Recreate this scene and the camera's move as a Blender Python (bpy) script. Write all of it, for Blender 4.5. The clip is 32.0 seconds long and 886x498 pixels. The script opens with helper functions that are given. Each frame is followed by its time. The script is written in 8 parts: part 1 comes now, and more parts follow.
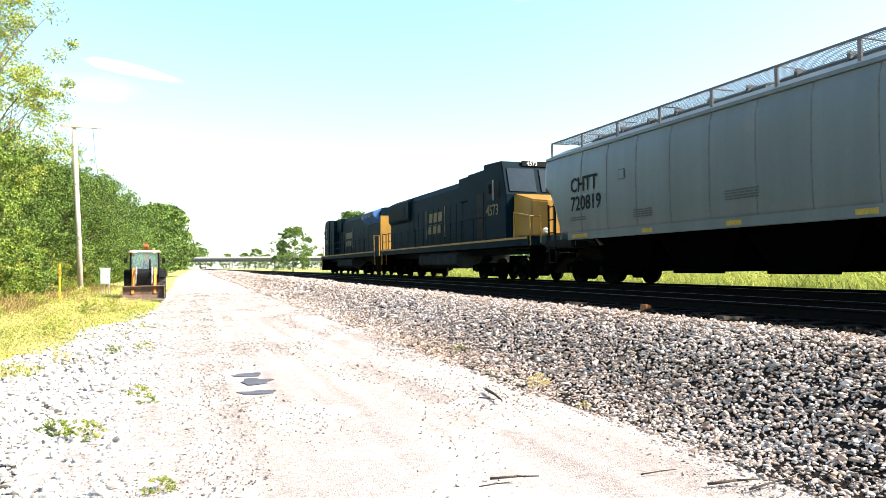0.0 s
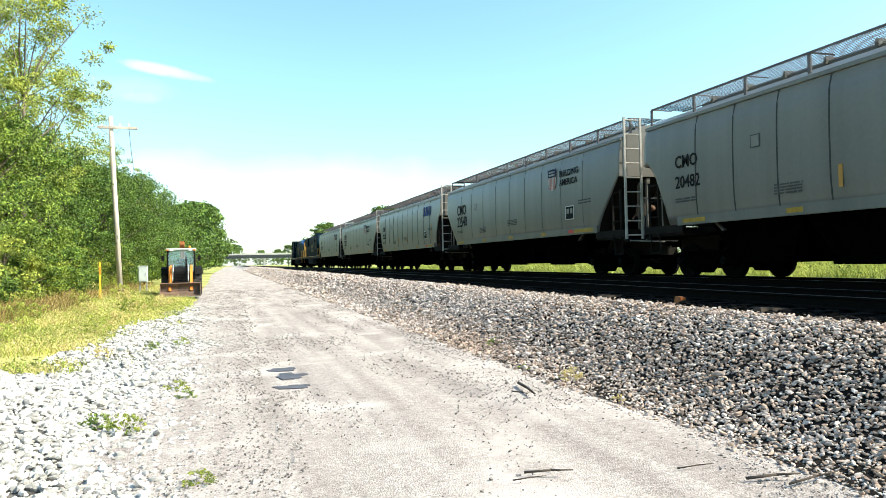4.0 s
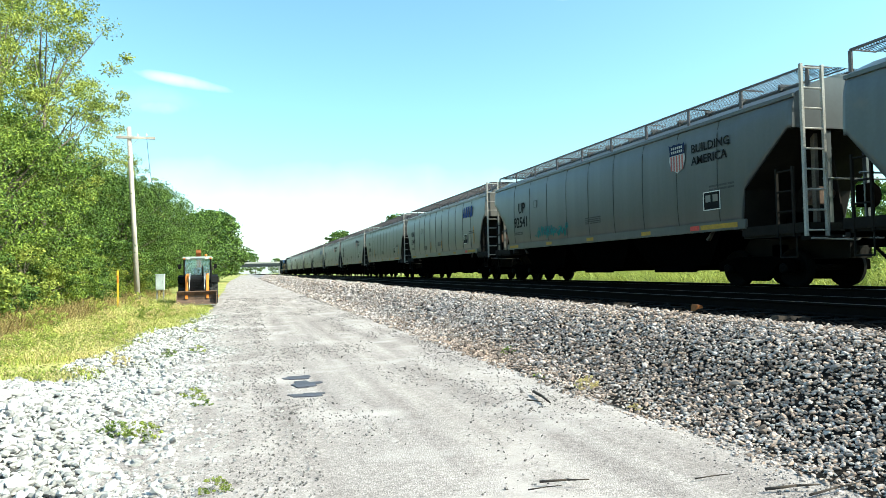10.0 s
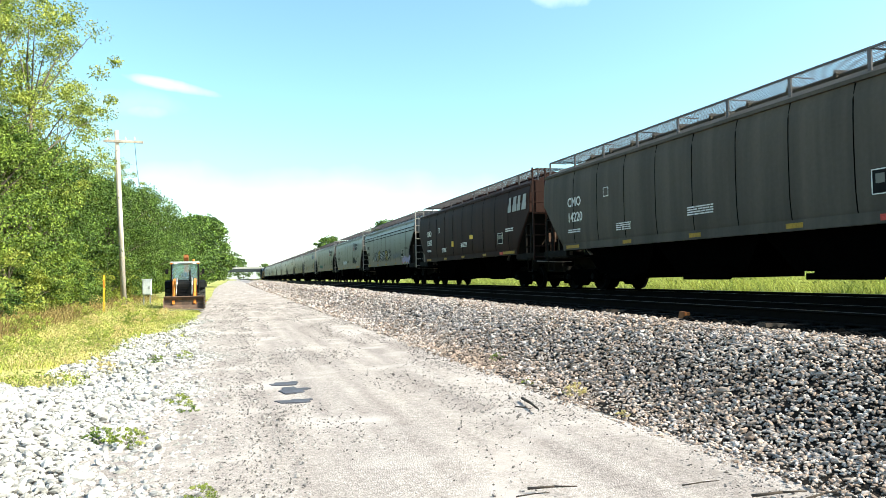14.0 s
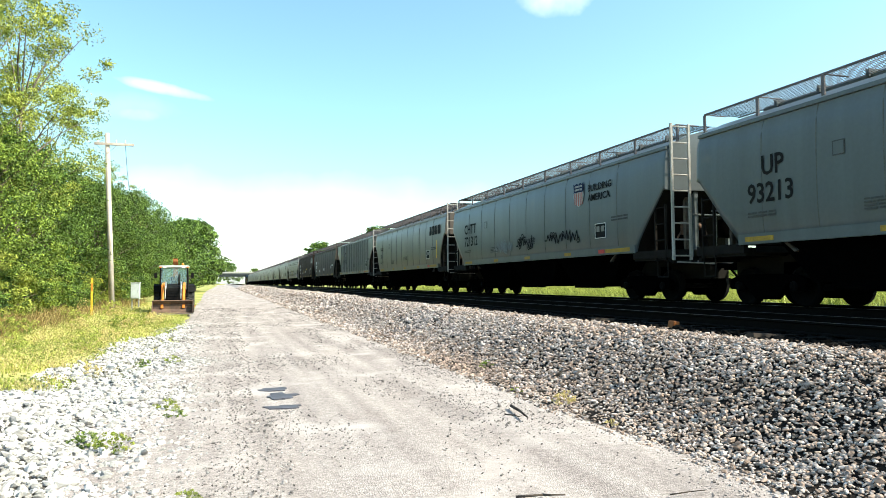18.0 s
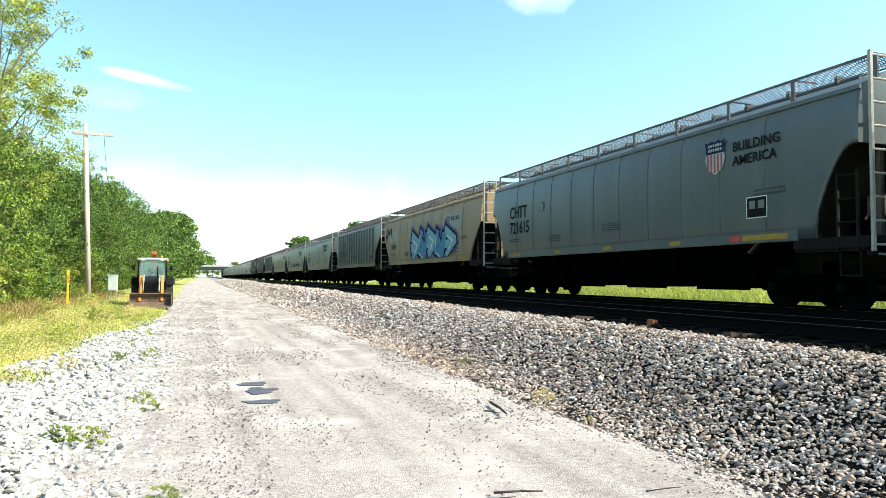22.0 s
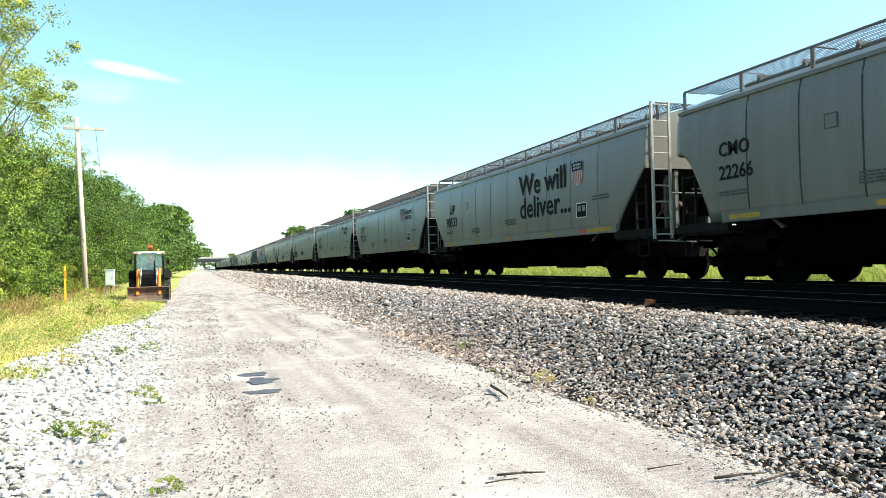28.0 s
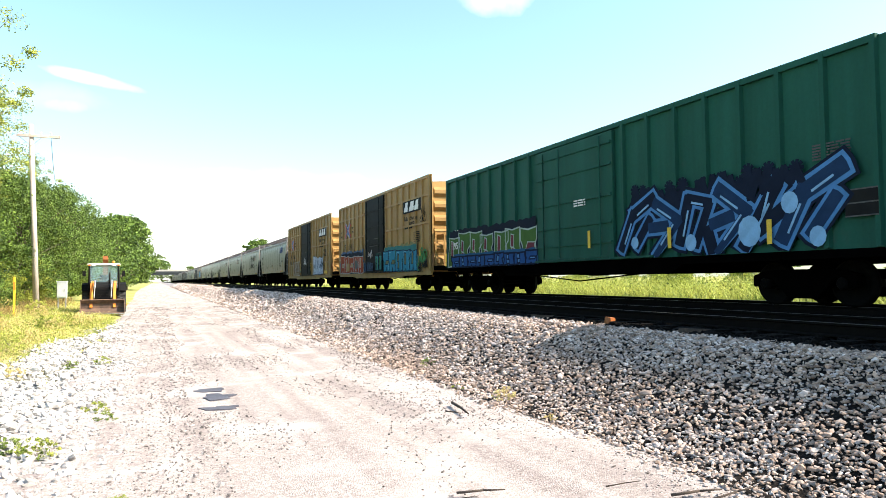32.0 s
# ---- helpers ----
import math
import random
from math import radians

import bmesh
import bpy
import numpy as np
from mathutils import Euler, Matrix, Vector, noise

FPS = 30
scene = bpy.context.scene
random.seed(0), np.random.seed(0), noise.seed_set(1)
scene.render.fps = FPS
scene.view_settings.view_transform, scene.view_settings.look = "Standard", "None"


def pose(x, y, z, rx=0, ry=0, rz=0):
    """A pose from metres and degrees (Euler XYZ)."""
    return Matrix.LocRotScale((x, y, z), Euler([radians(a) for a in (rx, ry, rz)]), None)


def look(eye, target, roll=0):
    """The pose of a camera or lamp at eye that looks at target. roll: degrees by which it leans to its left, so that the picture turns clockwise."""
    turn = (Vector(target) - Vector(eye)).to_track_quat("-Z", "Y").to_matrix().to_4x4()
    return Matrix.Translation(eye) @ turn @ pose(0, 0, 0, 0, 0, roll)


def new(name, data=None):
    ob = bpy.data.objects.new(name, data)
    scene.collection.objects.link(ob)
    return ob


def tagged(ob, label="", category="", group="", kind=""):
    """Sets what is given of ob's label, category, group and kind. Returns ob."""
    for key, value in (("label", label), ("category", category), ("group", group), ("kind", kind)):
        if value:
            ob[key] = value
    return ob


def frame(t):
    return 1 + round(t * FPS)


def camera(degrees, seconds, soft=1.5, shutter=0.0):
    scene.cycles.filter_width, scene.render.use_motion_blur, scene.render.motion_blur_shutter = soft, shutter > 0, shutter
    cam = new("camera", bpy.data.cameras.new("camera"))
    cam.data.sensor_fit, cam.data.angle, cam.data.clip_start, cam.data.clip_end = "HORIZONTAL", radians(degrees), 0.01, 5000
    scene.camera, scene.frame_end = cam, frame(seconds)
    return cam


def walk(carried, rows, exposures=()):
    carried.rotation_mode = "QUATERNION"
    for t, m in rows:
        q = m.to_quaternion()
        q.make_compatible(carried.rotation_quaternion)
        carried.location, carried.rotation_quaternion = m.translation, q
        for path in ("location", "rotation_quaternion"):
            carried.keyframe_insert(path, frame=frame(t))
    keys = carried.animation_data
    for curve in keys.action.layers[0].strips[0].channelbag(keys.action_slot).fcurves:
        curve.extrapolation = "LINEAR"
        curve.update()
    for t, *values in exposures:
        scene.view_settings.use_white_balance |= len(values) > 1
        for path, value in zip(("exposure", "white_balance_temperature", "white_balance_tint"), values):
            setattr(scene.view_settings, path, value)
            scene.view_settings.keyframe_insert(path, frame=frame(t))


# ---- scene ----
AIM = [
    (0, -20.04, 1.42, 0.60), (0.5, -18.18, 1.72, 0.50), (1, -17.55, 1.73, 0.97), (1.5, -17.69, 1.30, 1.40),
    (2, -17.37, 1.39, 1.30), (2.5, -17.57, 1.61, 1.19), (4.5, -17.42, 0.82, 1.29), (5, -18.17, 0.88, 1.37),
    (5.5, -18.49, 1.00, 1.40), (6, -19.14, 0.92, 1.51), (6.5, -18.81, 0.67, 1.52), (7, -18.27, 1.35, 1.36),
    (7.5, -18.41, 1.18, 0.97), (8, -16.73, 1.33, 0.91), (8.5, -16.51, 1.44, 0.97), (9, -15.78, 1.33, 1.46),
    (9.5, -16.09, 1.68, 1.40), (10, -16.21, 1.68, 1.33), (10.5, -16.79, 1.74, 1.43), (11, -17.26, 1.73, 1.65),
    (11.5, -17.60, 2.12, 1.71), (12, -16.85, 1.93, 1.64), (12.5, -17.50, 2.25, 1.48), (13, -17.78, 2.39, 1.26),
    (13.5, -17.15, 2.31, 1.10), (15.5, -17.18, 1.97, 1.00), (16, -17.11, 2.33, 0.85), (16.5, -17.09, 2.69, 0.90),
    (17, -17.36, 2.76, 0.81), (17.5, -17.62, 2.67, 0.57), (18, -17.93, 2.74, 0.45), (18.5, -18.15, 2.69, 0.31),
    (19, -18.30, 2.69, 0.27), (19.5, -18.74, 2.51, -0.30), (20, -18.88, 2.42, -0.27), (20.5, -19.32, 2.22, -0.23),
    (21, -19.46, 2.44, 0.04), (21.5, -19.23, 2.38, -0.22), (22, -19.50, 2.42, -0.28), (22.5, -19.26, 2.39, -0.43),
    (23, -19.00, 2.27, -0.31), (23.5, -19.36, 2.15, -0.20), (23.8, -22.55, 3.57, -1.80),
    (24, -23.40, 2.90, -1.23), (24.5, -20.51, 2.25, 1.17), (25, -19.53, 2.91, 1.70), (25.5, -18.68, 3.07, 2.19),
    (27.5, -18.59, 1.88, 0.82), (28, -19.72, 1.20, 1.31), (28.5, -22.26, 2.32, 2.22), (29, -22.35, 2.69, 1.79),
    (29.5, -21.92, 2.84, 1.65), (30, -21.88, 2.00, 1.72), (30.5, -22.37, 2.53, 1.58), (31, -22.13, 2.57, 1.18),
    (31.5, -21.95, 2.63, 1.14), (32, -22.84, 2.50, 0.58),
]
cam = camera(66.0, 32.0, soft=0.55)
EYE = (0.0, 0.0, 1.70)
walk(cam, [(t, pose(*EYE, 90 + p, r, y)) for t, y, p, r in AIM],
     exposures=[(0.0, 1.54, 7400, 12), (0.4, 1.36, 7200, 6), (0.9, 1.24, 7050, 4), (2.0, 1.14, 6900, 1), (5.0, 1.12, 7100, 3), (7.0, 1.10, 7000, 2), (8.0, 1.05, 6800, -1),
                (9.0, 1.05, 6750, -2), (10.0, 1.0, 6600, -4), (11.5, 1.03, 6700, -2), (13.0, 1.07, 6950, 2), (15.5, 1.14, 7050, 2), (16.2, 1.12, 7050, 2),
                (17.0, 0.96, 6450, -6), (17.6, 1.04, 6800, -1), (18.2, 1.11, 7150, 3), (20.0, 1.07, 6900, 0), (22.0, 1.13, 7000, 1), (25.0, 1.11, 6800, -2), (25.5, 1.12, 6850, -1),
                (28.0, 1.15, 7000, 1), (29.0, 1.22, 7000, 3), (30.0, 1.32, 7150, 11), (31.0, 1.36, 7250, 11), (32.0, 1.37, 7400, 13)])

# ---- world and sun ----
SUN_DIR = Vector((0.66, -0.39, 0.65)).normalized()
sun_data = bpy.data.lights.new("sun", "SUN")
sun_data.energy, sun_data.angle, sun_data.color = 5.0, radians(0.55), (1.0, 0.94, 0.84)
sun = new("sun", sun_data)
sun.matrix_world = look(tuple(SUN_DIR * 300), (0, 0, 0))
world = bpy.data.worlds.new("sky")
scene.world = world
world.use_nodes = True


def make_sky():
    nt = world.node_tree
    nt.nodes.clear()
    nd, link = nt.nodes.new, nt.links.new
    out, bg = nd("ShaderNodeOutputWorld"), nd("ShaderNodeBackground")
    bg.inputs[1].default_value = 0.15
    sky = nd("ShaderNodeTexSky")
    sky.sky_type, sky.sun_disc = "NISHITA", False
    sky.sun_elevation = math.asin(SUN_DIR.z)
    sky.sun_rotation = math.atan2(SUN_DIR.x, SUN_DIR.y)
    sky.air_density, sky.dust_density, sky.ozone_density = 1.0, 1.3, 1.4
    tc = nd("ShaderNodeTexCoord")
    ns = nd("ShaderNodeTexNoise")
    ns.inputs["Scale"].default_value, ns.inputs["Detail"].default_value = 11.0, 8
    link(tc.outputs["Generated"], ns.inputs["Vector"])
    tone = nd("ShaderNodeMixRGB")
    tone.blend_type = "MULTIPLY"
    tone.inputs[0].default_value = 1.0
    tone.inputs[2].default_value = (0.83, 1.07, 1.10, 1)
    link(sky.outputs[0], tone.inputs[1])
    last = tone.outputs[0]

    def dot(vec):
        n = nd("ShaderNodeVectorMath")
        n.operation = "DOT_PRODUCT"
        n.inputs[1].default_value = vec
        link(tc.outputs["Generated"], n.inputs[0])
        return n.outputs["Value"]

    def calc(op, a, b):
        n = nd("ShaderNodeMath")
        n.operation = op
        for k, v in enumerate((a, b)):
            if isinstance(v, float):
                n.inputs[k].default_value = v
            else:
                link(v, n.inputs[k])
        return n.outputs[0]

    # wisps of cloud: centre direction, long axis tilt, half length, half height, weight, raggedness
    for c, tilt, a, b, w, rag in (((-0.080, 0.963, 0.259), 8.0, 0.056, 0.0085, 0.52, 2.2), ((-0.105, 0.969, 0.222), 0.0, 0.03, 0.010, 0.2, 2.2), ((-0.12, 0.969, 0.232), 0.0, 0.075, 0.020, 0.13, 2.2), ((0.432, 0.815, 0.390), 6.0, 0.06, 0.03, 0.5, 2.2), ((0.08, 0.99, 0.03), 1.0, 0.75, 0.125, 0.5, 0.6)):
        d = Vector(c).normalized()
        h = d.cross(Vector((0, 0, 1))).normalized()
        u = Matrix.Rotation(radians(tilt), 3, d) @ h
        v = u.cross(d)
        p, q = calc("MULTIPLY", dot(u), 1 / a), calc("MULTIPLY", dot(v), 1 / b)
        r2 = calc("ADD", calc("MULTIPLY", p, p), calc("MULTIPLY", q, q))
        edge = calc("ADD", calc("MULTIPLY", r2, -0.62), calc("ADD", calc("MULTIPLY", ns.outputs[0], rag), 0.65 - 0.5 * rag))
        cl = nd("ShaderNodeClamp")
        link(calc("MULTIPLY", edge, w), cl.inputs[0])
        cl.inputs["Max"].default_value = w
        mx = nd("ShaderNodeMixRGB")
        mx.inputs[2].default_value = (7.0, 7.2, 7.4, 1)
        link(cl.outputs[0], mx.inputs[0])
        link(last, mx.inputs[1])
        last = mx.outputs[0]
    link(last, bg.inputs[0])
    link(bg.outputs[0], out.inputs[0])


make_sky()

# ---- materials ----


def mat(name, col, col2=None, rough=0.6, metal=0.0, scale=2.0, fine=30.0, bump=0.15, streak=0.0, rnd=0.0, island=0.0, leaf=0.0, dist=0.01, stain=None, spec=0.3, grain=0.45, stretch=None, speck=None):
    m = bpy.data.materials.new(name)
    m.use_nodes = True
    nt = m.node_tree
    nd, link = nt.nodes.new, nt.links.new
    b = nt.nodes["Principled BSDF"]
    col2 = col2 or tuple(c * 0.72 for c in col)
    tc = nd("ShaderNodeTexCoord")
    big, small = nd("ShaderNodeTexNoise"), nd("ShaderNodeTexNoise")
    big.inputs["Scale"].default_value, big.inputs["Detail"].default_value = scale, 5
    small.inputs["Scale"].default_value, small.inputs["Detail"].default_value = fine, 3
    link(tc.outputs["Object"], small.inputs["Vector"])
    if streak or stretch:
        mp = nd("ShaderNodeMapping")
        mp.inputs["Scale"].default_value = stretch or (1.0, 3.0, 0.22)
        link(tc.outputs["Object"], mp.inputs[0])
        link(mp.outputs[0], big.inputs["Vector"])
    else:
        link(tc.outputs["Object"], big.inputs["Vector"])
    ramp = nd("ShaderNodeValToRGB")
    ramp.color_ramp.elements[0].position, ramp.color_ramp.elements[1].position = 0.36, 0.66
    ramp.color_ramp.elements[0].color, ramp.color_ramp.elements[1].color = (*col2, 1), (*col, 1)
    link(big.outputs[0], ramp.inputs[0])
    mul = nd("ShaderNodeMixRGB")
    mul.blend_type = "OVERLAY"
    mul.inputs[0].default_value = grain
    link(ramp.outputs[0], mul.inputs[1])
    link(small.outputs[0], mul.inputs[2])
    last = mul.outputs[0]
    if speck:
        for sc, amount in speck:
            vo, vr, vm = nd("ShaderNodeTexVoronoi"), nd("ShaderNodeSeparateColor"), nd("ShaderNodeMapRange")
            vo.inputs["Scale"].default_value = sc
            link(tc.outputs["Object"], vo.inputs["Vector"])
            link(vo.outputs["Color"], vr.inputs[0])
            link(vr.outputs[0], vm.inputs[0])
            vm.inputs["To Min"].default_value, vm.inputs["To Max"].default_value = 1 - amount, 1 + amount * 0.7
            vh = nd("ShaderNodeHueSaturation")
            link(vm.outputs[0], vh.inputs["Value"])
            link(last, vh.inputs["Color"])
            last = vh.outputs[0]
    if stain:
        sn = nd("ShaderNodeTexNoise")
        sn.inputs["Scale"].default_value, sn.inputs["Detail"].default_value = stain[1], 6
        link(tc.outputs["Object"], sn.inputs["Vector"])
        sr = nd("ShaderNodeValToRGB")
        sr.color_ramp.elements[0].position, sr.color_ramp.elements[1].position = stain[2], stain[2] + 0.14
        link(sn.outputs[0], sr.inputs[0])
        sm = nd("ShaderNodeMixRGB")
        sm.inputs[2].default_value = (*stain[0], 1)
        link(sr.outputs[0], sm.inputs[0])
        link(last, sm.inputs[1])
        last = sm.outputs[0]
    if rnd or island:
        src = nd("ShaderNodeNewGeometry").outputs["Random Per Island"] if island else nd("ShaderNodeObjectInfo").outputs["Random"]
        mr = nd("ShaderNodeMapRange")
        k = rnd or island
        mr.inputs["To Min"].default_value, mr.inputs["To Max"].default_value = 1 - k, 1 + k * 0.6
        link(src, mr.inputs[0])
        hv = nd("ShaderNodeHueSaturation")
        link(mr.outputs[0], hv.inputs["Value"])
        link(last, hv.inputs["Color"])
        last = hv.outputs[0]
    link(last, b.inputs["Base Color"])
    b.inputs["Roughness"].default_value, b.inputs["Metallic"].default_value = rough, metal
    b.inputs["Specular IOR Level"].default_value = spec
    if bump:
        bp = nd("ShaderNodeBump")
        bp.inputs["Strength"].default_value, bp.inputs["Distance"].default_value = bump, dist
        link(small.outputs[0], bp.inputs["Height"])
        link(bp.outputs[0], b.inputs["Normal"])
    if leaf:
        tr, mix = nd("ShaderNodeBsdfTranslucent"), nd("ShaderNodeMixShader")
        link(last, tr.inputs[0])
        mix.inputs[0].default_value = leaf
        link(b.outputs[0], mix.inputs[1])
        link(tr.outputs[0], mix.inputs[2])
        link(mix.outputs[0], nt.nodes["Material Output"].inputs[0])
    return m


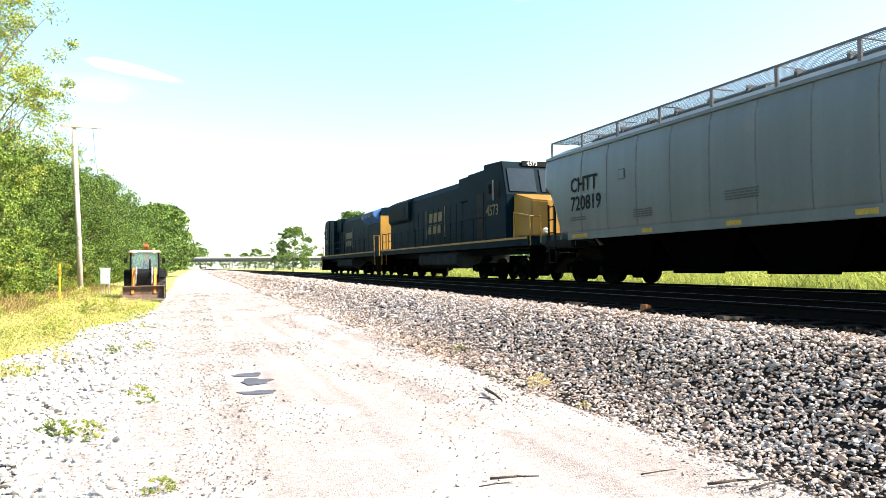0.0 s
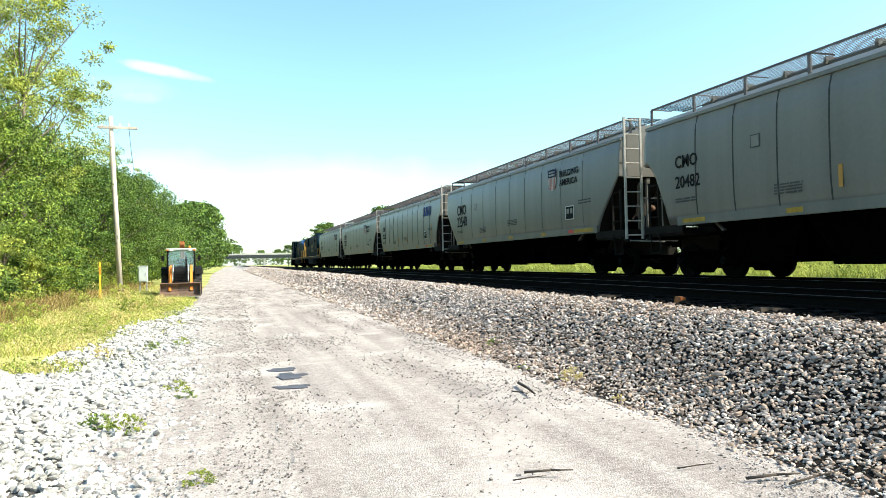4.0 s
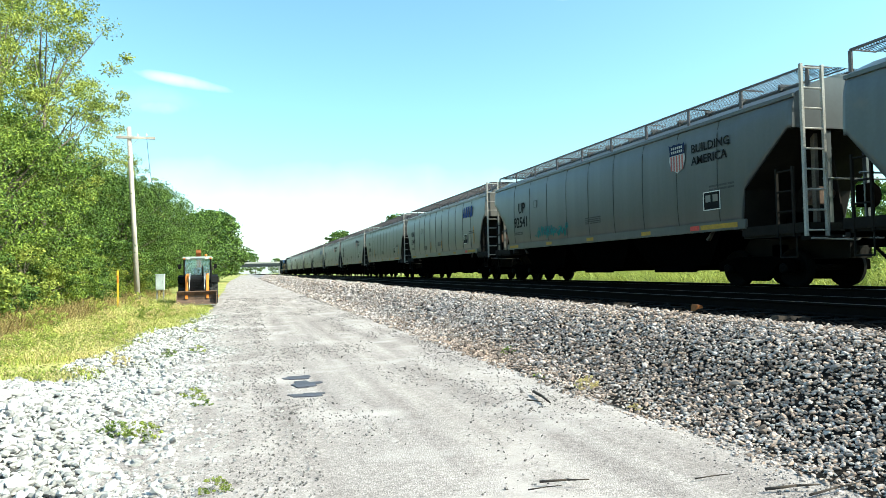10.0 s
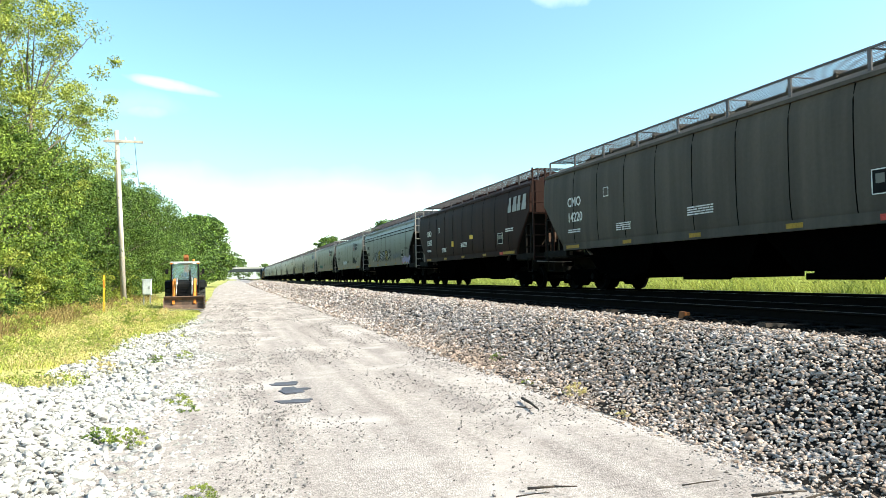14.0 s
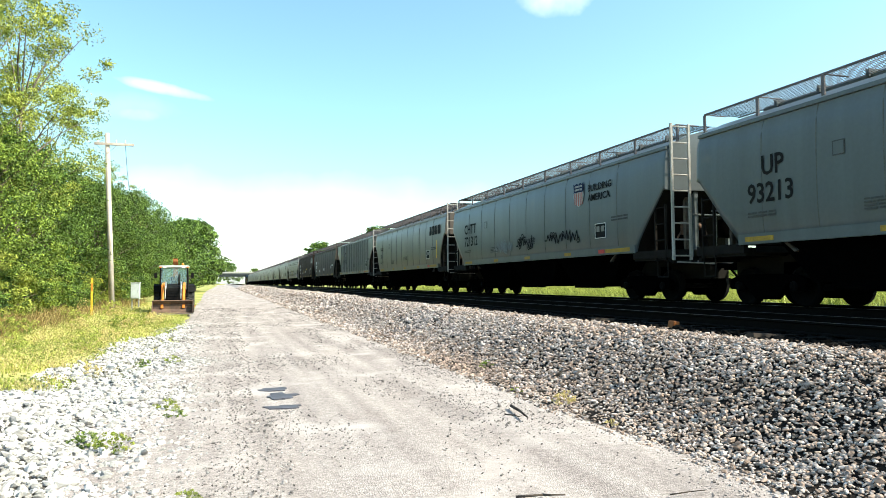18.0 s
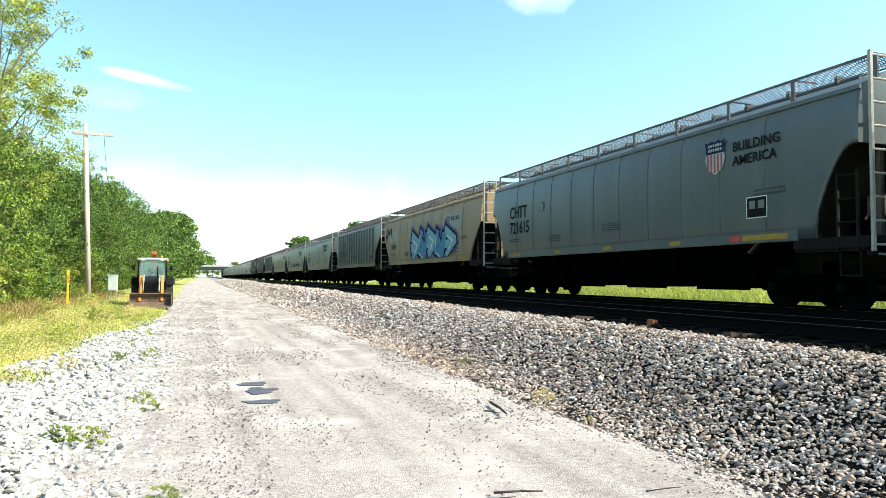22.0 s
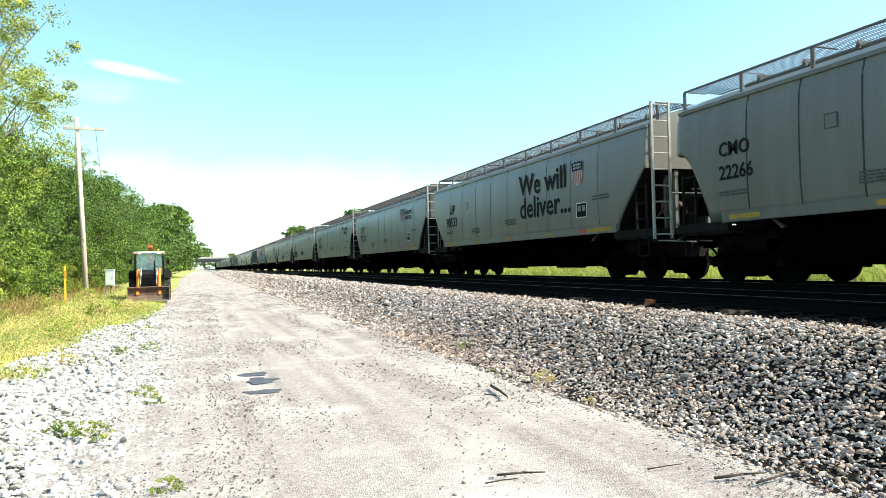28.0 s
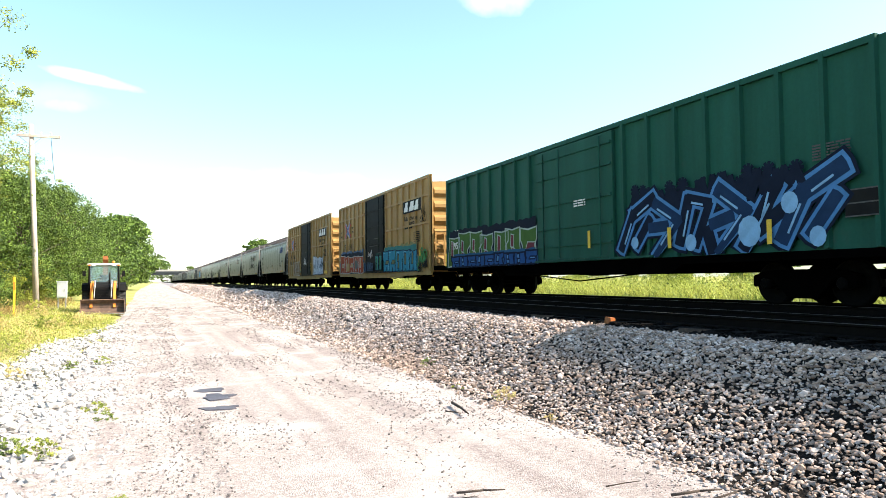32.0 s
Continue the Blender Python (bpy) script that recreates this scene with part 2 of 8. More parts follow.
M = {
    "grey": mat("hopper_grey_paint", (0.128, 0.124, 0.117), (0.105, 0.101, 0.095), 0.34, scale=0.8, fine=12, bump=0.05, streak=1, rnd=0.10, stain=((0.15, 0.13, 0.105), 0.9, 0.66), grain=0.12, spec=0.5),
    "lightgrey": mat("hopper_light_paint", (0.150, 0.145, 0.137), (0.124, 0.120, 0.113), 0.34, scale=0.8, fine=12, bump=0.05, streak=1, rnd=0.10, stain=((0.18, 0.16, 0.13), 0.9, 0.68), grain=0.12, spec=0.5),
    "bluegrey": mat("hopper_bluegrey_paint", (0.086, 0.102, 0.112), (0.070, 0.083, 0.091), 0.34, scale=0.8, fine=12, bump=0.05, streak=1, rnd=0.10, stain=((0.12, 0.11, 0.1), 0.9, 0.66), grain=0.12, spec=0.5),
    "tan": mat("hopper_tan_paint", (0.31, 0.23, 0.14), (0.245, 0.18, 0.11), 0.55, scale=0.8, fine=12, bump=0.05, streak=1, stain=((0.28, 0.2, 0.13), 0.9, 0.64), grain=0.12),
    "brown": mat("hopper_brown_paint", (0.036, 0.016, 0.013), (0.025, 0.012, 0.01), 0.6, scale=0.8, fine=12, bump=0.05, streak=1, rnd=0.1, spec=0.08, grain=0.12),
    "taupe": mat("hopper_taupe_paint", (0.10, 0.085, 0.072), (0.07, 0.06, 0.052), 0.6, scale=0.8, fine=12, bump=0.05, streak=1, spec=0.08, grain=0.12),
    # Grime taken far below its own tone; the underfloor shade is in it.
    "under": mat("underframe_shaded_grime", (0.0018, 0.0016, 0.0015), (0.0011, 0.001, 0.001), 0.95, scale=2, bump=0.3, spec=0.0),
    "steel": mat("galvanised_steel", (0.42, 0.43, 0.44), (0.3, 0.3, 0.3), 0.45, 0.6, scale=4, bump=0.05),
    "grating": mat("grating_steel", (0.13, 0.115, 0.125), (0.09, 0.08, 0.085), 0.6, 0.1, scale=2, bump=0.0),
    # Blacker than steel: shade beneath the cars is part of this colour.
    "wheel": mat("shaded_wheel_steel", (0.0026, 0.0023, 0.002), (0.0016, 0.0014, 0.0013), 0.9, 0.0, scale=6, bump=0.1, spec=0.08),
    # Rail colour far below rust: the train's shade is mixed in.
    "rail": mat("shaded_rail_rust", (0.0055, 0.004, 0.0032), (0.0036, 0.0028, 0.0022), 0.9, 0.0, scale=8, bump=0.2, spec=0.08),
    "railtop": mat("rail_polished", (0.05, 0.045, 0.042), (0.03, 0.027, 0.025), 0.5, 0.4, scale=8, bump=0.02),
    # Sleepers too: blackened past creosote for the same shade.
    "tie": mat("shaded_creosote_timber", (0.0034, 0.0028, 0.0024), (0.002, 0.0017, 0.0015), 0.95, scale=5, fine=60, bump=0.5, rnd=0.3, spec=0.08),
    "black": mat("black_paint", (0.009, 0.009, 0.010), (0.014, 0.014, 0.014), 0.6, bump=0.03, spec=0.05, grain=0.1),
    "white": mat("white_paint", (0.75, 0.76, 0.75), (0.62, 0.62, 0.6), 0.5, bump=0.03),
    "yellow": mat("safety_yellow", (0.78, 0.50, 0.05), (0.62, 0.38, 0.04), 0.5, bump=0.03),
    "ochre": mat("boxcar_ochre_paint", (0.37, 0.215, 0.072), (0.28, 0.16, 0.055), 0.55, scale=0.8, fine=14, bump=0.05, streak=1, stain=((0.25, 0.13, 0.06), 1.0, 0.64), grain=0.12),
    "green": mat("boxcar_green_paint", (0.010, 0.082, 0.060), (0.008, 0.062, 0.045), 0.5, scale=0.8, fine=14, bump=0.05, streak=1, stain=((0.03, 0.06, 0.05), 1.0, 0.66), spec=0.08, grain=0.12),
    "navy": mat("loco_dark_blue", (0.0022, 0.012, 0.020), (0.0016, 0.0085, 0.014), 0.55, scale=1, bump=0.03, grain=0.12, spec=0.03),
    "blue": mat("loco_bright_blue", (0.05, 0.16, 0.42), (0.04, 0.12, 0.3), 0.4, scale=1, bump=0.03, grain=0.12),
    "gold": mat("loco_gold", (0.33, 0.175, 0.03), (0.25, 0.13, 0.025), 0.5, scale=1, bump=0.03, grain=0.12),
    "blue_ink": mat("blue_lettering", (0.03, 0.09, 0.3), (0.025, 0.07, 0.25), 0.5, bump=0.0),
    "red_ink": mat("red_lettering", (0.55, 0.06, 0.05), (0.45, 0.05, 0.04), 0.5, bump=0.0),
    "orange": mat("orange_paint", (0.72, 0.24, 0.04), (0.6, 0.19, 0.03), 0.5, bump=0.03),
    "road": mat("gravel_road_dust", (0.42, 0.37, 0.352), (0.29, 0.25, 0.24), 0.95, scale=1.6, fine=70, bump=0.6, dist=0.03, stain=((0.45, 0.40, 0.385), 0.7, 0.52), spec=0.08, stretch=(1.6, 0.1, 1.0), grain=0.7, speck=((42.0, 0.22), (17.0, 0.1))),
    # Near black so the gaps between the ballast stones look shaded.
    "bed": mat("ballast_gap_shade", (0.016, 0.013, 0.012), (0.007, 0.006, 0.0055), 0.95, scale=9, fine=26, bump=1.0, dist=0.05, spec=0.08),
    # Black bed and stones: the train's shade is put into their colour.
    "darkbed": mat("shaded_ballast", (0.0032, 0.0029, 0.0026), (0.002, 0.0018, 0.0016), 0.95, scale=9, fine=26, bump=1.0, dist=0.05, spec=0.08),
    "darkstone": mat("shaded_ballast_stone", (0.0045, 0.004, 0.0036), (0.003, 0.0026, 0.0024), 0.95, scale=6, fine=40, bump=0.2, island=0.4, spec=0.08),
    # Dark base that puts shade into the gaps of the limestone heap.
    "heapbase": mat("gravel_gap_shade", (0.13, 0.12, 0.115), (0.05, 0.047, 0.045), 0.95, scale=6, fine=26, bump=1.0, dist=0.04, spec=0.08, speck=((30.0, 0.4),)),
    "farstone": mat("far_ballast", (0.54, 0.475, 0.45), (0.32, 0.275, 0.255), 0.95, scale=5, fine=9, bump=1.0, dist=0.06, spec=0.08),
    "stone": mat("ballast_stone", (0.57, 0.49, 0.455), (0.34, 0.285, 0.265), 0.9, scale=6, fine=40, bump=0.2, island=0.5, spec=0.08),
    "pebble": mat("road_pebble", (0.36, 0.33, 0.32), (0.17, 0.15, 0.145), 0.9, scale=6, fine=40, bump=0.0, island=0.6, spec=0.08),
    "brownstone": mat("brown_ballast_stone", (0.47, 0.355, 0.295), (0.26, 0.19, 0.155), 0.9, scale=6, fine=40, bump=0.2, island=0.5, spec=0.08),
    "whitestone": mat("limestone_gravel", (0.52, 0.50, 0.485), (0.36, 0.345, 0.33), 0.9, scale=6, fine=40, bump=0.2, island=0.45, spec=0.08),
    "soil": mat("meadow_soil", (0.44, 0.38, 0.15), (0.30, 0.30, 0.10), 0.95, scale=0.25, fine=9, bump=0.8, dist=0.05, stain=((0.21, 0.26, 0.075), 0.14, 0.46), spec=0.08),
    "meadow": mat("meadow_turf", (0.25, 0.30, 0.09), (0.15, 0.20, 0.06), 0.95, scale=0.5, fine=8, bump=0.9, dist=0.08, spec=0.05),
    "grass": mat("verge_grass", (0.56, 0.57, 0.15), (0.36, 0.42, 0.10), 0.8, scale=0.5, bump=0.0, island=0.45, leaf=0.4),
    "drygrass": mat("dry_grass", (0.74, 0.62, 0.30), (0.6, 0.5, 0.22), 0.8, scale=0.5, bump=0.0, island=0.4, leaf=0.4),
    "leaf": mat("green_leaves", (0.28, 0.37, 0.058), (0.05, 0.105, 0.018), 0.6, scale=1.5, bump=0.0, island=0.5, leaf=0.12),
    "leaf_dark": mat("dark_green_leaves", (0.18, 0.28, 0.048), (0.03, 0.07, 0.014), 0.6, scale=1.5, bump=0.0, island=0.5, leaf=0.1),
    "leaf_yellow": mat("yellow_green_leaves", (0.42, 0.45, 0.085), (0.13, 0.19, 0.033), 0.6, scale=1.3, bump=0.0, island=0.5, leaf=0.18),
    "bark": mat("tree_bark", (0.16, 0.13, 0.10), (0.09, 0.075, 0.06), 0.95, scale=4, fine=25, bump=0.6),
    "pole": mat("weathered_pole_timber", (0.56, 0.49, 0.44), (0.38, 0.32, 0.28), 0.9, scale=3, fine=40, bump=0.3, streak=1),
    "concrete": mat("concrete", (0.42, 0.41, 0.39), (0.33, 0.32, 0.30), 0.9, scale=1, bump=0.2),
    "tyre": mat("tyre_rubber", (0.025, 0.025, 0.025), (0.04, 0.038, 0.035), 0.9, bump=0.2),
    "deadwood": mat("dead_wood", (0.07, 0.055, 0.045), (0.04, 0.03, 0.025), 0.95, fine=40, bump=0.4),
}


def glass(name, col=(0.35, 0.5, 0.55)):
    m = bpy.data.materials.new(name)
    m.use_nodes = True
    b = m.node_tree.nodes["Principled BSDF"]
    b.inputs["Base Color"].default_value = (*col, 1)
    b.inputs["Roughness"].default_value = 0.06
    b.inputs["IOR"].default_value = 1.5
    b.inputs["Transmission Weight"].default_value = 0.85
    return m


M["glass"] = glass("tinted_glass", (0.45, 0.68, 0.78))
M["cab_glass"] = mat("dark_cab_glass", (0.006, 0.016, 0.03), (0.004, 0.010, 0.02), 0.15, bump=0.0, spec=0.35)
M["stencil"] = mat("faded_stencil_ink", (0.075, 0.078, 0.08), (0.06, 0.06, 0.062), 0.6, bump=0.0, spec=0.08)

# ---- mesh helpers ----
CACHE = {}


def box(bm, x0, x1, y0, y1, z0, z1):
    v = [bm.verts.new((x, y, z)) for x in (x0, x1) for y in (y0, y1) for z in (z0, z1)]
    for f in ((0, 1, 3, 2), (4, 6, 7, 5), (0, 4, 5, 1), (2, 3, 7, 6), (0, 2, 6, 4), (1, 5, 7, 3)):
        bm.faces.new([v[i] for i in f])
    return v


def tube(bm, a, b, r, n=6, r2=None):
    a, b = Vector(a), Vector(b)
    d = (b - a).normalized()
    u = d.orthogonal().normalized()
    w = d.cross(u)
    r2 = r if r2 is None else r2
    ra = [bm.verts.new(a + (u * math.cos(k) + w * math.sin(k)) * r) for k in [2 * math.pi * i / n for i in range(n)]]
    rb = [bm.verts.new(b + (u * math.cos(k) + w * math.sin(k)) * r2) for k in [2 * math.pi * i / n for i in range(n)]]
    for i in range(n):
        f = bm.faces.new((ra[i], ra[(i + 1) % n], rb[(i + 1) % n], rb[i]))
        f.smooth = n > 6
    bm.faces.new(ra[::-1])
    bm.faces.new(rb)


def lathe(bm, prof, axis="x", n=24, at=(0, 0, 0)):
    rings = []
    for r, h in prof:
        ring = []
        for i in range(n):
            c, s = math.cos(2 * math.pi * i / n) * r, math.sin(2 * math.pi * i / n) * r
            p = {"x": (h, c, s), "y": (s, h, c), "z": (c, s, h)}[axis]
            ring.append(bm.verts.new(Vector(p) + Vector(at)))
        rings.append(ring)
    for a, b in zip(rings, rings[1:]):
        for i in range(n):
            f = bm.faces.new((a[i], a[(i + 1) % n], b[(i + 1) % n], b[i]))
            f.smooth = True
    bm.faces.new(rings[0][::-1])
    bm.faces.new(rings[-1])


def prism(bm, pts, axis, lo, hi):
    """A polygon pulled straight along an axis: pts are (y, z) for x, (x, z) for y, (x, y) for z."""
    def put(p, h):
        return {"x": (h, p[0], p[1]), "y": (p[0], h, p[1]), "z": (p[0], p[1], h)}[axis]
    a = [bm.verts.new(put(p, lo)) for p in pts]
    b = [bm.verts.new(put(p, hi)) for p in pts]
    n = len(pts)
    bm.faces.new(a[::-1])
    bm.faces.new(b)
    for i in range(n):
        bm.faces.new((a[i], a[(i + 1) % n], b[(i + 1) % n], b[i]))


def finish(bm, name, bevel=0.0):
    bmesh.ops.recalc_face_normals(bm, faces=bm.faces)
    if bevel:
        bmesh.ops.bevel(bm, geom=[e for e in bm.edges if len(e.link_faces) == 2 and e.calc_face_angle(0) > 0.6], offset=bevel, segments=2, affect="EDGES", clamp_overlap=True)
    me = bpy.data.meshes.new(name)
    bm.to_mesh(me)
    bm.free()
    return me


def shape(key, fn, bevel=0.0):
    """The mesh that fn draws into a bmesh, kept under key so that alike parts share it."""
    if key not in CACHE:
        bm = bmesh.new()
        fn(bm)
        CACHE[key] = finish(bm, key.split("/")[0], bevel)
    return CACHE[key]


def part(name, me, material, parent, label="", at=None):
    if isinstance(me, bmesh.types.BMesh):
        me = finish(me, name)
    if not me.materials:
        me.materials.append(None)
    ob = new(name, me)
    ob.material_slots[0].link = "OBJECT"
    ob.material_slots[0].material = material
    ob.parent = parent
    if at:
        ob.matrix_basis = at if isinstance(at, Matrix) else pose(*at)
    if label:
        ob["label"] = label
    return ob


def thing(name, label, category, group="", at=(0, 0, 0)):
    ob = new(name)
    ob.matrix_basis = at if isinstance(at, Matrix) else pose(*at)
    return tagged(ob, label, category, group)


def text_mesh(key, words, size):
    k = "text/" + key + "/%s/%.3f" % (words, size)
    if k not in CACHE:
        cu = bpy.data.curves.new("lettering", "FONT")
        cu.body, cu.size, cu.extrude, cu.align_x = words, size, 0.002, "LEFT"
        cu.resolution_u, cu.offset = 2, size * 0.016
        tmp = bpy.data.objects.new("lettering", cu)
        scene.collection.objects.link(tmp)
        CACHE[k] = bpy.data.meshes.new_from_object(tmp)
        CACHE[k].name = "lettering"
        bpy.data.objects.remove(tmp)
        bpy.data.curves.remove(cu)
    return CACHE[k]


def lettering(words, size, y, z, x, material, parent, label="", stretch=1.0):
    """Words on the side that faces -x, read from the front (+y) end to the rear."""
    ob = part("lettering", text_mesh("t", words, size), material, parent, label)
    ob.matrix_basis = pose(x, y, z, 90, 0, -90) @ Matrix.Diagonal((stretch, 1, 1, 1))
    return ob

# ---- ground, road and track bed ----
TRACK_NEAR, TRACK_FAR, RAIL_Z, CAR_Z = 8.85, 13.12, 1.08, 1.23
TOE, CREST, BED_Z = 4.35, 6.4, 0.89


def bed_height(x, y):
    if x < TOE:
        h = 0.0
    elif x < CREST:
        k = (x - TOE) / (CREST - TOE)
        h = BED_Z * (0.15 * k + 0.85 * k * k * (3 - 2 * k))
    elif x < 15.6:
        h = BED_Z - 0.05 * min(1.0, max(0.0, (x - 6.9) / 0.5))
    elif x < 18.6:
        h = BED_Z - 0.05 - 1.09 * (x - 15.6) / 3.0
    else:
        h = -0.25
    return h


def pile_height(x, y):
    """The heap of limestone gravel beside the road."""
    d = math.hypot((x + 4.0) / 2.9, (y - 6.4) / 6.2)
    return max(0.0, 0.5 * (1 - d * d) ** 1.5) if d < 1 else 0.0


def ground_height(x, y):
    h = bed_height(x, y) + 0.03 * noise.noise((x * 0.35, y * 0.35, 0)) * (1 if x < TOE else 0.5)
    if x < -1.5:
        h += min(0.5, (-1.5 - x) * 0.03) + 0.08 * noise.noise((x * 0.3, y * 0.3, 4))
    return h + pile_height(x, y)


def sheet(name, xs, ys, fz, material, label, category, kind="structure"):
    vs = [(x, y, fz(x, y)) for y in ys for x in xs]
    n = len(xs)
    fs = [(j * n + i, j * n + i + 1, (j + 1) * n + i + 1, (j + 1) * n + i) for j in range(len(ys) - 1) for i in range(n - 1)]
    me = bpy.data.meshes.new(name)
    me.from_pydata(vs, [], fs)
    me.polygons.foreach_set("use_smooth", [True] * len(fs))
    me.materials.append(material)
    ob = new(name, me)
    return tagged(ob, label, category, kind=kind)


def steps(*runs):
    out = []
    for a, b, d in runs:
        n = max(1, round((b - a) / d))
        out += [a + (b - a) * i / n for i in range(n)]
    return out + [runs[-1][1]]


YS = steps((-1500, -300, 300), (-300, -40, 40), (-40, 0, 4), (0, 30, 0.6), (30, 80, 3), (80, 300, 20), (300, 2500, 400))
sheet("ground", steps((-2000, -200, 300), (-200, -20, 20), (-20, -6, 1.0), (-6, -0.5, 0.4), (-0.5, 4, 0.75), (4, 19, 0.35), (19, 60, 6), (60, 300, 60), (300, 2000, 400)),
      YS, lambda x, y: ground_height(x, y) - (0.03 if x < 15 else 0.0), M["soil"], "uneven green and yellow meadow ground reaching the horizon", "ground")


def road_edge(y, side):
    w = noise.noise((y * 0.21, side * 7.0, 1.3)) * 0.35 + noise.noise((y * 0.9, side * 3.0, 5.3)) * 0.12
    if side < 0:
        return -1.6 - max(0, (y - 30)) * 0.016 + w
    return TOE + 0.25 + w * 0.4


def build_road():
    ys = steps((-40, -2, 4), (-2, 30, 0.4), (30, 90, 2), (90, 700, 30))
    vs, n = [], 21
    for y in ys:
        a, b = road_edge(y, -1), road_edge(y, 1)
        for i in range(n):
            x = a + (b - a) * i / (n - 1)
            rut = -0.035 * (math.exp(-((x - 0.9) / 0.35) ** 2) + math.exp(-((x - 2.7) / 0.4) ** 2))
            edge = -0.06 if i in (0, n - 1) else 0.0
            vs.append((x, y, bed_height(x, y) + pile_height(x, y) + 0.022 + rut * 0.6 + 0.018 * noise.noise((x * 0.9, y * 0.5, 2)) + edge))
    fs = [(j * n + i, j * n + i + 1, (j + 1) * n + i + 1, (j + 1) * n + i) for j in range(len(ys) - 1) for i in range(n - 1)]
    me = bpy.data.meshes.new("road")
    me.from_pydata(vs, [], fs)
    me.polygons.foreach_set("use_smooth", [True] * len(fs))
    me.materials.append(M["road"])
    tagged(new("road", me), "dusty pale gravel service road with shallow wheel ruts", "gravel road", kind="structure")


build_road()
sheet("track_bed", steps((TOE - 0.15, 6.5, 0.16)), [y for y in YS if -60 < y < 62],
      lambda x, y: bed_height(x, y) + 0.02 + 0.025 * noise.noise((x * 3, y * 3, 0)), M["bed"], "sloping crushed stone ballast shoulder, black for the shade between its stones", "track bed")
sheet("track_bed_far", steps((TOE - 0.15, 6.5, 0.4)), [y for y in YS if y > 58],
      lambda x, y: bed_height(x, y) + 0.02, M["farstone"], "distant pale shoulder of crushed stone ballast", "track bed")
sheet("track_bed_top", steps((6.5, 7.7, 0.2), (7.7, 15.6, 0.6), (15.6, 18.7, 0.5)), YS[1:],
      lambda x, y: bed_height(x, y) + 0.02 + 0.025 * noise.noise((x * 3, y * 3, 0)), M["darkbed"], "flat ballast bed under the tracks, blackened for the train's shade", "track bed")

sheet("meadow", steps((18.5, 40, 1.5), (40, 160, 20)), steps((-60, 0, 10), (0, 60, 2), (60, 260, 20)), lambda x, y: ground_height(x, y) + 0.03 - (0.2 if x < 18.6 else 0), M["meadow"], "green sunlit meadow beyond the railway", "meadow")

sheet("gravel_ground", steps((-7.0, -1.0, 0.3)), steps((-1.0, 15.4, 0.4)), lambda x, y: ground_height(x, y) + 0.004 - (0.12 if x < -6.8 else 0.03 + 0.1 * max(0, y - 13.6) if y > 13.3 else 0), M["heapbase"], "gravel ground under the limestone heap, dark for the shade between stones", "ground")



def verge_edge(x, y):
    """Where the gravel ends and the grass begins, as an x for each y."""
    ragged = 0.45 * noise.noise((x * 0.7, y * 0.8, 2)) + 0.2 * noise.noise((x * 2, y * 2.2, 8))
    if y < 11.4:
        return -9.0
    if y < 15.2:
        tongue = -2.3 - 9 * max(0.0, abs(y - 12.4) / 1.0 - 0.75)
        return max(tongue, -5.6 + (y - 11.4) * 0.55) + ragged
    return min(-1.5, -2.5 + max(0.0, y - 19) * 0.11) - max(0.0, y - 30) * 0.016 + ragged


ROCKS = []
PEBBLES = []


def rock_shapes():
    rng = np.random.default_rng(3)
    for k in range(10):
        bm = bmesh.new()
        bmesh.ops.create_icosphere(bm, subdivisions=1, radius=1.0)
        v = np.array([w.co for w in bm.verts])
        f = np.array([[w.index for w in g.verts] for g in bm.faces])
        bm.free()
        v = (np.sign(v) * np.abs(v) ** 0.75 * 1.05 + rng.uniform(-0.24, 0.24, v.shape)) * np.array([1.15, rng.uniform(0.55, 0.85), rng.uniform(0.36, 0.6)])
        ROCKS.append((v, f))
        v = np.array([(1, 0, 0), (-1, 0, 0), (0, 1, 0), (0, -1, 0), (0, 0, 1), (0, 0, -1)]) * rng.uniform(0.6, 1.2, (6, 1)) * np.array([1.0, 0.8, 0.6])
        PEBBLES.append((v, np.array([(0, 2, 4), (2, 1, 4), (1, 3, 4), (3, 0, 4), (2, 0, 5), (1, 2, 5), (3, 1, 5), (0, 3, 5)])))


rock_shapes()


def scatter(name, pts, sizes, material, label, category, seed=1, forms=ROCKS, kind="stuff"):
    """Stones at the given places joined into one object."""
    rng = np.random.default_rng(seed)
    allv, allf, off = [], [], 0
    for p, s in zip(pts, sizes):
        v, f = forms[rng.integers(10)]
        a, t = rng.uniform(0, 6.283), rng.normal(0, 0.4, 2)
        c, sn = math.cos(a), math.sin(a)
        rz = np.array([[c, -sn, 0], [sn, c, 0], [0, 0, 1]])
        rx = np.array([[1, 0, 0], [0, math.cos(t[0]), -math.sin(t[0])], [0, math.sin(t[0]), math.cos(t[0])]])
        ry = np.array([[math.cos(t[1]), 0, math.sin(t[1])], [0, 1, 0], [-math.sin(t[1]), 0, math.cos(t[1])]])
        allv.append((v * s) @ (rz @ rx @ ry).T + np.array(p))
        allf.append(f + off)
        off += len(v)
    vv, ff = np.concatenate(allv), np.concatenate(allf)
    me = bpy.data.meshes.new(name)
    me.from_pydata(vv.tolist(), [], ff.tolist())
    me.materials.append(material)
    return tagged(new(name, me), label, category, kind=kind)


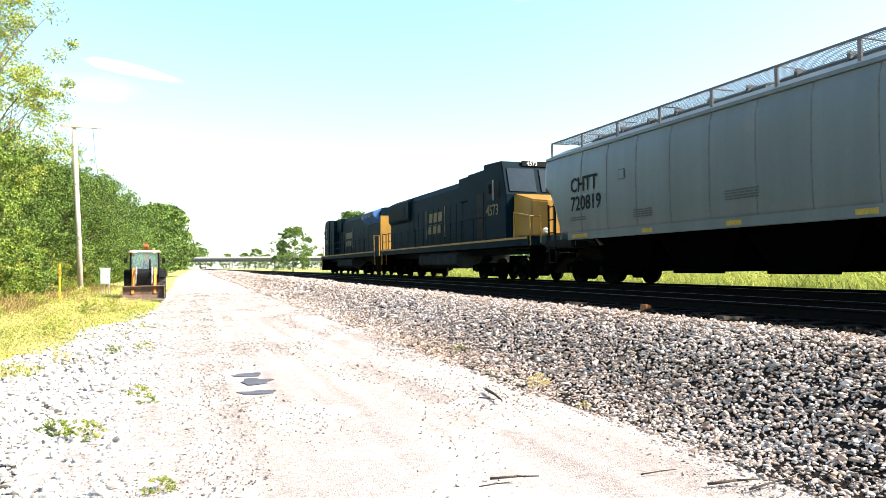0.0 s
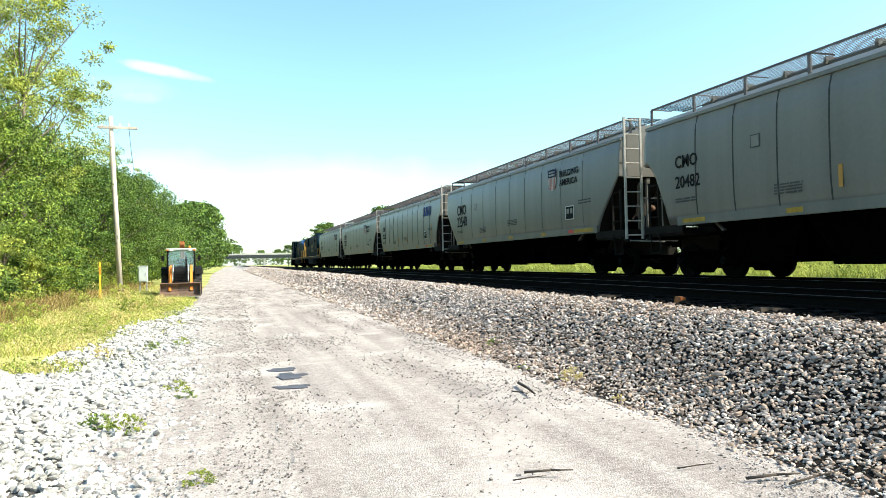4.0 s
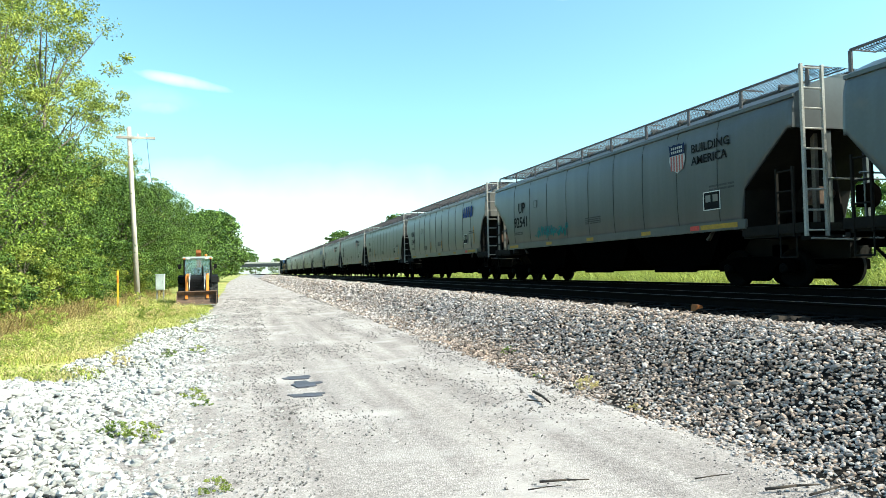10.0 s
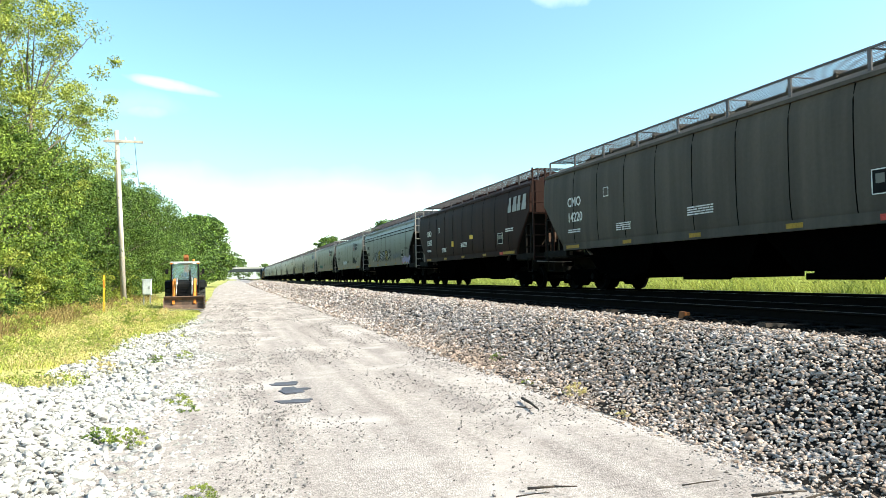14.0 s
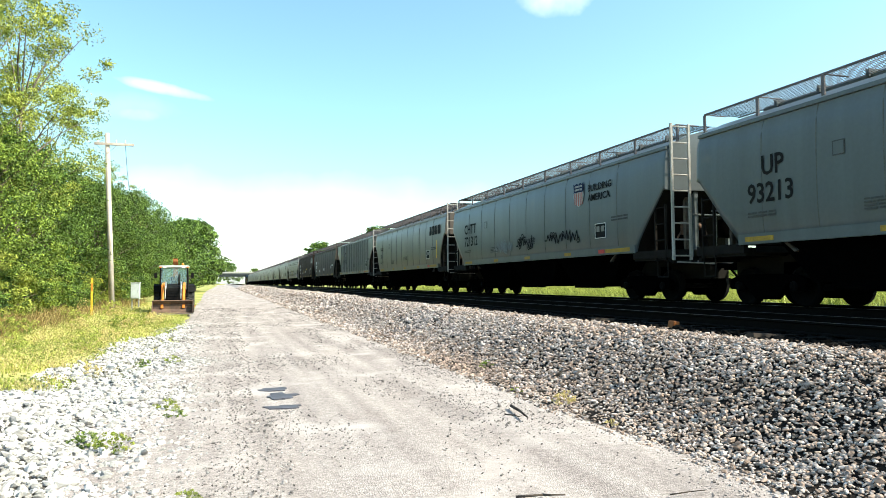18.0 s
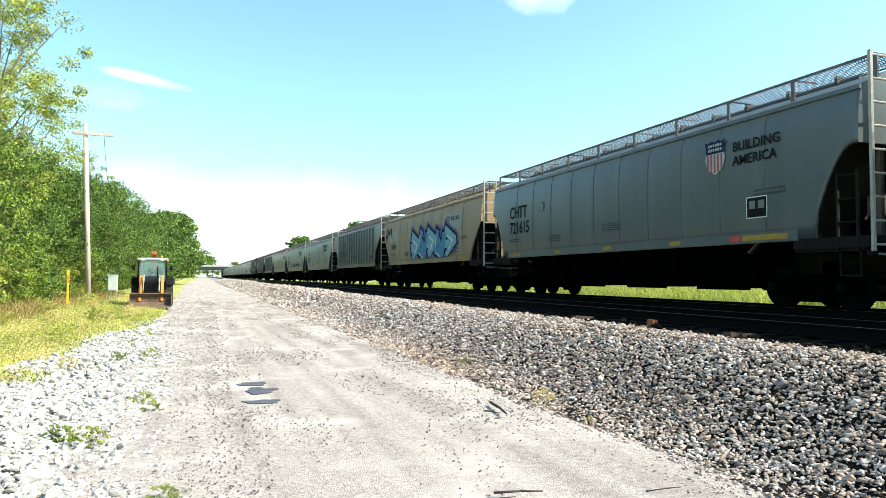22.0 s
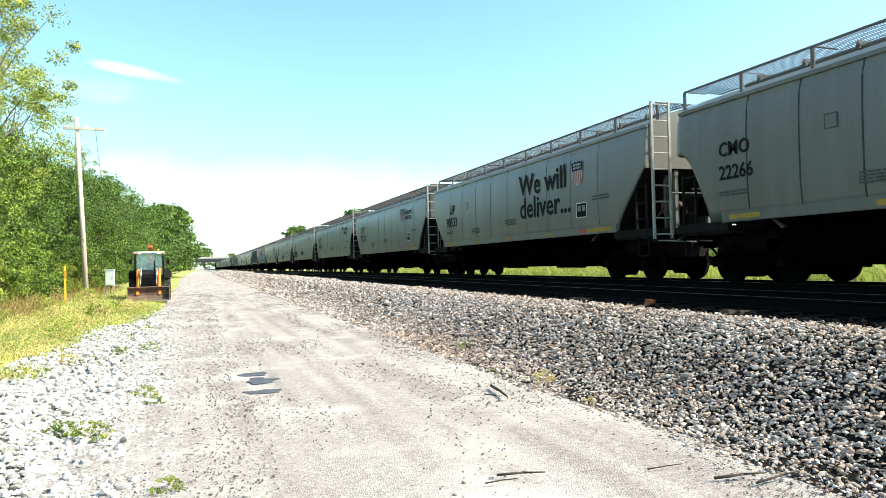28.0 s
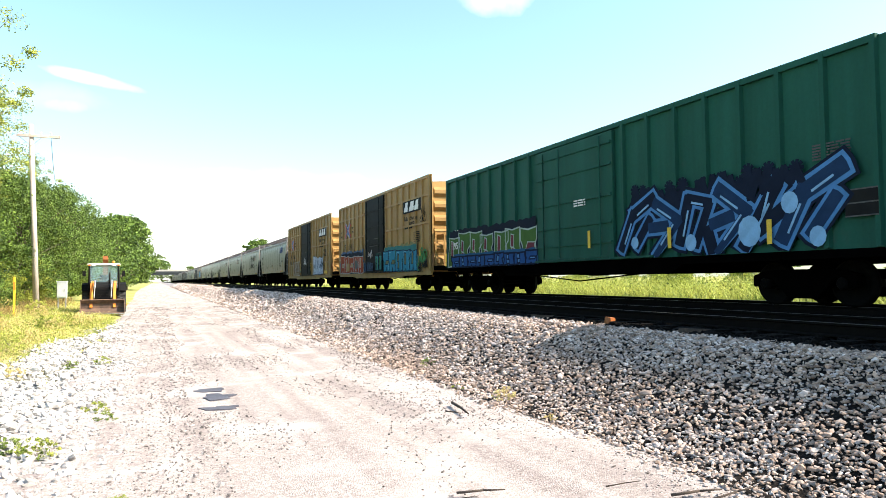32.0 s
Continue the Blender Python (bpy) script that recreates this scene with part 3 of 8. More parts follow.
def ballast_stones():
    rng = np.random.default_rng(11)
    pts, sz = [], []
    for y0, y1, per, s in ((-6, 1.5, 300, 0.027), (1.5, 9, 1150, 0.0185), (9, 18, 760, 0.0235), (18, 34, 330, 0.036), (34, 90, 80, 0.072), (90, 220, 26, 0.14)):
        n = int((y1 - y0) * 2.75 * per)
        for x, y, r in zip(rng.uniform(TOE - 0.35, CREST + 0.3, n), rng.uniform(y0, y1, n), rng.random(n)):
            if x < TOE + 0.3 and r > (x - TOE + 0.35) / 0.65 + 0.25 * noise.noise((0, y * 1.3, 3)):
                continue
            k = s * rng.lognormal(0, 0.28)
            pts.append((x, y, bed_height(x, y) + 0.02 + k * rng.uniform(0.0, 0.8)))
            sz.append(k)
    cut = [0.62 + 0.5 * noise.noise((p[0] * 0.8, p[1] * 0.35, 7)) - min(0.45, max(0.0, p[1] - 12) * 0.04) for p in pts]
    pick = rng.random(len(pts))
    for name, low, label, m, seed in (("ballast_stones", False, "loose pale grey crushed ballast stones", "stone", 4), ("brown_ballast_stones", True, "loose brownish crushed ballast stones", "brownstone", 14)):
        keep = [i for i in range(len(pts)) if (pick[i] < cut[i]) == low]
        scatter(name, [pts[i] for i in keep], [sz[i] for i in keep], M[m], label, "ballast", seed)
    # blackened stones that carry the train's shade along the tracks
    pts, sz = [], []
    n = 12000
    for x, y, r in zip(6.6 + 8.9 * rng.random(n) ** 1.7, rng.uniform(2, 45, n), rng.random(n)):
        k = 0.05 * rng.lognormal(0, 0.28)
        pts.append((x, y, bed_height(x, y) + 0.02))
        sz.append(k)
    scatter("ballast_stones", pts, sz, M["darkstone"], "ballast stones between the sleepers, blackened for the train's shade", "ballast", 5)


def gravel_pile():
    rng = np.random.default_rng(12)
    pts, sz = [], []
    for y0, y1, per, s in ((-1.0, 2.0, 300, 0.032), (2.0, 7, 520, 0.031), (7, 13, 430, 0.034), (13, 21, 190, 0.036), (21, 30, 60, 0.04)):
        x0 = -5.8 if y1 < 15 else -3.2
        n = int((y1 - y0) * (1.1 - x0) * per)
        for x, y, r in zip(rng.uniform(x0, 1.1, n), rng.uniform(y0, y1, n), rng.random(n)):
            e = -0.15 + 0.7 * noise.noise((0, y * 0.5, 2)) - max(0, y - 14) * 0.02
            far = max(0.0, x - e)
            if r < far * 1.1 or x < verge_edge(x, y) - 0.25 - 0.3 * r:
                continue
            k = s * rng.lognormal(0, 0.3) * max(0.32, 1 - 0.62 * max(0.0, x - e + 0.9))
            pts.append((x, y, ground_height(x, y) + k * rng.uniform(-0.1, 0.9)))
            sz.append(k)
    scatter("gravel_heap", pts, sz, M["whitestone"], "spread heap of pale limestone gravel beside the road", "gravel heap", 6)
    pts, sz = [], []
    n = 95000
    for x, y, r in zip(rng.uniform(-1.2, TOE + 0.1, n), -1.5 + 50 * rng.random(n) ** 1.8, rng.random(n)):
        p = noise.noise((x * 0.9, y * 0.3, 9)) + 0.1 + (0.5 if x < 0.6 or x > 3.6 else 0)
        if r > (0.10 + p * 1.1) * min(1.0, 11.0 / max(1.0, y)):
            continue
        if 0.45 < x < 1.2 and 9.3 < y < 11.6:
            continue
        k = 0.0085 * rng.lognormal(0, 0.4) * (1 + y * 0.035)
        pts.append((x, y, 0.025 + k * 0.2))
        sz.append(k)
    scatter("road_pebbles", pts, sz, M["pebble"], "small loose grey pebbles on the dusty road", "pebbles", 7, PEBBLES)


ballast_stones()
gravel_pile()


def rail_section(bm, y0, y1):
    pts = [(-0.07, 0), (0.07, 0), (0.07, 0.012), (0.012, 0.03), (0.009, 0.135), (0.036, 0.148), (0.036, 0.172), (-0.036, 0.172), (-0.036, 0.148), (-0.009, 0.135), (-0.012, 0.03), (-0.07, 0.012)]
    prism(bm, pts, "y", y0, y1)


def build_track(cx, label):
    tr = thing("railway_track", label, "railway track", "railway tracks", (cx, 0, 0))
    tr["kind"] = "structure"
    me = shape("rail", lambda bm: rail_section(bm, -640, 900))
    hd = shape("rail_head", lambda bm: box(bm, -0.034, 0.034, -640, 900, 0.1722, 0.176))
    for s in (-0.7535, 0.7535):
        r = part("rail", me, M["rail"], tr, "rusty steel rail", (s, 0, RAIL_Z - 0.176))
        part("rail_head", hd, M["railtop"], r, "worn shiny running surface")
    rng = random.Random(int(cx * 10))
    tie = shape("sleeper", lambda bm: box(bm, -1.3, 1.3, -0.115, 0.115, -0.14, 0.0), 0.012)
    plate = shape("tie_plate", lambda bm: box(bm, -0.18, 0.18, -0.1, 0.1, 0.0, 0.012))
    y = -8.0
    n = 0
    while n < 150:
        t = part("sleeper", tie, M["tie"], tr, "", pose(rng.uniform(-0.04, 0.04), y, RAIL_Z - 0.184, 0, 0, rng.uniform(-1, 1)))
        y += 0.53 + rng.uniform(-0.02, 0.02)
        n += 1
    bm = bmesh.new()
    while y < 260:
        box(bm, -1.3, 1.3, y - 0.115, y + 0.115, RAIL_Z - 0.32, RAIL_Z - 0.184)
        y += 0.53
    tagged(part("far_sleepers", bm, M["tie"], tr, "dark timber sleepers in a row"), kind="stuff")
    bm = bmesh.new()
    for k in range(140):
        for s in (-0.7535, 0.7535):
            yy = -7.4 + k * 0.53
            box(bm, s - 0.1, s + 0.1, yy - 0.09, yy + 0.09, RAIL_Z - 0.188, RAIL_Z - 0.174)
    tagged(part("tie_plates", bm, M["rail"], tr), kind="stuff")


build_track(TRACK_NEAR, "empty rusty railway track on dark timber sleepers")
build_track(TRACK_FAR, "railway track carrying the freight train")

# ---- railway vehicles: shared parts ----
# Vehicle space: +y is the way of travel, z = 0 is CAR_Z, -x the side towards the road; trucks reach down to the rail.


def wheelset_mesh(bm):
    tube(bm, (-0.95, 0, 0), (0.95, 0, 0), 0.075, 10)
    for s in (-1, 1):
        lathe(bm, [(0.11, s * 0.66), (0.15, s * 0.70), (0.37, s * 0.71), (0.40, s * 0.70), (0.485, s * 0.69), (0.457, s * 0.72), (0.452, s * 0.82), (0.39, s * 0.825), (0.37, s * 0.79), (0.16, s * 0.76), (0.12, s * 0.86)], "x", 28)
        lathe(bm, [(0.10, s * 0.86), (0.12, s * 0.9), (0.12, s * 1.12), (0.09, s * 1.15)], "x", 12)
        for k in range(3):
            a = k * 2.094
            box(bm, s * 1.15 - 0.01, s * 1.15 + 0.015, math.cos(a) * 0.06 - 0.012, math.cos(a) * 0.06 + 0.012, math.sin(a) * 0.06 - 0.012, math.sin(a) * 0.06 + 0.012)


def side_frame_mesh(bm):
    pts = [(-1.2, 0.38), (-1.2, 0.62), (-0.95, 0.70), (-0.55, 0.74), (0.55, 0.74), (0.95, 0.70), (1.2, 0.62), (1.2, 0.38), (0.95, 0.38), (0.9, 0.52), (0.75, 0.56), (0.42, 0.24), (0.32, 0.15), (-0.32, 0.15), (-0.42, 0.24), (-0.75, 0.56), (-0.9, 0.52), (-0.95, 0.38)]
    prism(bm, pts, "x", -0.09, 0.09)


def spring_mesh(bm):
    for y in (-0.17, 0.0, 0.17):
        for k in range(4):
            lathe(bm, [(0.06, 0.25 + k * 0.065), (0.075, 0.265 + k * 0.065), (0.075, 0.285 + k * 0.065), (0.06, 0.30 + k * 0.065)], "z", 10, (0, y, 0))


WHEELSETS = []


def truck(parent, y, axles=(-0.889, 0.889), scale_y=1.0):
    t = part("truck", shape("truck_bolster", lambda bm: (box(bm, -1.05, 1.05, -0.24, 0.24, 0.32, 0.72), box(bm, -0.3, 0.3, -0.25, 0.25, 0.7, 1.02))), M["under"], parent, "grimy cast steel truck, blackened for the shade below the cars", (0, y, RAIL_Z - CAR_Z))
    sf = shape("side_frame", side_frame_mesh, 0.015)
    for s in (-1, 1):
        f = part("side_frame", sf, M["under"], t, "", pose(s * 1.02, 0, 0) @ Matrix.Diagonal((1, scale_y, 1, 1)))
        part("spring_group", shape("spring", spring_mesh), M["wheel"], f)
    for sy in (-1, 1):
        part("brake_beam", shape("brake_beam", lambda bm: prism(bm, [(-0.1, 0.26), (-0.14, 0.36), (-0.06, 0.5), (0.06, 0.5), (0.1, 0.36), (0.06, 0.26)], "x", -0.8, 0.8)), M["under"], t, "", (0, sy * 0.36 * scale_y, 0))
    ws = shape("wheelset", wheelset_mesh)
    for a in axles:
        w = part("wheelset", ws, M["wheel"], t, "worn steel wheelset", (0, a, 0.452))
        WHEELSETS.append((w, a))
    return t


def coupler_mesh(bm):
    box(bm, -0.09, 0.09, -0.1, 0.55, 0.78, 0.95)
    prism(bm, [(-0.14, 0.55), (-0.2, 0.68), (-0.15, 0.84), (0.02, 0.86), (0.06, 0.74), (0.2, 0.72), (0.16, 0.55)], "z", 0.72, 1.02)
    box(bm, -0.28, 0.28, -0.1, 0.02, 0.72, 1.05)


def ladder(parent, x0, x1, y, z0, z1, n, material, facing="y", label=""):
    """Two stiles and n rungs; each rung is a piece of its own."""
    key = "ladder/%s/%.2f/%.2f/%.2f/%s" % (facing, x1 - x0, z0, z1, n)

    def stiles(bm):
        for x in (0, x1 - x0):
            if facing == "y":
                box(bm, x - 0.032, x + 0.032, -0.03, 0.03, z0, z1)
            else:
                box(bm, -0.03, 0.03, x - 0.022, x + 0.022, z0, z1)
    at = (x0, y, 0) if facing == "y" else (y, x0, 0)
    ob = part("ladder", shape(key, stiles), material, parent, label, at)

    def rung(bm):
        tube(bm, (0, 0, 0), (x1 - x0, 0, 0) if facing == "y" else (0, x1 - x0, 0), 0.022, 6)
    rm = shape("rung/%s/%.2f" % (facing, x1 - x0), rung)
    for k in range(n):
        part("rung", rm, material, ob, "", (0, 0, z0 + 0.12 + (z1 - z0 - 0.2) * k / (n - 1)))
    return ob


def grating_mesh(bm, x0, x1, y0, y1, z, step=0.06):
    for i in range(12):
        x = x0 + (x1 - x0) * i / 11
        e = 0.03 if i in (0, 11) else 0.007
        box(bm, x - 0.006, x + 0.006, y0, y1, z - e, z)
    n = int((y1 - y0) / step)
    for i in range(n + 1):
        y = y0 + (y1 - y0) * i / n
        box(bm, x0, x1, y - 0.007, y + 0.007, z - 0.0065, z - 0.001)


# ---- covered hoppers ----
BODY, EAVE, SILL = 8.6, 4.12, 1.29
STYLES = {
    # cut: where the end slope starts on the side, its corner height, whether the cut is an arc
    "smooth": dict(cut=(7.0, 8.45), z=(2.05, 3.4), arc=0, seams=9, bays=3, seam_w=0.035, seam_d=0.008),
    "slant": dict(cut=(7.15, 8.52), z=(1.36, 2.95), arc=0, seams=9, bays=3, seam_w=0.035, seam_d=0.008),
    "arched": dict(cut=(7.55, 8.5), z=(1.5, 3.05), arc=1, seams=10, bays=4, seam_w=0.05, seam_d=0.012),
    "ribbed": dict(cut=(6.85, 8.4), z=(2.1, 3.3), arc=0, seams=15, bays=3, seam_w=0.10, seam_d=0.075),
}


def half_width(z, style):
    if style == "ribbed":
        return 1.53 if z < EAVE - 0.02 else 1.5
    k = (z - SILL) / (EAVE - SILL)
    return 1.61 - 0.08 * max(0, (0.3 - k) / 0.3) ** 2 - 0.06 * max(0, (k - 0.5) / 0.5) ** 2 - 0.07 * max(0, (k - 0.85) / 0.15) ** 2


def hopper_bottom(y, s):
    a = abs(y)
    (c0, c1), (z0, z1) = s["cut"], s["z"]
    if a <= c0:
        return SILL
    if a >= c1:
        return z1
    k = (a - c0) / (c1 - c0)
    if s["arc"]:
        k = 1 - math.sqrt(max(0, 1 - k * k)) if k < 1 else 1
        k = math.sin(min(1, (a - c0) / (c1 - c0)) * math.pi / 2) ** 1.0
    return z0 + (z1 - z0) * k


def hopper_shell(bm, style):
    s = STYLES[style]
    c0, c1 = s["cut"]
    ys = [c0 + (c1 - c0) * i / 8 for i in range(9)] + [BODY]
    ys = [-y for y in reversed(ys)] + [-c0 + 0.002, 0, c0 - 0.002] + ys
    rows = []
    for y in ys:
        zb = hopper_bottom(y, s)
        side = [zb + (EAVE - zb) * k / 9 for k in range(10)]
        prof = [(-half_width(z, style), z) for z in side]
        prof += [(-1.49, EAVE + 0.03), (-1.45, EAVE + 0.07), (-1.1, EAVE + 0.23), (-0.75, EAVE + 0.38), (-0.38, EAVE + 0.49), (0, EAVE + 0.53)]
        prof += [(-x, z) for x, z in reversed(prof[:-1])]
        rows.append([bm.verts.new((x, y, z)) for x, z in prof])
    for a, b in zip(rows, rows[1:]):
        for i in range(len(a) - 1):
            f = bm.faces.new((a[i], a[i + 1], b[i + 1], b[i]))
            f.smooth = i < 9 or i > len(a) - 11
        bm.faces.new((a[-1], a[0], b[0], b[-1]))
    bm.faces.new(rows[0])
    bm.faces.new(rows[-1][::-1])


def seam_mesh(bm, style, y):
    s = STYLES[style]
    zb = hopper_bottom(y, s) + (0.02 if style != "ribbed" else 0.0)
    w, d = s["seam_w"] / 2, s["seam_d"]
    pr = [(-half_width(zb + (EAVE - 0.06 - zb) * k / 8, style), zb + (EAVE - 0.06 - zb) * k / 8) for k in range(9)]
    rows = [[bm.verts.new((x + 0.01, y - w, z)), bm.verts.new((x - d, y - w * 0.5, z)), bm.verts.new((x - d, y + w * 0.5, z)), bm.verts.new((x + 0.01, y + w, z))] for x, z in pr]
    for a, b in zip(rows, rows[1:]):
        for i in range(3):
            bm.faces.new((a[i], a[i + 1], b[i + 1], b[i]))
    bm.faces.new(rows[0])
    bm.faces.new(rows[-1][::-1])


def bay_mesh(bm, w):
    """One discharge hopper below the sill."""
    top = [(-1.35, -w), (1.35, -w), (1.35, w), (-1.35, w)]
    m = w * 0.64
    mid = [(-1.15, -m), (1.15, -m), (1.15, m), (-1.15, m)]
    a = [bm.verts.new((x, y, SILL + 0.02)) for x, y in top]
    b = [bm.verts.new((x, y, 0.40)) for x, y in mid]
    for i in range(4):
        bm.faces.new((a[i], a[(i + 1) % 4], b[(i + 1) % 4], b[i]))
    bm.faces.new(a)
    bm.faces.new(b[::-1])


def gate_mesh(bm):
    box(bm, -1.2, 1.2, -0.75, 0.75, 0.26, 0.40)
    box(bm, -1.32, -1.2, -0.85, 0.85, 0.22, 0.36)
    tube(bm, (-1.38, -0.5, 0.28), (-1.38, 0.5, 0.28), 0.05, 8)


def end_cage_mesh(bm, sgn, style):
    """Platform, posts and sloping braces at one end."""
    y1, y0 = sgn * 8.75, sgn * 7.0
    box(bm, -1.5, 1.5, min(y0, y1), max(y0, y1), 1.02, 1.10)
    box(bm, -1.55, -1.42, min(y0, y1), max(y0, y1), 1.08, 1.30)
    box(bm, 1.42, 1.55, min(y0, y1), max(y0, y1), 1.08, 1.30)
    box(bm, -1.5, 1.5, min(y1, y1 - sgn * 0.12), max(y1, y1 - sgn * 0.12), 0.92, 1.3)
    box(bm, -0.3, 0.3, min(sgn * 5.2, y1), max(sgn * 5.2, y1), 0.5, 1.06)


def slope_mesh(bm, sgn, style):
    """The inner slope sheet and the two end posts under the overhang."""
    s = STYLES[style]
    a = [bm.verts.new((x, sgn * y, z)) for x, y, z in ((-1.4, 8.2, s["z"][1] + 0.02), (1.4, 8.2, s["z"][1] + 0.02), (1.4, 5.6, 1.05), (-1.4, 5.6, 1.05))]
    b = [bm.verts.new((v.co.x, v.co.y - sgn * 0.06, v.co.z + 0.03)) for v in a]
    bm.faces.new(a)
    bm.faces.new(b[::-1])
    for i in range(4):
        bm.faces.new((a[i], a[(i + 1) % 4], b[(i + 1) % 4], b[i]))
    for x in (-0.75, 0.75):
        tube(bm, (x, sgn * 8.35, 1.08), (x, sgn * 8.35, s["z"][1] + 0.05), 0.07, 4)


def shade_sheet_mesh(bm, sgn, style):
    """A thin dark sheet added along the overhanging end's underside, for its shade."""
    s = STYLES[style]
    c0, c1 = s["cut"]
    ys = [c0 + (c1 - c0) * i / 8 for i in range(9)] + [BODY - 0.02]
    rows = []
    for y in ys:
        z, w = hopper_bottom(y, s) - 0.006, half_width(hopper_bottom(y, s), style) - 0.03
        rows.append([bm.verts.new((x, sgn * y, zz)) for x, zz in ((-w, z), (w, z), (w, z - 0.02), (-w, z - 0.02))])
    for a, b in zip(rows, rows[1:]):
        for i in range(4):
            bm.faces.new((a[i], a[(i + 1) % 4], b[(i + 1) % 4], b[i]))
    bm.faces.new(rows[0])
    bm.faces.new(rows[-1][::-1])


def brake_mesh(bm):
    lathe(bm, [(0.02, 0), (0.27, 0.0), (0.29, 0.02), (0.27, 0.04), (0.02, 0.04)], "y", 16, (0, 0, 0))
    box(bm, -0.18, 0.18, 0.05, 0.25, -0.25, 0.25)


def hatch_mesh(bm):
    pts = [(-0.33, 0), (-0.33, 0.07), (-0.2, 0.15), (0.2, 0.15), (0.33, 0.07), (0.33, 0)]
    prism(bm, pts, "y", -3.7, 3.7)
    for y in (-3.2, -1.9, -0.6, 0.6, 1.9, 3.2):
        box(bm, -0.4, 0.4, y - 0.04, y + 0.04, 0.02, 0.19)


def railing_mesh(bm, x, y0, y1):
    """Posts and edge angles that carry a running board."""
    n = 9
    for i in range(n + 1):
        y = y0 + (y1 - y0) * i / n
        box(bm, x - 0.02, x + 0.02, y - 0.04, y + 0.04, EAVE + 0.13, EAVE + 0.60)
        box(bm, min(x, x * 0.45), max(x, x * 0.45), y - 0.015, y + 0.015, EAVE + 0.60, EAVE + 0.622)
    box(bm, x - 0.025, x + 0.025, y0, y1, EAVE + 0.585, EAVE + 0.63)


def hopper(style, paint, label, front, rear, dark_seams=False):
    s = STYLES[style]
    L = 2 * BODY
    stretch = (front - rear - 1.32) / L
    car = thing("hopper_car", label, "hopper car", "hopper cars of the train", pose(TRACK_FAR, (front + rear + 1.32) / 2, CAR_Z) @ Matrix.Diagonal((1, stretch, 1, 1)))
    P = M[paint]
    body = part("body", shape("body/" + style, lambda bm: hopper_shell(bm, style)), P, car)
    for k in range(s["seams"]):
        y = -6.3 + 12.6 * k / (s["seams"] - 1)
        part("rib" if style == "ribbed" else "seam", shape("seam/%s/%d" % (style, k), lambda bm: seam_mesh(bm, style, y)), P if style == "ribbed" else M["under" if paint in ("brown", "taupe") else "seam_dark" if dark_seams or paint in ("steelblue", "slate") else "seam"], body)
    part("eave_rail", shape("eave", lambda bm: [box(bm, sx * 1.50 - 0.05, sx * 1.50 + 0.05, -BODY, BODY, EAVE - 0.05, EAVE + 0.03) for sx in (-1, 1)]), P, body)
    part("side_sill", shape("sill", lambda bm: [box(bm, sx * 1.55 - 0.04, sx * 1.55 + 0.04, -7.15, 7.15, SILL - 0.02, SILL + 0.22) for sx in (-1, 1)], 0.01), P, car)
    pitch = 12.2 / s["bays"]
    for k in range(s["bays"]):
        y = -6.1 + pitch * (k + 0.5)
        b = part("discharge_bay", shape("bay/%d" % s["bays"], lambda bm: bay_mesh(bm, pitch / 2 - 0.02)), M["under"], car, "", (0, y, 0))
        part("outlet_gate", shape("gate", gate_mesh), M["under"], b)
    part("roof_hatch", shape("hatch", hatch_mesh), P, car, "", (0, -3.9, EAVE + 0.51))
    part("roof_hatch", shape("hatch", hatch_mesh), P, car, "", (0, 3.9, EAVE + 0.51))
    for sx in (-1, 1):
        rb = part("running_board", shape("board/%d" % sx, lambda bm: grating_mesh(bm, sx * 0.71 - 0.54, sx * 0.71 + 0.54, -BODY - 0.1, BODY + 0.1, EAVE + 0.63)), M["grating"], car, "open steel grating walkway")
        part("board_support", shape("rails/%d" % sx, lambda bm: railing_mesh(bm, sx * 1.24, -BODY - 0.1, BODY + 0.1)), M["grating"], rb)
    for sy in (-1, 1):
        part("end_walkway", shape("endwalk/%d" % sy, lambda bm: grating_mesh(bm, -1.2, 1.2, sy * (BODY - 0.2) - 0.3, sy * (BODY - 0.2) + 0.3, EAVE + 0.63, 0.06)), M["grating"], car)["kind"] = "stuff"
        part("end_platform", shape("cage/%s/%d" % (style, sy), lambda bm: end_cage_mesh(bm, sy, style)), M["recess"], car)
        part("slope_sheet", shape("slope/%s/%d" % (style, sy), lambda bm: slope_mesh(bm, sy, style)), M["endsheet"], car, "grimy end slope sheet")
        # added plate that blocks the see-through end so it looks dark
        part("centre_web", shape("web/%s/%d" % (style, sy), lambda bm: prism(bm, [(sy * 5.7, 1.08), (sy * 8.4, 1.08), (sy * 8.1, s["z"][1] - 0.1)], "x", -0.02, 0.02)), M["recess"], car, "dark upright web under the slope sheet")
        part("end_soffit", shape("soffit/%s/%d" % (style, sy), lambda bm: shade_sheet_mesh(bm, sy, style)), M["recess"], car, "added dark sheet for the shade under the overhanging end")
        if sy < 0:
            ladder(car, -1.56, -1.0, sy * 8.84, 1.0, EAVE + 0.6, 9, M["rung"] if paint not in ("brown", "taupe") else P, "y", "steel end ladder")
        ladder(car, sy * 8.28 - 0.22, sy * 8.28 + 0.22, -1.53, 1.0, 2.55, 4, M["recess"], "x")
        if sy > 0:
            ladder(car, 1.02, 1.5, sy * 8.82, 1.0, EAVE + 0.6, 9, P, "y")
        part("hand_rail", shape("endrail/%d" % sy, lambda bm: (tube(bm, (-1.02, sy * 8.8, 2.25), (1.02, sy * 8.8, 2.25), 0.022), tube(bm, (-0.9, sy * 8.8, 1.1), (-0.9, sy * 8.8, 2.25), 0.02), tube(bm, (0.9, sy * 8.8, 1.1), (0.9, sy * 8.8, 2.25), 0.02))), P, car)
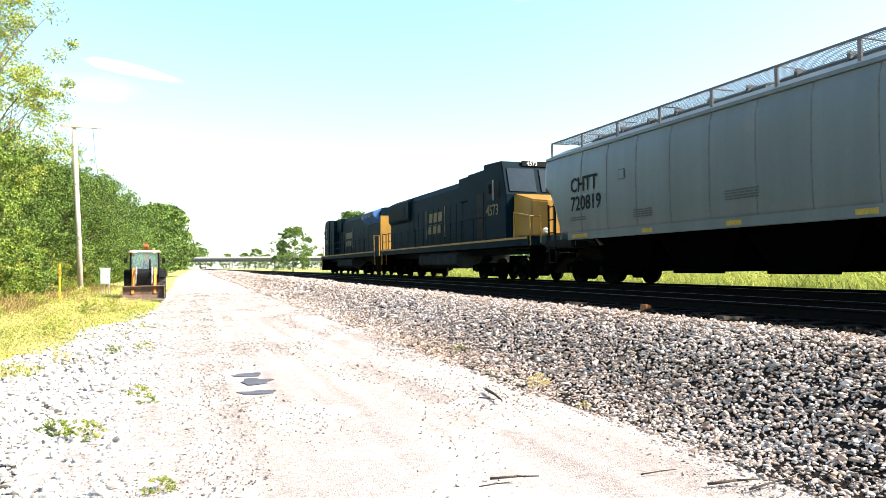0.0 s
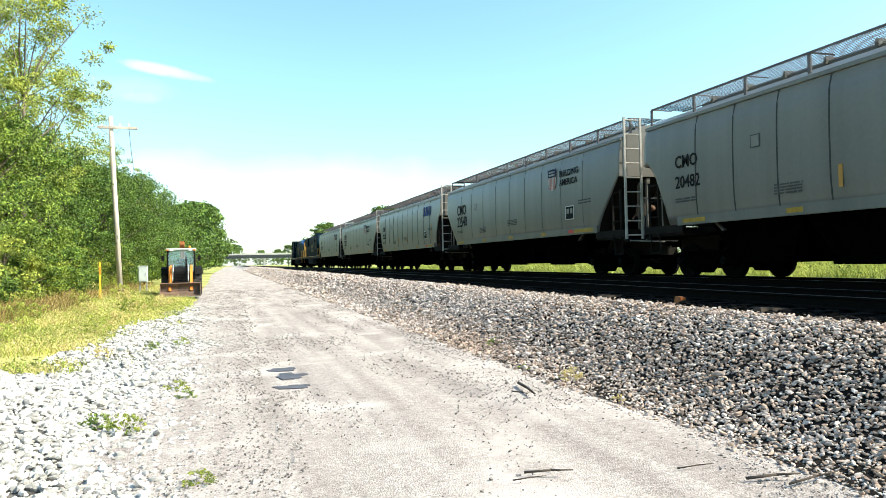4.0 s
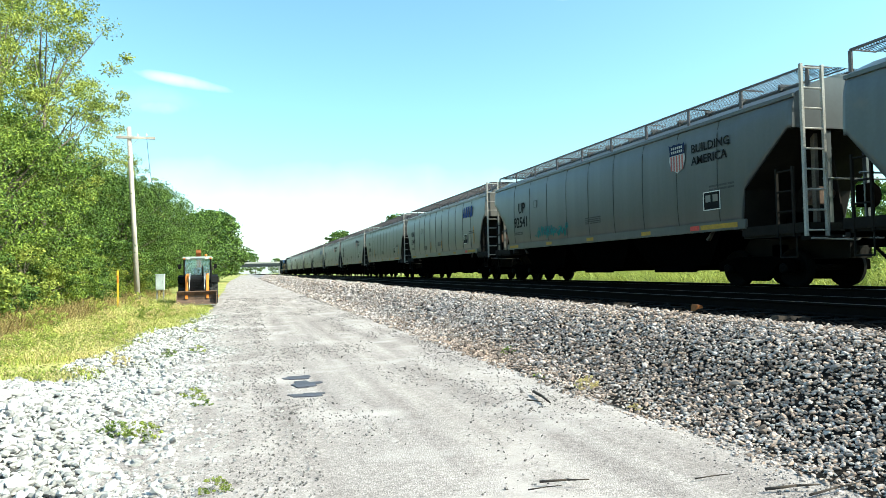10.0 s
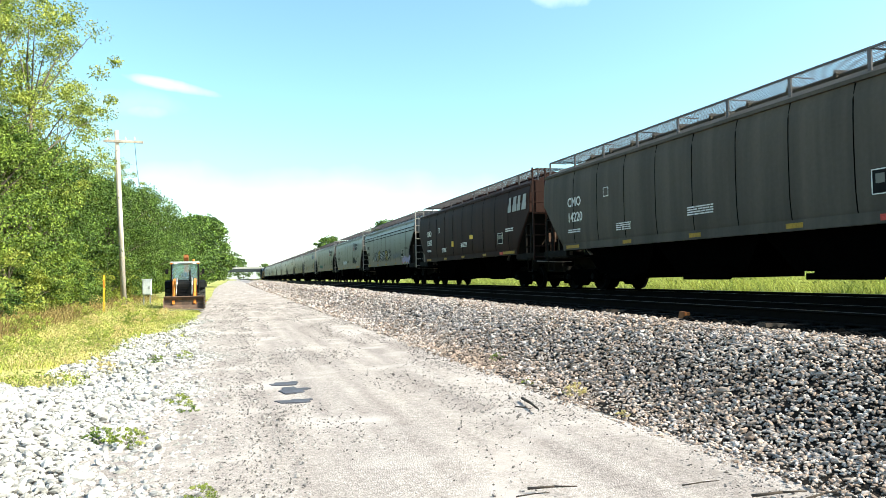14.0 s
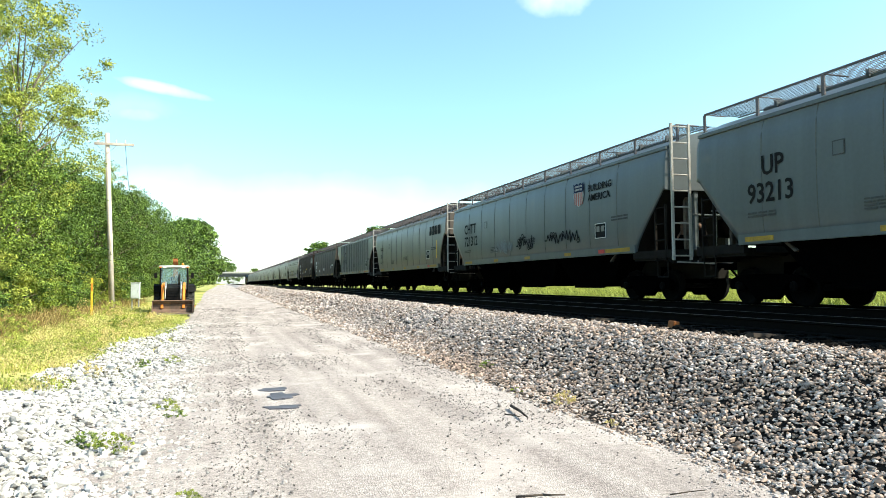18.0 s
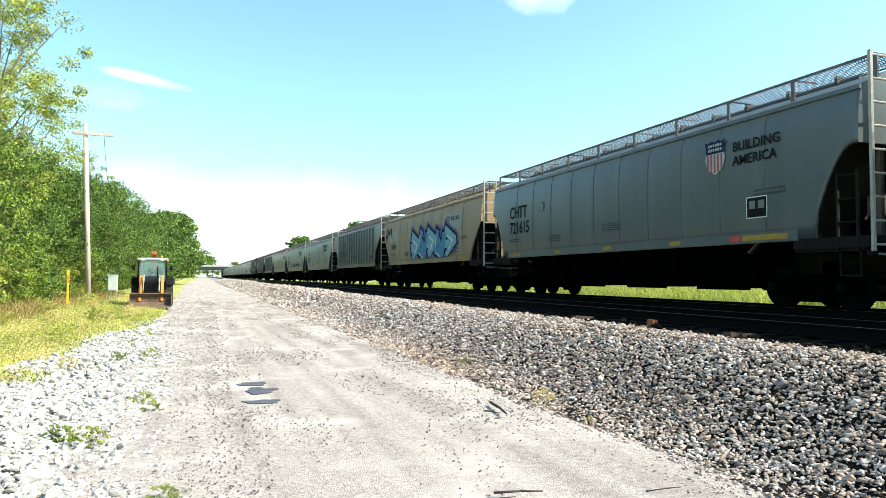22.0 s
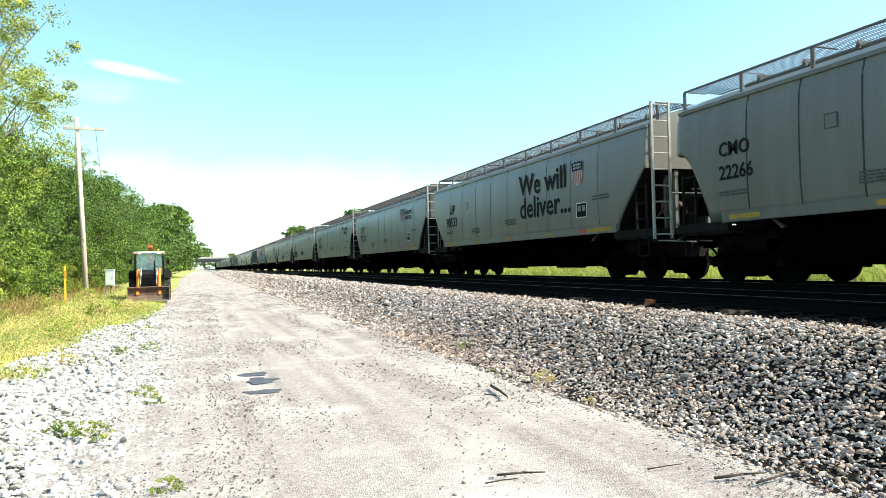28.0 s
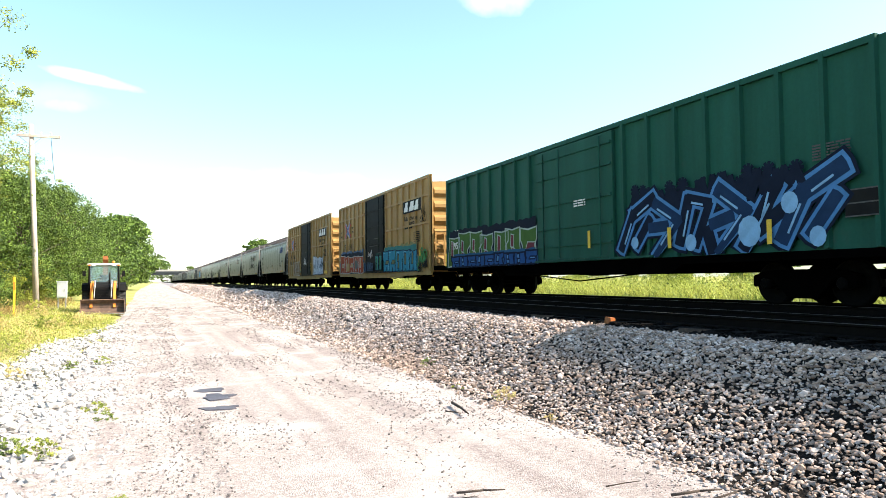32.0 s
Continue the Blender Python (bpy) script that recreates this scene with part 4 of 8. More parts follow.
        part("coupler", shape("coupler", coupler_mesh, 0.01), M["under"], car, "", pose(0, sy * 8.62, 0, 0, 0, 0 if sy > 0 else 180))
        truck(car, sy * 6.85)
        part("cut_lever", shape("cutlever/%d" % sy, lambda bm: (tube(bm, (-1.45, sy * 8.85, 0.95), (-0.3, sy * 8.95, 0.9), 0.018), tube(bm, (-0.3, sy * 8.95, 0.9), (-0.1, sy * 9.0, 1.05), 0.018))), M["rung"], car, "bent uncoupling lever")
        part("air_hose", shape("hopper_hose/%d" % sy, lambda bm: (tube(bm, (0.35, sy * 8.7, 0.85), (0.4, sy * 9.0, 0.5), 0.035), tube(bm, (0.4, sy * 9.0, 0.5), (0.25, sy * 9.15, 0.46), 0.035))), M["under"], car)
        part("sill_step", shape("sillstep", lambda bm: (tube(bm, (0, -0.22, 1.05), (0, -0.22, 0.55), 0.02, 5), tube(bm, (0, -0.22, 0.55), (0, 0.22, 0.55), 0.02, 5), tube(bm, (0, 0.22, 0.55), (0, 0.22, 1.05), 0.02, 5))), M["recess"], car, "bent step below the side sill", (-1.5, sy * 8.3, 0))
        for px in (-0.55, 0.55):
            part("end_post", shape("endpost/%s" % style, lambda bm: box(bm, -0.06, 0.06, -0.05, 0.05, 1.1, STYLES[style]["z"][1] + 0.02)), P, car, "", (px, sy * 8.5, 0))
    part("hand_brake", shape("brake", brake_mesh), M["under"], car, "round hand brake wheel", pose(0.35, -8.78, 1.9))
    part("brake_valve", shape("brakevalve", lambda bm: (box(bm, -0.18, 0.18, -0.15, 0.15, -0.2, 0.2), tube(bm, (0, 0, -0.2), (0, 0, -0.75), 0.04), tube(bm, (-0.18, 0, 0), (-0.4, 0, -0.3), 0.03), tube(bm, (0.18, 0, 0.05), (0.42, 0, 0.05), 0.12, 10)), 0.01), M["rusty"], car, "rusty brake valve on the end platform", (-0.45, -8.1, 1.95))
    part("air_reservoir", shape("reservoir", lambda bm: lathe(bm, [(0.1, -0.6), (0.2, -0.55), (0.2, 0.55), (0.1, 0.6)], "x", 14)), M["under"], car, "", (-0.1, -7.6, 1.42))
    return car


M["endsheet"] = mat("end_slope_paint", (0.15, 0.125, 0.105), (0.07, 0.058, 0.05), 0.8, scale=2, bump=0.1, spec=0.1)
# Near black at the car ends: shade under the overhang set in colour.
M["recess"] = mat("end_recess_shade", (0.014, 0.0115, 0.010), (0.008, 0.007, 0.006), 0.8, scale=2, bump=0.1, spec=0.1)
M["rusty"] = mat("rusty_fitting", (0.13, 0.075, 0.05), (0.07, 0.045, 0.035), 0.8, scale=5, bump=0.2)
M["rung"] = mat("pale_ladder_paint", (0.36, 0.34, 0.32), (0.27, 0.25, 0.23), 0.5, scale=3, bump=0.05)
# Dark joint lines; shading of the dented seams is in the tone.
M["seam"] = mat("seam_dirt", (0.115, 0.118, 0.115), (0.085, 0.086, 0.083), 0.7, bump=0.0)
M["seam_dark"] = mat("seam_dirt_dark", (0.05, 0.05, 0.048), (0.035, 0.035, 0.033), 0.8, bump=0.0)
SX = -1.622


def bars(parent, y, z, w, h, n, material, x=SX):
    """Small writing too fine to read: plain bars."""
    def draw(bm):
        rng = random.Random(n * 7 + int(w * 100))
        for r in range(n):
            yy = 0.0
            while yy < w:
                ww = min(w - yy, rng.uniform(0.12, 0.35))
                box(bm, -0.003, 0.003, -(yy + ww * 0.85), -yy, -r * h * 1.8, -r * h * 1.8 + h)
                yy += ww
    ob = part("small_stencil", shape("bars/%.2f/%.2f/%d" % (w, h, n), draw), material, parent, "", (x, y, z))
    ob["kind"] = "stuff"


def quad(parent, name, y, z, w, h, material, x=SX, t=0.003, label=""):
    return part(name, shape("plate/%.2f/%.2f/%.3f" % (w, h, t), lambda bm: box(bm, -t, t, -w, 0, 0, h)), material, parent, label, (x, y, z))


M["emblem_pale"] = mat("emblem_pale_paint", (0.38, 0.39, 0.39), (0.30, 0.31, 0.31), 0.6, bump=0.0)
M["emblem_red"] = mat("emblem_faded_red", (0.34, 0.085, 0.07), (0.26, 0.075, 0.065), 0.6, bump=0.0)
M["emblem_blue"] = mat("emblem_dark_blue", (0.010, 0.018, 0.06), (0.008, 0.014, 0.045), 0.6, bump=0.0, spec=0.1)
M["logo_blue"] = mat("wordmark_blue", (0.016, 0.045, 0.19), (0.013, 0.035, 0.15), 0.6, bump=0.0, spec=0.1)
M["reflector"] = mat("dull_reflective_yellow", (0.40, 0.235, 0.03), (0.28, 0.17, 0.03), 0.6, bump=0.0, scale=4)


def shield(parent, y, z, h, x=SX):
    """Striped shield emblem drawn in plain shapes."""
    w = h * 0.82
    prof = [(0, 1.0), (0.16, 0.94), (0.33, 1.0), (0.5, 0.95), (0.67, 1.0), (0.84, 0.94), (1, 1.0), (0.94, 0.72), (1.0, 0.45), (0.86, 0.16), (0.5, 0.0), (0.14, 0.16), (0, 0.45), (0.06, 0.72)]
    e = part("emblem", shape("emblem/%.2f" % h, lambda bm: prism(bm, [(-a * w, b * h) for a, b in prof], "x", -0.002, 0.002)), M["emblem_pale"], parent, "striped shield emblem", (x, y, z))
    part("emblem_band", shape("emblem_top/%.2f" % h, lambda bm: prism(bm, [(-a * w, b * h) for a, b in prof[:8] + [(0.96, 0.62), (0.04, 0.62), (0.06, 0.72)]], "x", -0.006, -0.001)), M["emblem_blue"], e, "dark blue")

    def stripes(bm):
        for k in range(5):
            a = 0.1 + k * 0.17
            lo = 0.06 + 0.2 * abs(a + 0.05 - 0.5) ** 1.2
            box(bm, -0.005, -0.001, -(a + 0.085) * w, -a * w, lo * h, 0.6 * h)
    part("emblem_stripes", shape("emblem_str/%.2f" % h, stripes), M["emblem_red"], e, "red stripes")

    def word(bm):
        for r in (0.82, 0.69):
            for k in range(6):
                box(bm, -0.009, -0.006, -(0.16 + k * 0.12 + 0.08) * w, -(0.16 + k * 0.12) * w, r * h - 0.0, (r + 0.08) * h)
    part("emblem_bars", shape("emblem_word/%.2f" % h, word), M["emblem_pale"], e)
    return e


def logo_blocks(parent, y, z, h, w, material, n=4, x=SX, slant=0.25):
    """A wordmark drawn as plain slanted blocks with gaps."""
    def draw(bm):
        cw = w / n
        for k in range(n):
            a, e = k * cw, k * cw + cw * (0.86 if k % 2 else 0.7)
            for q0, q1, p0, p1 in ((0.0, h * 0.46, a, e), (h * 0.46, h, a + cw * 0.12, e - cw * 0.1)):
                prism(bm, [(-(py + slant * pz), pz) for py, pz in ((p0, q0), (p1, q0), (p1, q1), (p0, q1))], "x", -0.002, 0.002)
    part("wordmark", shape("wordmark/%.2f/%.2f/%d/%.2f" % (h, w, n, slant), draw), material, parent, "plain block wordmark", (x, y, z))["kind"] = "stuff"


def hopper_marks(car, mark, number, logo, dark=True, style="smooth"):
    ink_m = M["black" if dark else "white"]
    x = SX if style != "ribbed" else -1.545
    y0, big, wide = (6.9, 0.72, 0.84) if len(mark) < 4 else (6.9, 0.64, 0.9)
    if mark == "UP":
        y0, big, wide = 6.75, 0.62, 0.92
    if style == "smooth":
        y0 = 6.3
    if mark in ("TILX", "GACX") or not dark:
        y0, big, wide = (6.7, 0.46, 0.9) if mark != "GACX" else (6.9, 0.34, 0.9)
    if mark == "FURX":
        y0, big, wide = 7.3, 0.36, 0.95
    if number == "265305":
        y0, big, wide = 6.75, 0.40, 0.95
    if style == "arched" and len(mark) < 4:
        y0, big, wide = 7.15, 0.46, 0.9
    if style == "ribbed":
        y0, big, wide = 5.2, 0.8, 0.9
    lettering(mark, big, y0 - (0.45 if mark == "UP" else 0.0), 2.80, x, ink_m, car, "", wide)
    lettering(number, big, y0, 2.20 + (0.06 if big < 0.5 else 0), x, ink_m, car, "", wide)
    ink_m = M["stencil" if dark else "white"]
    bars(car, y0, 1.95, 0.9, 0.04, 2, ink_m, x)
    bars(car, 3.6, 1.95, 0.8, 0.035, 4, ink_m, x)
    bars(car, 0.2, 2.1, 1.0, 0.035, 4, ink_m, x)
    bars(car, -6.0, 2.4, 0.9, 0.05, 2, ink_m, x)
    back = -0.7 if style in ("arched", "smooth") and logo == "shield_text" else 0.0
    f = quad(car, "stencil_box", 4.3, 2.9, 0.3, 0.3, ink_m, x, 0.002, "small framed stencil")
    quad(f, "stencil_field", -0.025, 0.025, 0.25, 0.25, next(c for c in car.children if c.name.startswith("body")).material_slots[0].material, -0.002)
    p = quad(car, "data_panel", (-5.6 if logo == "shield" else -5.1) + back, 1.85, 0.55, 0.42, M["black"], x, label="black consolidated stencil panel")
    quad(p, "panel_frame", 0.03, -0.03, 0.61, 0.02, M["white"], 0)
    quad(p, "panel_frame", 0.03, 0.43, 0.61, 0.02, M["white"], 0)
    quad(p, "panel_frame", 0.03, -0.03, 0.02, 0.48, M["white"], 0)
    quad(p, "panel_frame", -0.56, -0.03, 0.02, 0.48, M["white"], 0)
    quad(p, "panel_field", -0.06, 0.18, 0.18, 0.18, M["lightgrey"], -0.003)
    quad(p, "panel_field", -0.32, 0.18, 0.18, 0.18, M["lightgrey"], -0.003)
    for y in (6.9, 3.3, 0.2, -3.0):
        quad(car, "reflector", y, SILL + 0.04, 0.45 if y < 6 else 0.9, 0.11, M["reflector"], -1.594, label="yellow reflective strip")
    quad(car, "reflector", -5.6, SILL + 0.04, 1.3, 0.12, M["reflector"], -1.594, label="yellow reflective strip")
    quad(car, "reflector", -5.2, SILL + 0.04, 0.35, 0.12, M["red_ink"], -1.594, label="red reflective strip")
    if logo == "shield_text":
        shield(car, -3.75 + back, 2.95, 0.82, x)
        lettering("BUILDING", 0.31, -4.66 + back, 3.40, x, M["black"], car)
        lettering("AMERICA", 0.31, -4.66 + back, 3.08, x, M["black"], car)
    elif logo == "shield":
        if style == "ribbed":
            quad(car, "emblem", -1.6, 3.1, 0.36, 0.45, M["stencil"], x - 0.01, label="small dark emblem")
        else:
            shield(car, -4.75, 2.85, 0.85, x)
    elif logo == "blue":
        logo_blocks(car, -5.0, 3.2, 0.56, 1.65, M["logo_blue"], 4, x)
        for y in (-6.75, -0.6, 1.9):
            quad(car, "rust_streak", y, 1.75, 0.1, 0.45 if y > -5 else 0.9, ink("rustmark", (0.45, 0.24, 0.07)), x + 0.001, label="orange rust streak")
    elif logo == "rust":
        for y in (7.2, 3.9, -6.75):
            quad(car, "rust_streak", y, 1.75, 0.12, 0.7, ink("rustmark", (0.45, 0.24, 0.07)), x + 0.001, label="orange rust streak")
    elif logo == "black":
        logo_blocks(car, -5.7, 3.15, 0.5, 2.1, M["black"], 4, x, 0)
        quad(car, "rust_streak", -7.0, 1.8, 0.12, 1.0, M["yellow"], x + 0.001, label="yellow painted strip")
    elif logo == "white":
        logo_blocks(car, -6.3, 3.12, 0.62, 2.0, M["emblem_pale"], 4, x)
    elif logo == "deliver":
        lettering("We will", 1.08, -1.1, 2.92, x, M["black"], car, "large black slogan")
        lettering("deliver...", 1.08, -1.1, 2.08, x, M["black"], car, "large black slogan")
        shield(car, -4.85, 2.85, 0.8, x)

# ---- paint on the cars: graffiti and scrawled tags ----
INK = {}


def ink(name, col):
    if name not in INK:
        INK[name] = mat("spray_" + name, col, tuple(c * 0.8 for c in col), 0.7, scale=3, fine=25, bump=0.0, grain=0.1, spec=0.06)
    return INK[name]


STROKES = [
    # hooks, bolts, arrows and wedges
    [((0.0, 0.1), (0.55, 0.95)), ((0.55, 0.95), (0.35, 0.35)), ((0.35, 0.35), (1.0, 0.75))],
    [((0.1, 0.9), (0.9, 0.55)), ((0.9, 0.55), (0.3, 0.0)), ((0.05, 0.45), (0.5, 0.5))],
    [((0.0, 0.0), (0.3, 0.7)), ((0.3, 0.7), (0.95, 1.0)), ((0.55, 0.1), (0.9, 0.6))],
    [((0.2, 1.0), (0.05, 0.3)), ((0.05, 0.3), (0.7, 0.05)), ((0.7, 0.05), (0.85, 0.85)), ((0.4, 0.6), (0.6, 0.4))],
    [((0.0, 0.55), (0.5, 0.05)), ((0.5, 0.05), (0.75, 0.95)), ((0.75, 0.95), (1.1, 0.3))],
    [((0.1, 0.15), (0.25, 0.9)), ((0.25, 0.9), (0.8, 0.75)), ((0.8, 0.75), (0.6, 0.1)), ((0.85, 0.3), (1.05, 0.0))],
]


def piece(parent, y, z, w, h, n, fills, edge, seed, x, slant=0.1, thick=0.3, halo=None, shine=None):
    """A painted wall piece: n fat letter-like forms, an edge colour round them, no readable word."""
    rng = random.Random(seed)
    cells = []
    cw = w / n
    for k in range(n):
        st = STROKES[rng.randrange(len(STROKES))]
        hh = h * rng.uniform(0.8, 1.0)
        zz = rng.uniform(0, h - hh)
        segs = []
        for a, b in st:
            j = lambda p: (-(k * cw + p[0] * cw * 1.12 + slant * p[1] * hh + rng.uniform(-0.03, 0.03) * cw), zz + p[1] * hh * 0.92 + rng.uniform(-0.03, 0.03) * h)
            segs.append((j(a), j(b), rng.uniform(0.8, 1.25)))
        cells.append(segs)
    base = cw * thick

    def strokes(bm, which, t, depth, grow):
        i = 0
        for k in which:
            for a, b, s in cells[k]:
                a, b = Vector(a), Vector(b)
                d = (b - a).normalized()
                m = Vector((-d.y, d.x)) * (base * s * 0.5 * t + grow)
                e = d * (base * 0.3 * t + grow)
                lo, hi = a - e, b + e
                q = [lo + m * 0.9, hi + m * 1.1, hi + e * 0.25, hi - m * 0.9, lo - m * 1.1, lo - e * 0.2]
                q = [(p.x, max(0.0, p.y)) for p in q]
                prism(bm, q, "x", -depth - i * 0.00012, 0.0)
                i += 1
    g = None
    if halo:
        bm = bmesh.new()
        strokes(bm, range(n), 1.0, 0.002, base * 0.32)
        g = tagged(part("graffiti", bm, halo, parent, "sprayed graffiti lettering", (x, y, z)), kind="stuff")
    bm = bmesh.new()
    strokes(bm, range(n), 1.0, 0.005, base * 0.14)
    o = part("graffiti" if g is None else "edge_paint", bm, edge, parent if g is None else g, "sprayed graffiti lettering" if g is None else "", (x, y, z) if g is None else None)
    o["kind"] = "stuff"
    top = g or o
    for c, f in enumerate(fills):
        bm = bmesh.new()
        strokes(bm, range(c, n, len(fills)), 0.82, 0.009 + 0.003 * c, 0.0)
        tagged(part("fill_paint", bm, f, top), kind="stuff")
    bm = bmesh.new()
    for k in range(n):
        for a, b, s in cells[k][:2]:
            a, b = Vector(a), Vector(b)
            d = (b - a).normalized()
            m = Vector((-d.y, d.x)) * base * 0.07
            o2 = Vector((-d.y, d.x)) * base * 0.2
            p0, p1 = a.lerp(b, 0.15) + o2, a.lerp(b, 0.75) + o2
            prism(bm, [tuple(p0 + m), tuple(p1 + m), tuple(p1 - m), tuple(p0 - m)], "x", -0.019, -0.008)
    tagged(part("highlight_paint", bm, shine or ink("white", (0.68, 0.70, 0.72)), top), kind="stuff")
    return top


def strip(bm, pts, line, depth):
    """A painted line through the points."""
    for i, (a, b) in enumerate(zip(pts, pts[1:])):
        a, b = Vector(a), Vector(b)
        d = (b - a).normalized()
        m, e = Vector((-d.y, d.x)) * line * 0.5, d * line * 0.35
        prism(bm, [tuple(a - e + m), tuple(b + e + m), tuple(b + e - m), tuple(a - e - m)], "x", -depth - 0.0001 * (i % 7), -depth + 0.003)


def bubble(parent, y, z, w, h, n, fill, line_m, seed, x, line=0.07, spiky=False, spots=None, label="sprayed bubble graffiti with outlined forms"):
    """One painted mass with a lumpy or spiky top, drawn over with letter-like outlines and no readable word."""
    rng = random.Random(seed)
    cw = w / n
    top = []
    for k in range(n):
        hh = h * rng.uniform(0.78, 1.0)
        if spiky:
            top += [(k * cw, h * rng.uniform(0.5, 0.66)), ((k + rng.uniform(0.3, 0.7)) * cw, hh), ((k + 0.85) * cw, h * rng.uniform(0.55, 0.75))]
        else:
            top += [((k + u) * cw, hh * (1 - 0.22 * abs(2 * u - 1) ** 3)) for u in (0.02, 0.25, 0.5, 0.75, 0.98)]
    bm = bmesh.new()
    for (a, za), (b, zb) in zip(top, top[1:] + [(w, h * 0.45)]):
        prism(bm, [(-a, 0), (-b, 0), (-b, zb), (-a, za)], "x", -0.004, 0)
    g = part("graffiti", bm, fill, parent, label, (x, y, z))
    g["kind"] = "stuff"
    bm = bmesh.new()
    if not spiky:
        strip(bm, [(-a, b) for a, b in top], line, 0.007)
    for k in range(n):
        a, b = (k + rng.uniform(0.0, 0.2)) * cw, (k + rng.uniform(0.78, 1.05)) * cw
        lo, hi = h * rng.uniform(0.02, 0.16), h * rng.uniform(0.5, 0.85)
        lean = rng.uniform(-0.3, 0.3) * cw
        mid = (a + b) / 2 + rng.uniform(-0.1, 0.1) * cw
        if rng.random() < 0.6:
            arch = [(-a, lo), (-a - 0.02 * cw, hi * 0.7), (-(a + mid) / 2, hi), (-mid, hi * 0.86), (-(b + mid) / 2, hi), (-b, hi * 0.6), (-b + 0.06 * cw, lo)]
        else:
            arch = [(-b, hi), (-mid, hi * 0.95), (-a, hi * 0.62), (-a - 0.05 * cw, lo + 0.1 * h), (-mid, lo), (-b, lo + 0.12 * h), (-mid, hi * 0.5)]
        arch = [(p - lean * q / h + rng.uniform(-0.09, 0.09) * cw, max(0.0, q + rng.uniform(-0.07, 0.07) * h)) for p, q in arch]
        if spiky:
            arch = [(p, q * rng.uniform(0.75, 1.2)) for p, q in arch]
        soft = []
        for p0, p1, p2 in zip(arch, arch[1:], arch[2:]):
            soft += [((p0[0] + 3 * p1[0]) / 4, (p0[1] + 3 * p1[1]) / 4), ((p2[0] + 3 * p1[0]) / 4, (p2[1] + 3 * p1[1]) / 4)]
        strip(bm, [arch[0]] + soft + [arch[-1]], line * rng.uniform(0.7, 1.2), 0.011 + 0.001 * (k % 3))
        strip(bm, [(-mid, hi * rng.uniform(0.3, 0.5)), (-mid - 0.1 * cw, hi * 0.65), (-mid + 0.04 * cw, hi * 0.75)], line * 0.8, 0.015)
    tagged(part("outline_paint", bm, line_m, g), kind="stuff")
    if spots:
        bm = bmesh.new()
        for k in range(n):
            c, r = ((k + rng.uniform(0.3, 0.7)) * cw, h * rng.uniform(0.18, 0.5)), cw * rng.uniform(0.12, 0.26)
            prism(bm, [(-c[0] + r * math.cos(i * 0.698) * 0.8, c[1] + r * math.sin(i * 0.698)) for i in range(9)], "x", -0.006, 0)
            q = (k + rng.uniform(0.1, 0.8)) * cw
            prism(bm, [(-q, h * 0.36), (-q - cw * 0.26, h * 0.52), (-q - cw * 0.12, h * 0.74)], "x", -0.0066, 0)
        tagged(part("fill_paint", bm, spots, g), kind="stuff")
    return g


